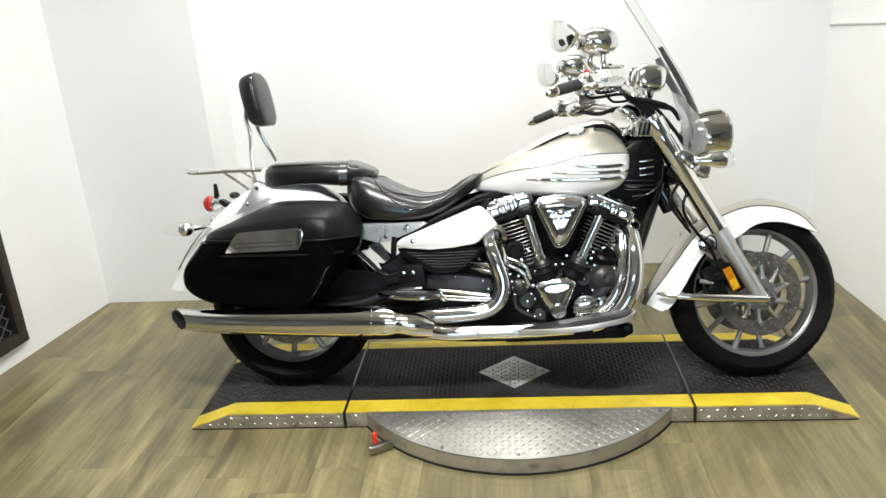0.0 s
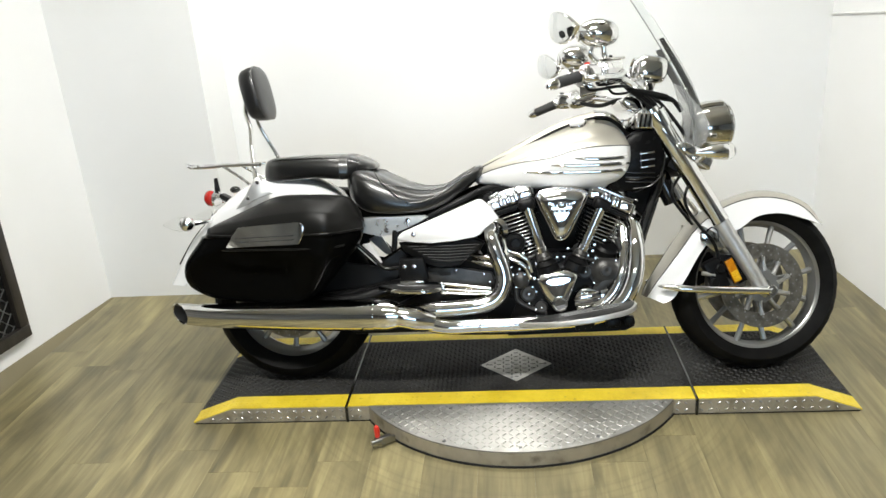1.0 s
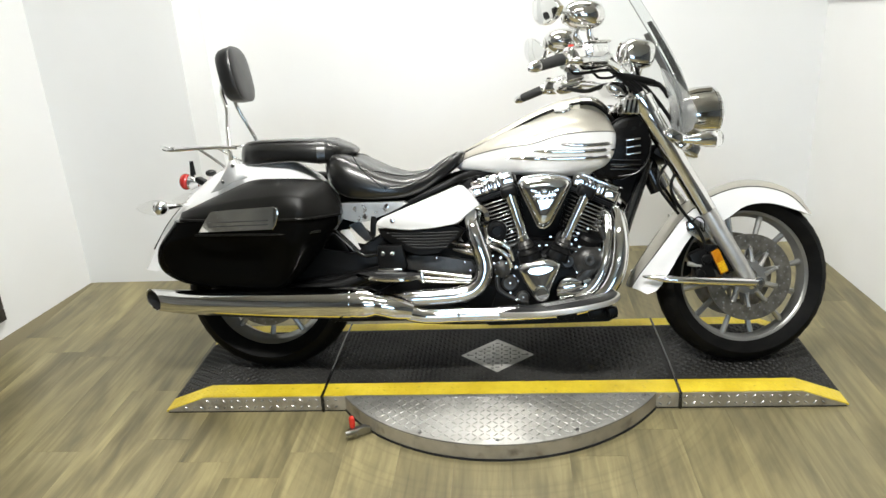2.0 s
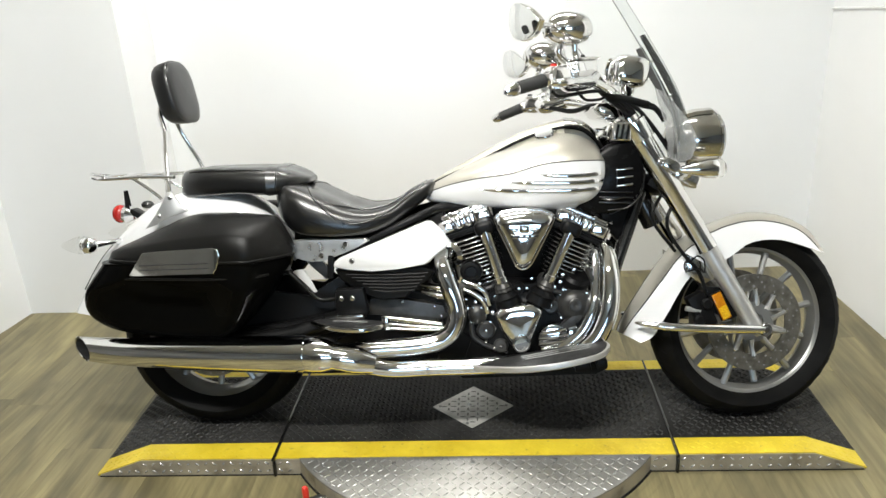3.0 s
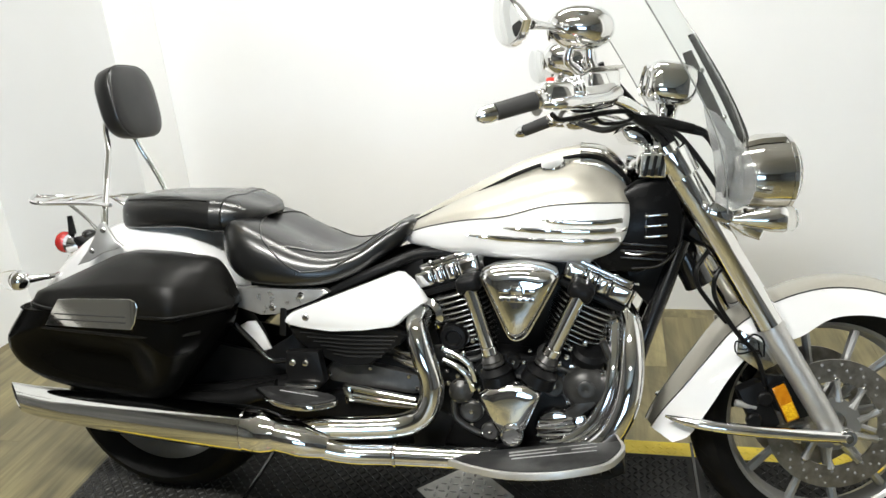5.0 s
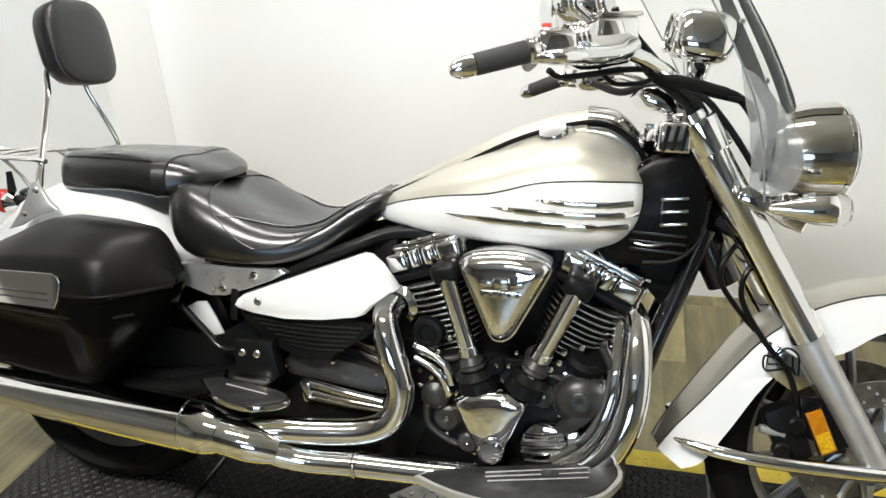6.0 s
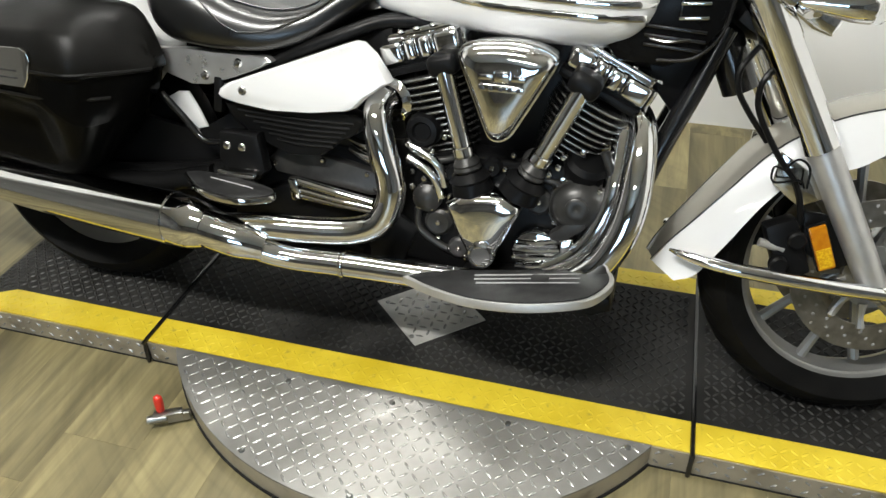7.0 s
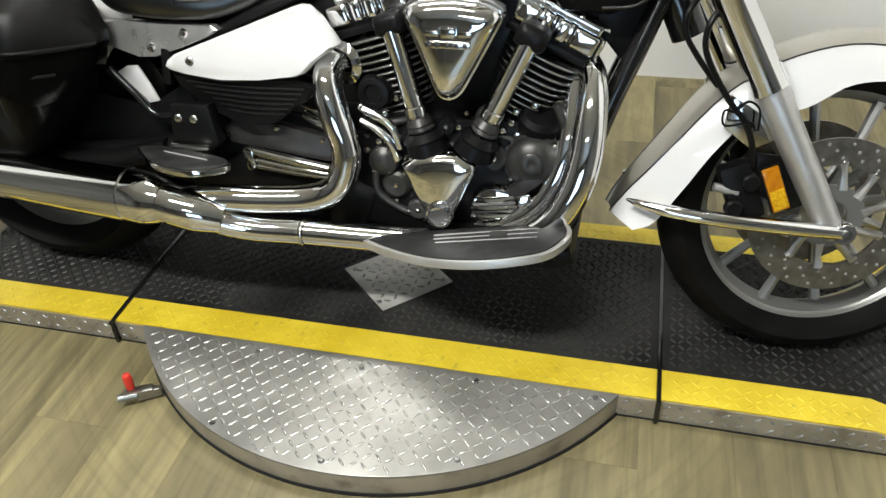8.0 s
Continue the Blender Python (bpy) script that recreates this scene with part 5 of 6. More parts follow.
def tail():
    path = [(-0.545, 0.585), (-0.60, 0.678), (-0.65, 0.73), (-0.74, 0.776), (-0.86, 0.788), (-0.97, 0.765), (-1.05, 0.718), (-1.135, 0.648), (-1.215, 0.567), (-1.272, 0.482), (-1.322, 0.392)]
    inner = [(-0.60, 0.515), (-0.66, 0.57), (-0.70, 0.60), (-0.77, 0.625), (-0.86, 0.632), (-0.94, 0.615), (-1.0, 0.58), (-1.07, 0.535), (-1.14, 0.485), (-1.2, 0.435), (-1.262, 0.382)]
    bm = bmesh.new()
    rings = []
    for q in spline([(*a, *b) for a, b in zip(path, inner)], 5):
        t, e = Vector((q[0], 0, q[1])), Vector((q[2], 0, q[3]))
        w = 1 - 0.5 * min(1, max(0, (-1.02 - q[0]) / 0.28))  # narrower towards the tip
        half = [t, t.lerp(e, 0.02) + Vector((0, 0.05 * w, 0)), t.lerp(e, 0.09) + Vector((0, 0.09 * w, 0)), t.lerp(e, 0.3) + Vector((0, 0.112 * w, 0)), e + Vector((0, 0.118 * w, 0))]
        rings.append([*[Vector((v.x, -v.y, v.z)) for v in reversed(half)], *half[1:]])
    skin(bm, rings, closed=False)
    fender = part("rear_fender", bm, WHITE_PAINT, bike, "white rear fender", smooth=60)
    fender.modifiers.new("shell", "SOLIDIFY").thickness = 0.003
    for side in (-1, 1):
        part("fender_lug", plate([(-0.56, 0.512), (-0.535, 0.526), (-0.511, 0.528), (-0.488, 0.49), (-0.471, 0.454), (-0.495, 0.447)], side * 0.112, side * 0.119, 0.003), WHITE_PAINT, fender)
    part("fender_seam", tube([(-1.13, -0.032, 0.648), (-1.17, -0.032, 0.612), (-1.225, -0.03, 0.552), (-1.285, -0.028, 0.464)], 0.0035, 8, 4), BLACK_SATIN, fender, "thin dark edge along the fender")
    part("tail_knob", ellipsoid((-1.028, -0.05, 0.745), (0.04, 0.04, 0.026), 18, 10), BLACK_GLOSS, fender, "small black knob")
    lamp = part("tail_lamp", ellipsoid((-1.143, -0.01, 0.714), (0.05, 0.06, 0.062), 24, 16), RED_LENS, bike, "round red tail lamp")
    part("lamp_cup", revolve([(0, 0.024), (0.02, 0.029), (0.03, 0.022), (0.045, 0.012)], (-1.138, -0.01, 0.714), (1, 0, -0.2), 24), CHROME, lamp)
    part("lamp_stem", tube([(-1.11, -0.01, 0.708), (-1.075, 0, 0.70), (-1.05, 0, 0.69)], 0.009, 10, 4), CHROME, lamp)
    part("tail_stub", tube([(-1.113, -0.012, 0.738), (-1.114, -0.012, 0.765), (-1.116, -0.012, 0.79)], [0.011, 0.009, 0.007], 10, 2), BLACK_SATIN, bike, "short black aerial stub")
    part("tail_bracket", rounded_box((0.045, 0.05, 0.02), 0.006, pose(-1.085, 0, 0.712, 0, 30, 0)), BLACK_SATIN, bike)
    for side in (-1, 1):
        c = Vector((-1.186, side * 0.15, 0.632))
        sig = part("turn_signal", ellipsoid(c, (0.058, 0.055, 0.055), 24, 16), CHROME, bike, "chrome rear turn signal")
        part("signal_lens", revolve([(0.014, 0.027), (0.03, 0.0265), (0.055, 0.021), (0.078, 0.012), (0.09, 0.004), (0.091, 0)], c, (-1, 0, 0), 22), LENS, sig, "clear lens")
        part("signal_stem", tube([c + Vector((0.02, -side * 0.01, 0)), (-1.135, side * 0.11, 0.633), (-1.115, side * 0.07, 0.632)], [0.012, 0.008, 0.009], 12, 4), CHROME, sig)


tail()


# ---- saddlebags
def saddlebag(side):
    bag = tagged(new("saddlebag"), "hard black saddlebag with leather texture")
    bag.parent = bike
    seam = 0.592
    back = Matrix.Translation((-0.026, 0, 0))
    toe = lambda x: (-0.691 - x) * 0.15  # noqa: E731  the bags stand closer together at the rear
    lower = [(-1.076, seam), (-1.098, 0.566), (-1.142, 0.515), (-1.170, 0.465), (-1.174, 0.42), (-1.152, 0.385), (-1.085, 0.351), (-0.95, 0.334), (-0.76, 0.328), (-0.705, 0.340), (-0.65, 0.376), (-0.582, 0.446), (-0.525, 0.51), (-0.495, 0.556), (-0.486, seam)]
    centre = Vector((-0.82, 0, 0.566))

    def shell(outline):
        pts = [Vector((p[0], 0, p[1])) for p in spline(outline, 4)]
        bm = bmesh.new()
        rings = []
        for y, k in ((0.15, 0.965), (0.165, 0.985), (0.215, 1.0), (0.262, 0.998), (0.292, 0.975), (0.314, 0.93), (0.331, 0.85), (0.340, 0.73), (0.343, 0.5)):
            ring = []
            for p in pts:
                dz = p.z - seam
                s = k if abs(dz) > 0.003 else 1 - (1 - k) * 0.55
                x = centre.x + (p.x - centre.x) * s
                z = seam + dz * k ** 1.1
                if x > centre.x:  # the front corner is cut back
                    x -= 0.068 * min(1, max(0, (y - 0.195) / 0.1)) * ((x - centre.x) / 0.334) ** 2
                drop = 0.075 * max(0, -dz - 0.096) / 0.14
                ring.append((x, side * (y - toe(x) - drop * (y / 0.34) ** 2), z))
            rings.append(ring)
        skin(bm, rings)
        return bm

    body = part("bag_body", shell(lower), BAG_SHADED, bag, m=back, smooth=60)
    stations = [  # x, top, crease and foot of the lid, and how far out each lies
        (-1.078, 0.612, 0.608, 0.200, 0.215, 0.225), (-1.056, 0.624, 0.612, 0.222, 0.270, 0.283), (-1.0, 0.645, 0.628, 0.232, 0.299, 0.316),
        (-0.9, 0.684, 0.645, 0.230, 0.322, 0.334), (-0.8, 0.720, 0.660, 0.230, 0.329, 0.342), (-0.7, 0.723, 0.668, 0.230, 0.330, 0.342),
        (-0.64, 0.721, 0.670, 0.230, 0.328, 0.341), (-0.592, 0.717, 0.664, 0.228, 0.316, 0.334), (-0.56, 0.714, 0.658, 0.218, 0.286, 0.306), (-0.532, 0.704, 0.650, 0.202, 0.252, 0.270),
        (-0.506, 0.664, 0.634, 0.186, 0.214, 0.230), (-0.488, 0.618, 0.612, 0.172, 0.186, 0.194)]
    bm = bmesh.new()
    rings = []
    for x, top, crease, yt, yc, yo in spline(stations, 5):
        mid = (yt + (yc - yt) * 0.5 + 0.008, top + (crease - top) * 0.42)
        ring = [(0.15, seam + 0.004), (0.15, top - 0.012), (0.162, top - 0.002), (yt - 0.02, top), (yt + 0.006, top - 0.003), mid, (yc - 0.007, crease + 0.006), (yc + 0.002, crease - 0.002), (yc + (yo - yc) * 0.5 + 0.002, (crease + seam) / 2), (yo, seam + 0.008), (yo - 0.003, seam + 0.004)]
        rings.append([(x, side * (y - toe(x)), z) for y, z in ring])
    skin(bm, rings)
    lid = part("bag_lid", bm, BAG_SHELL, bag, m=back, smooth=75)
    groove = [(-1.076, 0.215), (-1.06, 0.272), (-1.02, 0.312), (-0.94, 0.334), (-0.82, 0.341), (-0.66, 0.34), (-0.60, 0.334), (-0.562, 0.306), (-0.534, 0.271), (-0.508, 0.231), (-0.490, 0.196)]
    ridge = [(-1.0, 0.334), (-0.9, 0.341), (-0.72, 0.342), (-0.64, 0.336), (-0.60, 0.322), (-0.57, 0.297), (-0.545, 0.266)]
    part("bag_ridge", tube([(x, side * (y - toe(x)), seam + 0.004) for x, y in groove], 0.0046, 8, 5), BAG_SHELL, lid, m=back)
    part("bag_ridge", tube([(x, side * (y - toe(x)), seam - 0.045) for x, y in ridge], 0.0038, 8, 5), BAG_SHELL, body, m=back)
    trim = [(-0.989, 0.556), (-0.965, 0.590), (-0.936, 0.626), (-0.87, 0.632), (-0.71, 0.640), (-0.694, 0.634), (-0.690, 0.618), (-0.703, 0.580), (-0.715, 0.564)]
    bm = plate(trim, 0.333, 0.351, 0.004)
    for v in bm.verts:
        v.co.y = side * (v.co.y - toe(v.co.x))
    name_plate = part("bag_plate", bm, CHROME_DULL, bag, "chrome plate on the bag")
    for z in (0.578, 0.592):
        bm = rounded_box((0.22, 0.002, 0.0035), 0.0008, pose(-0.84, 0.3515, z, 0, -1.5, 0))
        for v in bm.verts:
            v.co.y = side * (v.co.y - toe(v.co.x))
        part("plate_groove", bm, PINSTRIPE, name_plate)


saddlebag(-1)
saddlebag(1)


# ---- exhaust
def exhaust():
    muffler = tagged(new("muffler"), "long chrome slash-cut muffler")
    muffler.parent = bike
    line = lambda x: -0.262 + (-0.4 - x) * 0.13  # noqa: E731  it draws in towards the rear
    body = [(-1.248, 0.037, 0.294), (-1.15, 0.0405, 0.288), (-1.0, 0.045, 0.286), (-0.83, 0.0495, 0.285), (-0.64, 0.0535, 0.287), (-0.486, 0.0555, 0.290)]
    bm = bmesh.new()
    rings = []
    for x, r, z in spline(body, 6):
        ring = []
        for j in range(40):
            a = math.tau * j / 40
            fade = min(1, max(0, (-1.05 - x) / 0.2))
            cut = fade * (0.045 * math.cos(a) + 0.007 * math.sin(a))  # the mouth is cut towards the outside
            ring.append((x - cut, line(x) + r * math.cos(a), z + r * math.sin(a)))
        rings.append(ring)
    skin(bm, rings, caps=False)
    shell = part("muffler_shell", bm, CHROME_SOFT, muffler, "polished chrome shell")
    shell.modifiers.new("shell", "SOLIDIFY").thickness = 0.003
    bm = bmesh.new()
    inner = []
    for x, r, z, fade in ((-1.05, 0.002, 0.287, 0), (-1.051, 0.036, 0.287, 0), (-1.15, 0.0363, 0.288, 0.5), (-1.243, 0.0335, 0.2935, 0.97)):
        inner.append([(x - fade * (0.045 * math.cos(math.tau * j / 40) + 0.007 * math.sin(math.tau * j / 40)), line(x) + r * math.cos(math.tau * j / 40), z + r * math.sin(math.tau * j / 40)) for j in range(40)])
    skin(bm, inner, caps=False)
    part("muffler_bore", bm, DARK_HOLE, muffler, "black muffler mouth")
    way = (1, -0.13, 0.02)
    end = Vector((-0.493, line(-0.493), 0.290))
    part("muffler_band", revolve([(0, 0.0555), (0.002, 0.0575), (0.008, 0.0575), (0.010, 0.0555)], end, way, 40), CHROME, muffler)
    part("muffler_cap", revolve([(0.01, 0.0555), (0.04, 0.0565), (0.065, 0.054), (0.088, 0.047), (0.1, 0.043), (0.102, 0.036)], end, (1, -0.13, -0.02), 40), CHROME, muffler)
    part("muffler_gap", revolve([(0.098, 0.039), (0.112, 0.038)], end, (1, -0.13, -0.02), 28), BLACK_SATIN, muffler)
    pipes = tagged(new("exhaust_pipes"), "two chrome exhaust pipes that merge")
    pipes.parent = bike
    collector = [(-0.402, -0.264, 0.287), (-0.37, -0.262, 0.281), (-0.33, -0.255, 0.270), (-0.28, -0.245, 0.256)]
    part("collector", tube(collector, [0.042, 0.043, 0.043, 0.033], 28, 5), CHROME, pipes)
    rear = [(-0.035, -0.10, 0.562), (-0.060, -0.14, 0.560), (-0.062, -0.173, 0.531), (-0.046, -0.186, 0.474), (-0.027, -0.188, 0.412), (-0.030, -0.190, 0.362), (-0.056, -0.193, 0.319), (-0.11, -0.197, 0.297), (-0.20, -0.212, 0.292), (-0.29, -0.228, 0.293), (-0.36, -0.25, 0.292)]
    part("rear_pipe", tube(rear, [0.026, 0.028, 0.029, 0.0295, 0.0295, 0.0295, 0.0295, 0.0295, 0.029, 0.029, 0.028], 28, 7), CHROME, pipes, "curved chrome header pipe")
    front = [(0.418, -0.075, 0.585), (0.436, -0.115, 0.555), (0.440, -0.152, 0.49), (0.436, -0.172, 0.42), (0.420, -0.184, 0.355), (0.385, -0.191, 0.295), (0.325, -0.195, 0.252), (0.24, -0.197, 0.234), (0.10, -0.206, 0.229), (-0.115, -0.216, 0.229), (-0.22, -0.226, 0.230), (-0.285, -0.24, 0.244), (-0.34, -0.253, 0.266)]
    part("front_pipe", tube(front, [0.023, 0.026, 0.030, 0.032, 0.032, 0.031, 0.029, 0.0275, 0.027, 0.027, 0.0275, 0.028, 0.03], 28, 7), CHROME, pipes, "curved chrome header pipe")
    part("inner_pipe", tube([(0.405, -0.09, 0.54), (0.402, -0.125, 0.46), (0.388, -0.145, 0.38), (0.352, -0.152, 0.31), (0.29, -0.155, 0.262)], 0.022, 20, 6), CHROME, pipes)
    part("pipe_clamp", revolve([(0, 0.0285), (0.002, 0.0298), (0.008, 0.0298), (0.01, 0.0285)], (-0.122, -0.216, 0.229), (1, -0.04, 0), 28), CHROME_DULL, pipes)
    flange = part("pipe_flange", revolve([(0, 0.042), (0.008, 0.044), (0.014, 0.036), (0.02, 0.031)], (-0.045, -0.112, 0.560), (-0.3, -1, -0.1), 28), CHROME, pipes, "chrome header flange")
    for a in (0.4, 2.3, 4.2):
        bolt(flange, (-0.048 + 0.036 * math.cos(a), -0.124, 0.560 + 0.036 * math.sin(a)), (0.1, -1, 0), 0.006)


exhaust()


# ---- engine
def domed(outline, rings):
    """A plate in the xz plane whose face swells out: rings of (y, share of the outline)."""
    pts = [tuple(p) for p in spline([*outline, outline[0]], 3)[:-1]]
    cx, cz = sum(p[0] for p in pts) / len(pts), sum(p[1] for p in pts) / len(pts)
    bm = bmesh.new()
    skin(bm, [[(cx + (x - cx) * k, y, cz + (z - cz) * k) for x, z in pts] for y, k in rings])
    return bm


def engine():
    eng = tagged(new("engine"), "black and chrome air-cooled V-twin engine")
    eng.parent = bike
    case = [(-0.04, 0.225), (0.10, 0.205), (0.34, 0.21), (0.405, 0.25), (0.41, 0.36), (0.37, 0.44), (0.30, 0.475), (0.24, 0.475), (0.20, 0.47), (0.12, 0.475), (0.05, 0.46), (-0.03, 0.42), (-0.08, 0.36), (-0.075, 0.28)]
    part("crankcase", plate(case, -0.130, 0.135, 0.02), ENGINE_BLACK, eng, "black crankcase")
    gear = [(-0.40, 0.30), (-0.33, 0.255), (-0.05, 0.245), (0.0, 0.30), (0.0, 0.40), (-0.06, 0.44), (-0.20, 0.455), (-0.33, 0.45), (-0.39, 0.39)]
    part("gearbox", plate(gear, -0.105, 0.12, 0.018), ENGINE_BLACK, eng)
    part("gear_cover", plate([(-0.325, 0.405), (-0.30, 0.432), (-0.19, 0.425), (-0.07, 0.402), (-0.055, 0.362), (-0.09, 0.352), (-0.25, 0.372), (-0.31, 0.378)], -0.128, -0.10, 0.008), ENGINE_GREY, eng, "grey gear cover")
    for x, z in ((-0.31, 0.396), (-0.20, 0.416), (-0.10, 0.398), (-0.08, 0.368)):
        bolt(eng, (x, -0.127, z), (0, -1, 0), 0.006, CHROME_DULL)

    # the two cylinders, with a separate plate for each cooling fin
    for base, top in ((Vector((0.083, 0, 0.42)), Vector((0.006, 0, 0.672))), (Vector((0.258, 0, 0.41)), Vector((0.370, 0, 0.650)))):
        way = (top - base).normalized()
        cyl = tagged(new("cylinder"), "black finned cylinder")
        cyl.parent = eng
        tilt = math.degrees(math.atan2(way.x, way.z))
        m = Matrix.Translation(base) @ pose(0, 0, 0, 0, tilt, 0)
        part("barrel", revolve([(0, 0.064), (0.262, 0.064)], base, way, 28), ENGINE_BLACK, cyl)
        for k in range(14):
            d = 0.022 + 0.0138 * k
            grow = 0.7 + 0.3 * min(1, k / 10)
            fin = bmesh.new()
            rim = []
            for j in range(44):
                a = math.tau * j / 44
                rim.append((0.084 * grow * math.copysign(abs(math.cos(a)) ** 0.7, math.cos(a)), 0.144 * grow * math.copysign(abs(math.sin(a)) ** 0.7, math.sin(a))))
            skin(fin, [[(x * f, y * f, z) for x, y in rim] for f, z in ((0.5, -0.0011), (0.95, -0.0016), (0.968, -0.0027), (0.988, -0.0027), (1.0, -0.001), (1.0, 0.001), (0.988, 0.0027), (0.968, 0.0027), (0.95, 0.0016), (0.5, 0.0011))])
            part("cooling_fin", fin, FIN_EDGE, cyl, m=m @ pose(0, 0, d), smooth=60)
        part("gasket_band", rounded_box((0.178, 0.236, 0.017), 0.006, m @ pose(0, 0, 0.222)), ENGINE_BLACK, cyl, "black joint under the head")
        part("head", rounded_box((0.168, 0.225, 0.03), 0.01, m @ pose(0, 0, 0.236)), ENGINE_BLACK, cyl, "black cylinder head")
        cover = part("rocker_cover", rounded_box((0.176, 0.226, 0.042), 0.013, m @ pose(0, 0, 0.256), segments=4), CHROME, cyl, "chrome rocker cover")
        part("rocker_crown", rounded_box((0.15, 0.2, 0.02), 0.009, m @ pose(0, 0, 0.283), segments=3), CHROME, cover)
        for x, w, deep in ((-0.062, 0.046, 0.016), (-0.024, 0.022, 0.01), (0.008, 0.024, 0.018), (0.052, 0.05, 0.013)):
            part("cover_lug", rounded_box((w, 0.03, 0.04), 0.009, m @ pose(x, -0.104 - deep * 0.5, 0.257), segments=3), CHROME, cover)
        for x in (-0.041, -0.008, 0.027, 0.078):
            # black bars paint the shade of the grooves between the lugs
            part("groove_shade", rounded_box((0.005, 0.008, 0.038), 0.0015, m @ pose(x, -0.113, 0.257)), DARK_HOLE, cover)
            bolt(cover, m @ Vector((x, -0.1, 0.29)), way, 0.007)

    # pushrod tubes in front of the cylinders
    for foot, head in (((0.119, -0.158, 0.456), (0.067, -0.166, 0.640)), ((0.246, -0.158, 0.460), (0.323, -0.166, 0.628))):
        f, h = Vector(foot), Vector(head)
        rod = part("pushrod_tube", tube([f, h], 0.0188, 22, 1), CHROME, eng, "chrome pushrod tube")
        w = (h - f).normalized()
        part("tube_collar", revolve([(0, 0.026), (0.004, 0.028), (0.010, 0.0255), (0.014, 0.027), (0.02, 0.024), (0.028, 0.02)], f - w * 0.008, w, 22), ENGINE_GREY, rod, "dark ribbed collar")
        part("tube_foot", revolve([(-0.05, 0.042), (-0.024, 0.038), (-0.018, 0.042), (-0.012, 0.036), (-0.004, 0.028)], f - w * 0.006, w, 22), ENGINE_BLACK, rod)
        part("tube_cap", rounded_box((0.06, 0.075, 0.042), 0.019, Matrix.Translation(h + w * 0.008 + Vector((0, 0.018, 0))) @ pose(0, 0, 0, 0, math.degrees(math.atan2(w.x, w.z)), 0), segments=4), ENGINE_BLACK, rod)
        part("tube_clip", revolve([(0, 0.0195), (0.002, 0.0215), (0.018, 0.0215), (0.02, 0.0195)], f + w * 0.022, w, 22), CHROME, rod)

    # the chrome cover between the cylinders
    shield = [(0.097, 0.672), (0.108, 0.688), (0.134, 0.697), (0.186, 0.702), (0.227, 0.699), (0.258, 0.690), (0.275, 0.676), (0.265, 0.648), (0.221, 0.565), (0.203, 0.534), (0.186, 0.521), (0.169, 0.521), (0.157, 0.534), (0.135, 0.584), (0.107, 0.646)]
    v = part("air_cover", domed(shield, ((-0.13, 1.0), (-0.176, 1.0), (-0.184, 0.985), (-0.191, 0.955), (-0.199, 0.88), (-0.2035, 0.81), (-0.2055, 0.76), (-0.2075, 0.5), (-0.2085, 0.25), (-0.2088, 0.04))), CHROME, eng, "triangular chrome cover between the cylinders", smooth=60)
    part("cover_rim", tube([(x, -0.179, z) for x, z in (*shield, shield[0])], 0.0035, 8, 3), CHROME, v)
    part("cover_slot", rounded_box((0.034, 0.004, 0.007), 0.0015, pose(0.178, -0.199, 0.681, 22, 0, 0)), PINSTRIPE, v)
    emblem = part("emblem", rounded_box((0.03, 0.005, 0.022), 0.006, pose(0.184, -0.2105, 0.645, 2, 0, 0)), CHROME_DULL, v, "plain raised chrome badge")
    for x in (-0.03, 0.03):
        part("emblem_wing", rounded_box((0.026, 0.004, 0.011), 0.003, pose(0.184 + x, -0.209, 0.643, 2, 0, 0)), CHROME_DULL, emblem)
    part("emblem_bar", rounded_box((0.082, 0.004, 0.012), 0.002, pose(0.184, -0.2102, 0.624, 0, 0, 0)), CHROME_DULL, emblem)
    for x in (0.150, 0.166, 0.184, 0.2, 0.216):
        part("emblem_stroke", rounded_box((0.008, 0.004, 0.007), 0.0015, pose(x, -0.2122, 0.624)), PINSTRIPE, emblem)

    low = [(0.086, 0.384), (0.108, 0.401), (0.136, 0.411), (0.187, 0.417), (0.220, 0.408), (0.236, 0.390), (0.219, 0.350), (0.195, 0.293), (0.179, 0.268), (0.152, 0.264), (0.136, 0.284), (0.108, 0.330)]
    c = part("cam_cover", domed(low, ((-0.128, 1.0), (-0.178, 1.0), (-0.188, 0.975), (-0.196, 0.9), (-0.2, 0.82), (-0.2015, 0.76), (-0.203, 0.5), (-0.2035, 0.05))), CHROME, eng, "chrome cam cover", smooth=50)
    part("cover_boss", revolve([(0, 0.028), (0.02, 0.028), (0.026, 0.0255), (0.0275, 0.021), (0.026, 0.0195), (0.026, 0)], (0.167, -0.186, 0.293), (0, -1, 0), 32), CHROME, c)
    for x, z in ((0.082, 0.375), (0.085, 0.325), (0.256, 0.375), (0.252, 0.33), (0.11, 0.428), (0.235, 0.43)):
        bolt(eng, (x, -0.129, z), (0, -1, 0), 0.0085, CHROME)

    # the round finned cover and the grey dome above it
    r = part("round_cover", revolve([(0, 0.052), (0.02, 0.052), (0.03, 0.046), (0.033, 0.036), (0.033, 0)], (0.268, -0.130, 0.293), (0, -1, 0), 40), CHROME, eng, "round chrome cover with ribs")
    for k in range(4):
        z = 0.266 + 0.0175 * k
        half = math.sqrt(max(0.0001, 0.046 ** 2 - (z - 0.293) ** 2))
        part("cover_rib", tube([(0.268 - half, -0.160, z - 0.006), (0.268, -0.168, z), (0.268 + half, -0.160, z + 0.006)], 0.0056, 8, 4), CHROME, r)
    part("starter_dome", revolve([(0, 0.056), (0.02, 0.055), (0.04, 0.046), (0.052, 0.03), (0.056, 0)], (0.335, -0.112, 0.394), (0.05, -1, 0.1), 36), ENGINE_GREY, eng, "grey metal dome")
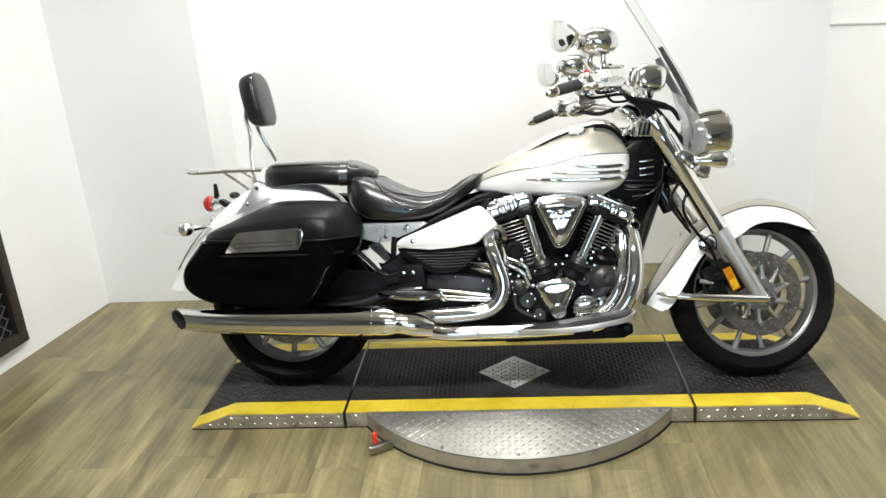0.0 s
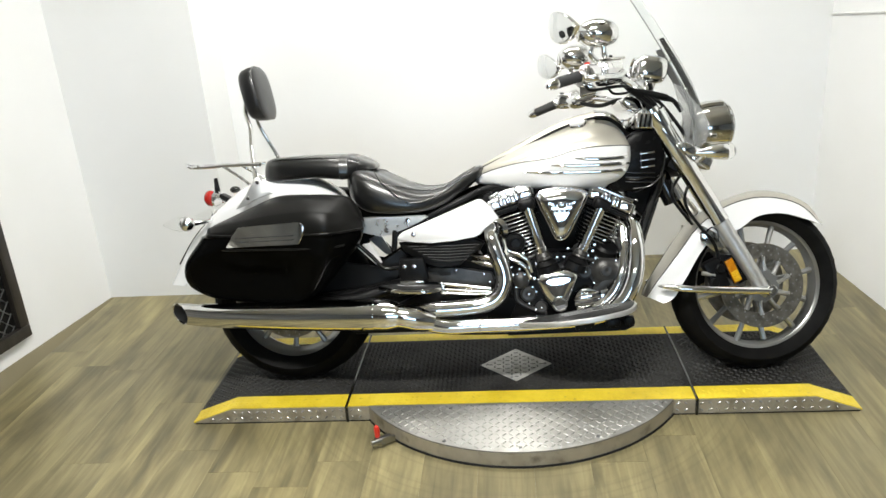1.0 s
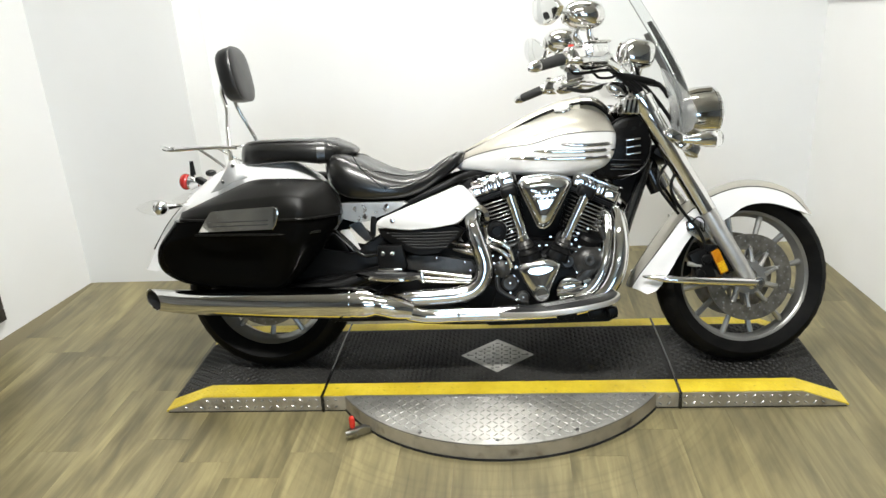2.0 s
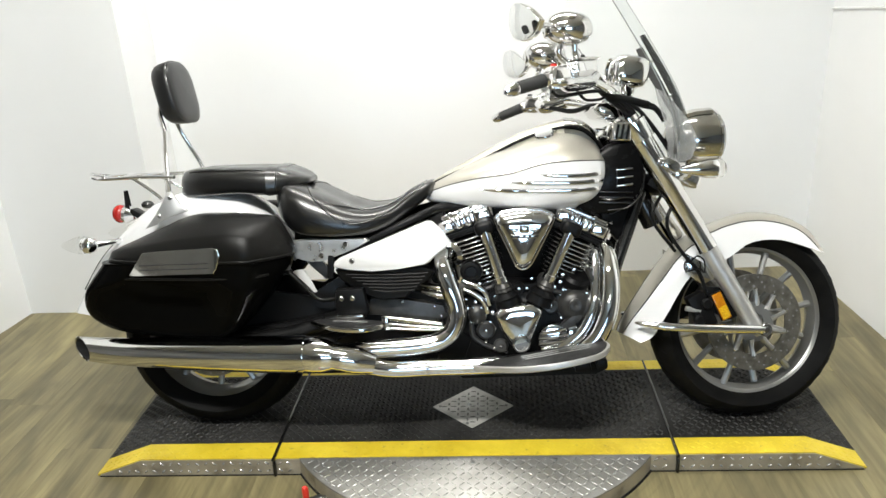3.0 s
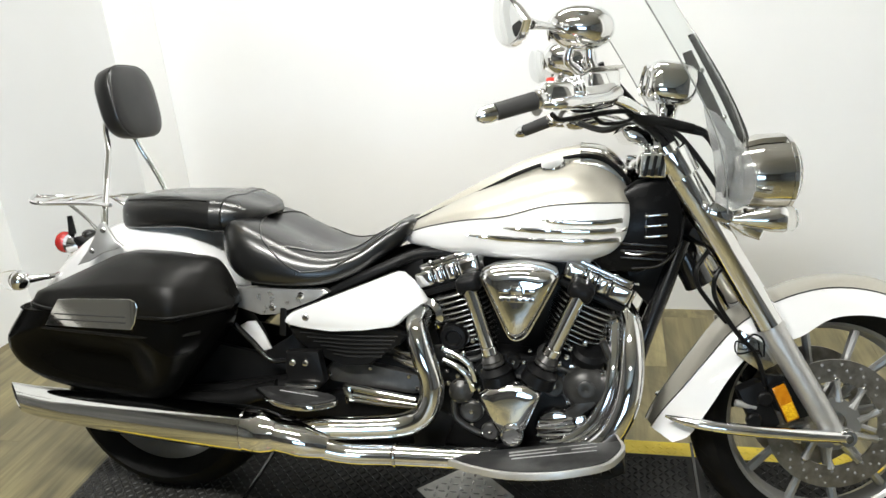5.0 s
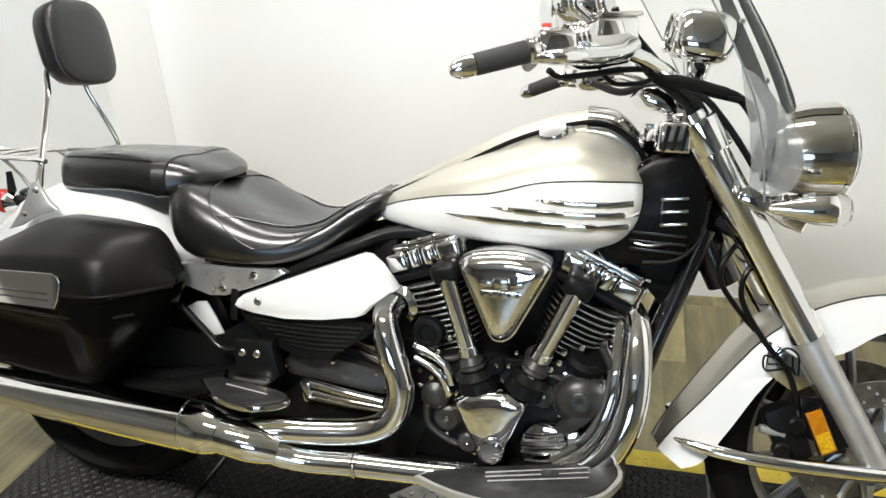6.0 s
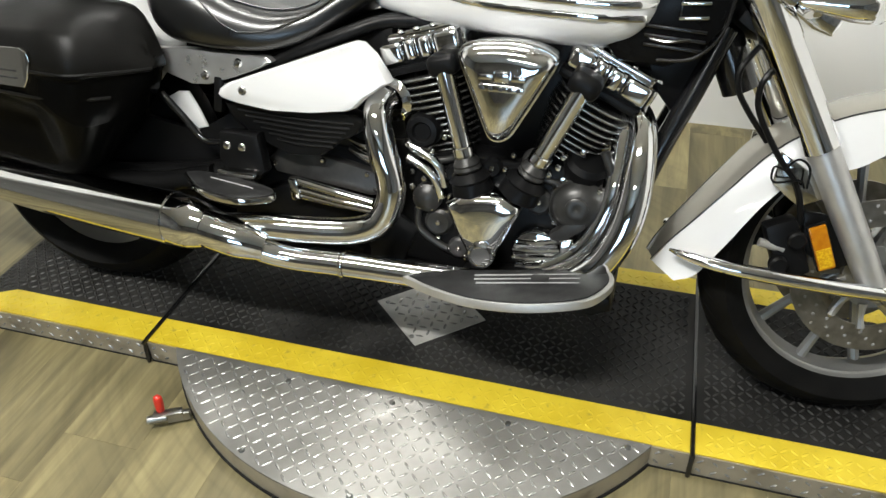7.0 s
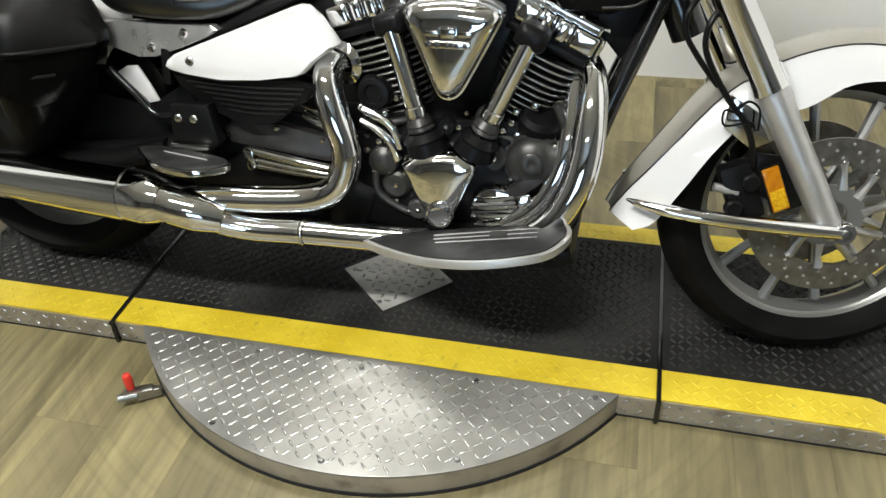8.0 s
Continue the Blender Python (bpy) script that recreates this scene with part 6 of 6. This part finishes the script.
    flange = part("dome_flange", revolve([(0, 0.06), (0.018, 0.06), (0.022, 0.057), (0.022, 0.05)], (0.335, -0.112, 0.394), (0.05, -1, 0.1), 36), ENGINE_GREY, eng, "grey cast flange")
    for k in range(7):
        a = math.tau * (k + 0.4) / 7
        bolt(flange, (0.335 + 0.0575 * math.cos(a), -0.133, 0.396 + 0.0575 * math.sin(a)), (0.05, -1, 0.1), 0.0068, CHROME_DULL)
    part("dome_ring", revolve([(0.028, 0.053), (0.032, 0.054), (0.036, 0.05)], (0.335, -0.112, 0.394), (0.05, -1, 0.1), 36), ENGINE_GREY, flange)
    part("dome_plug", revolve([(0.05, 0.022), (0.058, 0.022), (0.06, 0.019), (0.06, 0.01), (0.056, 0)], (0.335, -0.112, 0.394), (0.05, -1, 0.1), 20), ENGINE_GREY, flange)
    part("starter_arm", rounded_box((0.075, 0.03, 0.03), 0.01, pose(0.325, -0.150, 0.350, 0, -40, 0)), ENGINE_GREY, eng)
    part("filter_housing", revolve([(0, 0.045), (0.03, 0.045), (0.04, 0.036), (0.041, 0)], (0.338, -0.10, 0.452), (0.3, -0.5, 1), 28), ENGINE_BLACK, eng)
    part("cover_arm", plate([(0.312, 0.330), (0.337, 0.338), (0.345, 0.311), (0.320, 0.272), (0.298, 0.266), (0.318, 0.300)], -0.150, -0.166, 0.004), CHROME, eng)
    for x, z in ((0.30, 0.49), (0.322, 0.455), (0.295, 0.425), (0.39, 0.455), (0.385, 0.405), (0.275, 0.452), (0.335, 0.505)):
        bolt(eng, (x, -0.137, z), (0, -1, 0), 0.007, CHROME_DULL)

    # dark castings that fill the space between and round the cylinders
    part("intake_block", plate([(0.10, 0.46), (0.285, 0.46), (0.33, 0.58), (0.36, 0.72), (0.03, 0.72), (0.06, 0.58)], -0.07, 0.07, 0.015), ENGINE_BLACK, eng, "black intake casting")
    part("head_mount", plate([(0.425, 0.66), (0.45, 0.61), (0.485, 0.57), (0.515, 0.62), (0.535, 0.70), (0.47, 0.70), (0.40, 0.69)], -0.055, 0.055, 0.012), ENGINE_BLACK, eng, "black head mount")
    part("rear_mount", plate([(-0.10, 0.46), (-0.02, 0.47), (-0.05, 0.60), (-0.06, 0.70), (-0.17, 0.68), (-0.16, 0.55)], -0.09, 0.09, 0.012), ENGINE_BLACK, eng, "black rear mount")
    for x, y, z, r, deep in ((0.245, -0.128, 0.475, 0.024, 0.02), (0.165, -0.128, 0.452, 0.02, 0.018), (0.262, -0.128, 0.395, 0.028, 0.018), (0.092, -0.128, 0.43, 0.022, 0.022), (0.06, -0.126, 0.32, 0.03, 0.018), (0.395, -0.115, 0.355, 0.026, 0.026), (0.275, -0.126, 0.26, 0.022, 0.02), (0.105, -0.126, 0.268, 0.024, 0.016)):
        boss = part("case_boss", revolve([(0, r), (deep * 0.7, r * 0.96), (deep, r * 0.75), (deep, r * 0.3), (deep * 0.8, 0)], (x, y, z), (0, -1, 0), 22), ENGINE_GREY if r > 0.023 else ENGINE_BLACK, eng)
        bolt(boss, (x, y - deep * 0.9, z), (0, -1, 0), 0.006, CHROME_DULL)
    for pts, r in (([(0.255, 0.44), (0.30, 0.43), (0.335, 0.375), (0.345, 0.32)], 0.007), ([(0.015, 0.345), (0.02, 0.30), (0.06, 0.27), (0.1, 0.255)], 0.008), ([(0.265, 0.335), (0.258, 0.30), (0.235, 0.262)], 0.006), ([(0.375, 0.51), (0.395, 0.46), (0.40, 0.41), (0.39, 0.36)], 0.009), ([(0.045, 0.45), (0.085, 0.46), (0.105, 0.49)], 0.007)):
        part("casting_rib", tube([(x, -0.134, z) for x, z in pts], r, 10, 5), ENGINE_GREY, eng)
    rng = random.Random(11)
    for x, z in ((0.268, 0.492), (0.292, 0.468), (0.31, 0.44), (0.262, 0.43), (0.27, 0.412), (0.36, 0.388), (0.372, 0.43), (0.40, 0.385), (0.402, 0.33), (0.385, 0.285), (0.35, 0.255), (0.3, 0.245), (0.262, 0.24), (0.24, 0.255), (0.12, 0.25), (0.085, 0.262), (0.06, 0.285), (0.04, 0.32), (0.015, 0.345), (0.075, 0.345), (0.088, 0.42), (0.105, 0.447), (0.13, 0.46), (0.19, 0.452), (0.22, 0.447), (0.205, 0.482), (0.045, 0.395), (0.0, 0.42), (-0.03, 0.40), (-0.045, 0.375)):
        bolt(eng, (x, -0.134 - 0.006 * rng.random(), z), (0, -1, 0), rng.choice((0.0048, 0.006, 0.007)), rng.choice((CHROME, CHROME_DULL)))

    # small pipes and castings behind the rear header
    for path, rad in (([(0.0, -0.15, 0.478), (0.035, -0.155, 0.466), (0.062, -0.155, 0.445), (0.075, -0.15, 0.405)], 0.009), ([(-0.005, -0.15, 0.455), (0.03, -0.155, 0.44), (0.055, -0.155, 0.418), (0.068, -0.15, 0.38)], 0.0095),
                      ([(-0.14, -0.12, 0.472), (-0.09, -0.14, 0.462), (-0.045, -0.145, 0.452)], 0.009), ([(-0.135, -0.12, 0.45), (-0.09, -0.14, 0.438), (-0.045, -0.145, 0.428)], 0.011),
                      ([(-0.25, -0.15, 0.372), (-0.16, -0.16, 0.362), (-0.075, -0.16, 0.35)], 0.009), ([(-0.245, -0.152, 0.352), (-0.16, -0.16, 0.345), (-0.07, -0.16, 0.338)], 0.006), ([(-0.26, -0.15, 0.34), (-0.16, -0.155, 0.333), (-0.08, -0.158, 0.33)], 0.006)):
        part("small_pipe", tube(path, rad, 12, 5), CHROME, eng, "thin chrome pipe")
    part("linkage_end", rounded_box((0.022, 0.022, 0.05), 0.007, pose(-0.252, -0.152, 0.356, 0, -10, 0)), CHROME_DULL, eng)
    pump = part("oil_pump", revolve([(0, 0.03), (0.018, 0.03), (0.026, 0.02), (0.03, 0.012), (0.031, 0)], (0.035, -0.128, 0.372), (0, -1, 0), 24), ENGINE_GREY, eng, "ribbed metal pump body")
    for k in range(6):
        a = math.tau * k / 6
        bolt(pump, (0.035 + 0.024 * math.cos(a), -0.145, 0.372 + 0.024 * math.sin(a)), (0, -1, 0), 0.0055, CHROME_DULL)
    part("intake_dome", revolve([(0, 0.036), (0.02, 0.035), (0.028, 0.03), (0.03, 0.02), (0.024, 0.016), (0.024, 0)], (0.02, -0.115, 0.508), (0, -1, 0), 28), ENGINE_BLACK, eng)
    for x, z in ((-0.005, 0.482), (0.045, 0.472), (0.07, 0.505), (0.03, 0.415), (0.005, 0.395)):
        bolt(eng, (x, -0.15, z), (0, -1, 0), 0.0065, CHROME_DULL)


FIN_EDGE = material("fin_metal", (0.36, 0.36, 0.355), 0.26, 0.9)
engine()


# ---- frame, side panels, scoop
def body_work():
    panel = [(-0.402, 0.548), (-0.396, 0.560), (-0.381, 0.571), (-0.124, 0.670), (-0.108, 0.675), (-0.092, 0.673), (-0.070, 0.654), (-0.042, 0.616), (-0.036, 0.605), (-0.050, 0.594), (-0.080, 0.573), (-0.102, 0.550), (-0.120, 0.542), (-0.147, 0.538), (-0.197, 0.530), (-0.285, 0.525), (-0.361, 0.533), (-0.394, 0.541)]
    for side in (-1, 1):
        p = part("side_panel", plate(panel, side * 0.138, side * 0.188, 0.014), WHITE_PAINT, bike, "white painted side panel")
        bolt(p, (-0.341, side * 0.187, 0.562), (0, side, 0), 0.009)
        groove = tube([(-0.112, side * 0.1865, 0.655), (-0.098, side * 0.1865, 0.635), (-0.082, side * 0.1865, 0.603)], 0.0018, 6, 3)
        part("panel_groove", groove, TRIM_GREY, p)
        lower = [(-0.400, 0.530), (-0.385, 0.50), (-0.330, 0.460), (-0.260, 0.432), (-0.185, 0.438), (-0.150, 0.468), (-0.105, 0.495), (-0.088, 0.52), (-0.12, 0.535), (-0.25, 0.527)]
        b = part("lower_cover", plate(lower, side * 0.12, side * 0.168, 0.012), BLACK_SATIN, bike, "ribbed black cover under the side panel")
        for k in range(6):
            z = 0.512 - 0.0105 * k
            part("cover_rib", tube([(-0.365 + 0.017 * k, side * 0.167, z + 0.004), (-0.23, side * 0.1685, z), (-0.112 - 0.009 * k, side * 0.167, z + 0.002)], 0.0036, 8, 4), BLACK_SATIN, b)
        rail = [(-0.62, 0.600), (-0.57, 0.622), (-0.50, 0.628), (-0.300, 0.626), (-0.288, 0.618), (-0.322, 0.600), (-0.375, 0.579), (-0.434, 0.558), (-0.475, 0.556), (-0.534, 0.574), (-0.60, 0.580)]
        r = part("fender_strut", plate(rail, side * 0.132, side * 0.158, 0.008), STRUT_METAL, bike, "satin metal fender strut")
        for x, z in ((-0.363, 0.609), (-0.441, 0.577)):
            bolt(r, (x, side * 0.157, z), (0, side, 0), 0.0095)
        part("frame_tube", tube([(-0.42, side * 0.11, 0.55), (-0.30, side * 0.125, 0.612), (-0.16, side * 0.115, 0.672), (-0.06, side * 0.08, 0.705), (0.1, side * 0.05, 0.70)], 0.0145, 14, 6), BLACK_SATIN, bike, "black frame tube")
        part("down_tube", tube([(0.555, side * 0.035, 0.735), (0.515, side * 0.055, 0.62), (0.470, side * 0.075, 0.50), (0.435, side * 0.09, 0.38), (0.41, side * 0.095, 0.26), (0.36, side * 0.1, 0.205), (0.2, side * 0.105, 0.188), (-0.2, side * 0.11, 0.19), (-0.38, side * 0.11, 0.23)], 0.02, 14, 6), BLACK_GLOSS, bike, "black frame tube")
        part("swing_arm", tube([(-0.36, side * 0.125, 0.37), (-0.5, side * 0.135, 0.345), (-0.7, side * 0.14, 0.32), (-0.86, side * 0.14, 0.312)], [0.034, 0.032, 0.03, 0.03], 16, 5), BLACK_SATIN, bike, "black swing arm")
        part("bag_stay", tube([(-0.548, side * 0.16, 0.53), (-0.50, side * 0.16, 0.483), (-0.455, side * 0.162, 0.439), (-0.40, side * 0.165, 0.442)], 0.0075, 10, 4), BLACK_GLOSS, bike, "black bag stay")
        part("mount_link", rounded_box((0.02, 0.02, 0.075), 0.006, pose(-0.415, side * 0.15, 0.54, 0, 6, 0)), BLACK_SATIN, bike)
        bracket = part("peg_bracket", plate([(-0.395, 0.475), (-0.31, 0.478), (-0.295, 0.40), (-0.32, 0.375), (-0.385, 0.378), (-0.40, 0.42)], side * 0.165, side * 0.2, 0.007), BLACK_SATIN, bike, "black footboard bracket")
        for x in (-0.372, -0.338):
            bolt(bracket, (x - 0.006, side * 0.2, 0.448), (0, side, 0), 0.0085)
        part("bracket_bar", rounded_box((0.085, 0.03, 0.014), 0.004, pose(-0.352, side * 0.206, 0.394)), CHROME_DULL, bracket)
        # glossy black scoop beside the steering head
        scoop = [(0.372, 0.800), (0.405, 0.850), (0.448, 0.880), (0.510, 0.895), (0.543, 0.850), (0.556, 0.795), (0.544, 0.740), (0.508, 0.690), (0.455, 0.668), (0.370, 0.672), (0.345, 0.700), (0.352, 0.750)]
        s = part("neck_cover", plate(scoop, side * 0.05, side * 0.122, 0.02), NECK_BLACK, bike, "black neck cover with chrome slats")
        for z in (0.806, 0.782, 0.758):
            part("slat", rounded_box((0.05, 0.006, 0.006), 0.002, pose(0.491, side * 0.126, z, 0, -5, 0)), CHROME, s)
        part("slat_post", rounded_box((0.005, 0.005, 0.058), 0.0015, pose(0.469, side * 0.1245, 0.783)), BLACK_GLOSS, s)
        part("neck_pipe", tube([(0.552, side * 0.122, 0.80), (0.54, side * 0.13, 0.735), (0.50, side * 0.13, 0.692), (0.44, side * 0.125, 0.683)], 0.0035, 8, 5), BLACK_GLOSS, s)
        for z in (0.738, 0.722, 0.706):
            part("slat", rounded_box((0.105, 0.012, 0.007), 0.003, pose(0.465, side * 0.122, z, 0, 3, 0)), BLACK_GLOSS, s)
        part("neck_pipe", tube([(0.415, side * 0.118, 0.72), (0.45, side * 0.128, 0.715), (0.49, side * 0.126, 0.722)], 0.004, 8, 4), BLACK_GLOSS, s)
    for side in (-1, 1):  # black plates that close the frame behind the engine
        part("frame_plate", plate([(-0.76, 0.315), (-0.60, 0.29), (-0.38, 0.262), (-0.35, 0.45), (-0.40, 0.50), (-0.50, 0.44), (-0.62, 0.46), (-0.76, 0.43)], side * 0.1, side * 0.114, 0.004), BLACK_SATIN, bike, "black frame plate")
        rail = [(-1.02, side * 0.14, 0.345), (-0.9, side * 0.15, 0.328), (-0.75, side * 0.165, 0.322), (-0.58, side * 0.17, 0.33), (-0.44, side * 0.16, 0.365)]
        part("bag_rail", tube(rail, [0.016, 0.02, 0.022, 0.024, 0.022], 14, 5), BLACK_SATIN, bike, "black rail under the saddlebag")
    part("backbone", tube([(0.54, 0, 0.80), (0.3, 0, 0.73), (0.0, 0, 0.69), (-0.3, 0, 0.62), (-0.55, 0, 0.6)], 0.05, 16, 5), BLACK_SATIN, bike, "black frame spine")
    part("battery_box", rounded_box((0.27, 0.21, 0.16), 0.02, pose(-0.25, 0, 0.52)), BLACK_SATIN, bike)
    part("lower_guard", plate([(-0.42, 0.30), (-0.40, 0.225), (-0.02, 0.20), (0.02, 0.30), (-0.05, 0.34), (-0.30, 0.35)], -0.135, 0.13, 0.01), ENGINE_BLACK, bike, "black gearbox guard")
    # block added under the engine to keep light off the deck
    part("shade_block", plate([(-0.06, 0.215), (0.42, 0.225), (0.43, 0.20), (0.40, 0.184), (-0.02, 0.178)], -0.175, 0.185, 0.008), BLACK_SATIN, bike, "black block under the engine, added to shade the deck")
    part("belly", rounded_box((0.5, 0.32, 0.05), 0.015, pose(-0.34, -0.01, 0.222)), BLACK_SATIN, bike)

    stand = part("side_stand", tube([(0.06, 0.11, 0.215), (0.04, 0.2, 0.15), (0.0, 0.31, 0.083)], 0.010, 12, 4), BLACK_SATIN, bike, "black side stand")
    part("stand_foot", rounded_box((0.06, 0.036, 0.008), 0.003, pose(0.0, 0.32, 0.0745, 12, 0, 0)), BLACK_SATIN, stand)


body_work()


# ---- footboards
def footboard(outline, z_at, thick, stripes, label, metal):
    pts = [tuple(p) for p in spline([*outline, outline[0]], 5)[:-1]]
    cx, cy = sum(p[0] for p in pts) / len(pts), sum(p[1] for p in pts) / len(pts)

    def ring(k, dz):
        return [(cx + (x - cx) * k, cy + (y - cy) * k, z_at(x) + dz) for x, y in pts]

    bm = bmesh.new()
    skin(bm, [ring(0.96, -thick), ring(1.0, -thick + 0.003), ring(1.0, -0.002), ring(0.985, 0)])
    base = part("footboard", bm, metal, bike, label)
    bm = bmesh.new()
    skin(bm, [ring(0.945, -0.001), ring(0.945, 0.0022), ring(0.93, 0.003)])
    part("board_pad", bm, BOARD_RUBBER, base, "black rubber pad")
    for (x0, y0), (x1, y1) in stripes:
        bm = bmesh.new()
        skin(bm, [[(x, y - 0.0018, z_at(x) + 0.002), (x, y - 0.0014, z_at(x) + 0.0042), (x, y + 0.0014, z_at(x) + 0.0042), (x, y + 0.0018, z_at(x) + 0.002)] for x, y in ((x0, y0), (x1, y1))])
        part("board_stripe", bm, STRIPE_GREY, base)
    return base


board = footboard([(0.020, -0.246), (0.055, -0.224), (0.150, -0.212), (0.300, -0.202), (0.405, -0.196), (0.424, -0.215), (0.425, -0.255), (0.395, -0.312), (0.340, -0.336), (0.260, -0.346), (0.165, -0.330), (0.075, -0.285)],
                  lambda x: 0.243 + 0.14 * (x - 0.03), 0.019, [((0.165, -0.240), (0.380, -0.219)), ((0.168, -0.256), (0.385, -0.237)), ((0.175, -0.272), (0.382, -0.257))], "half-moon footboard with rubber pad and bright rim", SATIN)
# its twin on the far side, unseen, added to block light from there
footboard([(0.020, 0.246), (0.055, 0.224), (0.150, 0.212), (0.300, 0.202), (0.405, 0.196), (0.424, 0.215), (0.425, 0.255), (0.395, 0.312), (0.340, 0.336), (0.260, 0.346), (0.165, 0.330), (0.075, 0.285)],
          lambda x: 0.243 + 0.14 * (x - 0.03), 0.019, [((0.165, 0.240), (0.380, 0.219))], "half-moon footboard with rubber pad and bright rim", SATIN)
part("board_badge", rounded_box((0.034, 0.032, 0.003), 0.001, pose(0.292, -0.246, 0.2835, 0, -8, 0)), BOARD_RUBBER, board)
part("board_mount", rounded_box((0.2, 0.08, 0.02), 0.006, pose(0.22, -0.17, 0.24, 0, -8, 0)), BLACK_SATIN, board)
for x, y, w in ((0.25, -0.21, 0.07), (0.35, -0.2, 0.05), (0.41, -0.18, 0.035)):
    part("board_bracket", rounded_box((w, 0.035, 0.03), 0.008, pose(x, y, 0.222, 0, -8, 0)), BLACK_SATIN, board)
footboard([(-0.472, -0.222), (-0.440, -0.205), (-0.36, -0.215), (-0.27, -0.238), (-0.240, -0.262), (-0.245, -0.285), (-0.290, -0.314), (-0.345, -0.312), (-0.41, -0.282)],
          lambda x: 0.385, 0.014, [((-0.40, -0.236), (-0.29, -0.262))], "small chrome passenger footboard", CHROME_DULL)

# ------------------------------------------------------------------ floor boards, last
def floor_boards():
    floor = bpy.data.objects["floor"]
    w, length = 0.182, 1.22
    bm = bmesh.new()
    e = 0.00005
    top = [(e, e), (w - e, e), (w - e, length - e), (e, length - e)]
    skin(bm, [[(x, y, -0.0028) for x, y in top], [(x, y, -0.0008) for x, y in top],
              [(x + math.copysign(0.0003, w / 2 - x), y + math.copysign(0.0003, length / 2 - y), 0) for x, y in top]])
    first = finish("plank", bm, PLANK, floor, smooth=20)
    rng = random.Random(4)
    start = True
    for i in range(-18, 18):
        y = BACK - 1.1 + length * rng.random()
        end = 1.4 if -2.25 < i * w + 0.05 and i * w + 0.05 + w < 1.75 else -0.6
        while y < end - 0.01:
            ob = first if start else first.copy()
            if not start:
                scene.collection.objects.link(ob)
            ob.location = (i * w + 0.05, y, 0)
            ob.scale.y = min(1.0, (end - y) / length)  # the last one is cut at the wall
            start = False
            y += length


floor_boards()
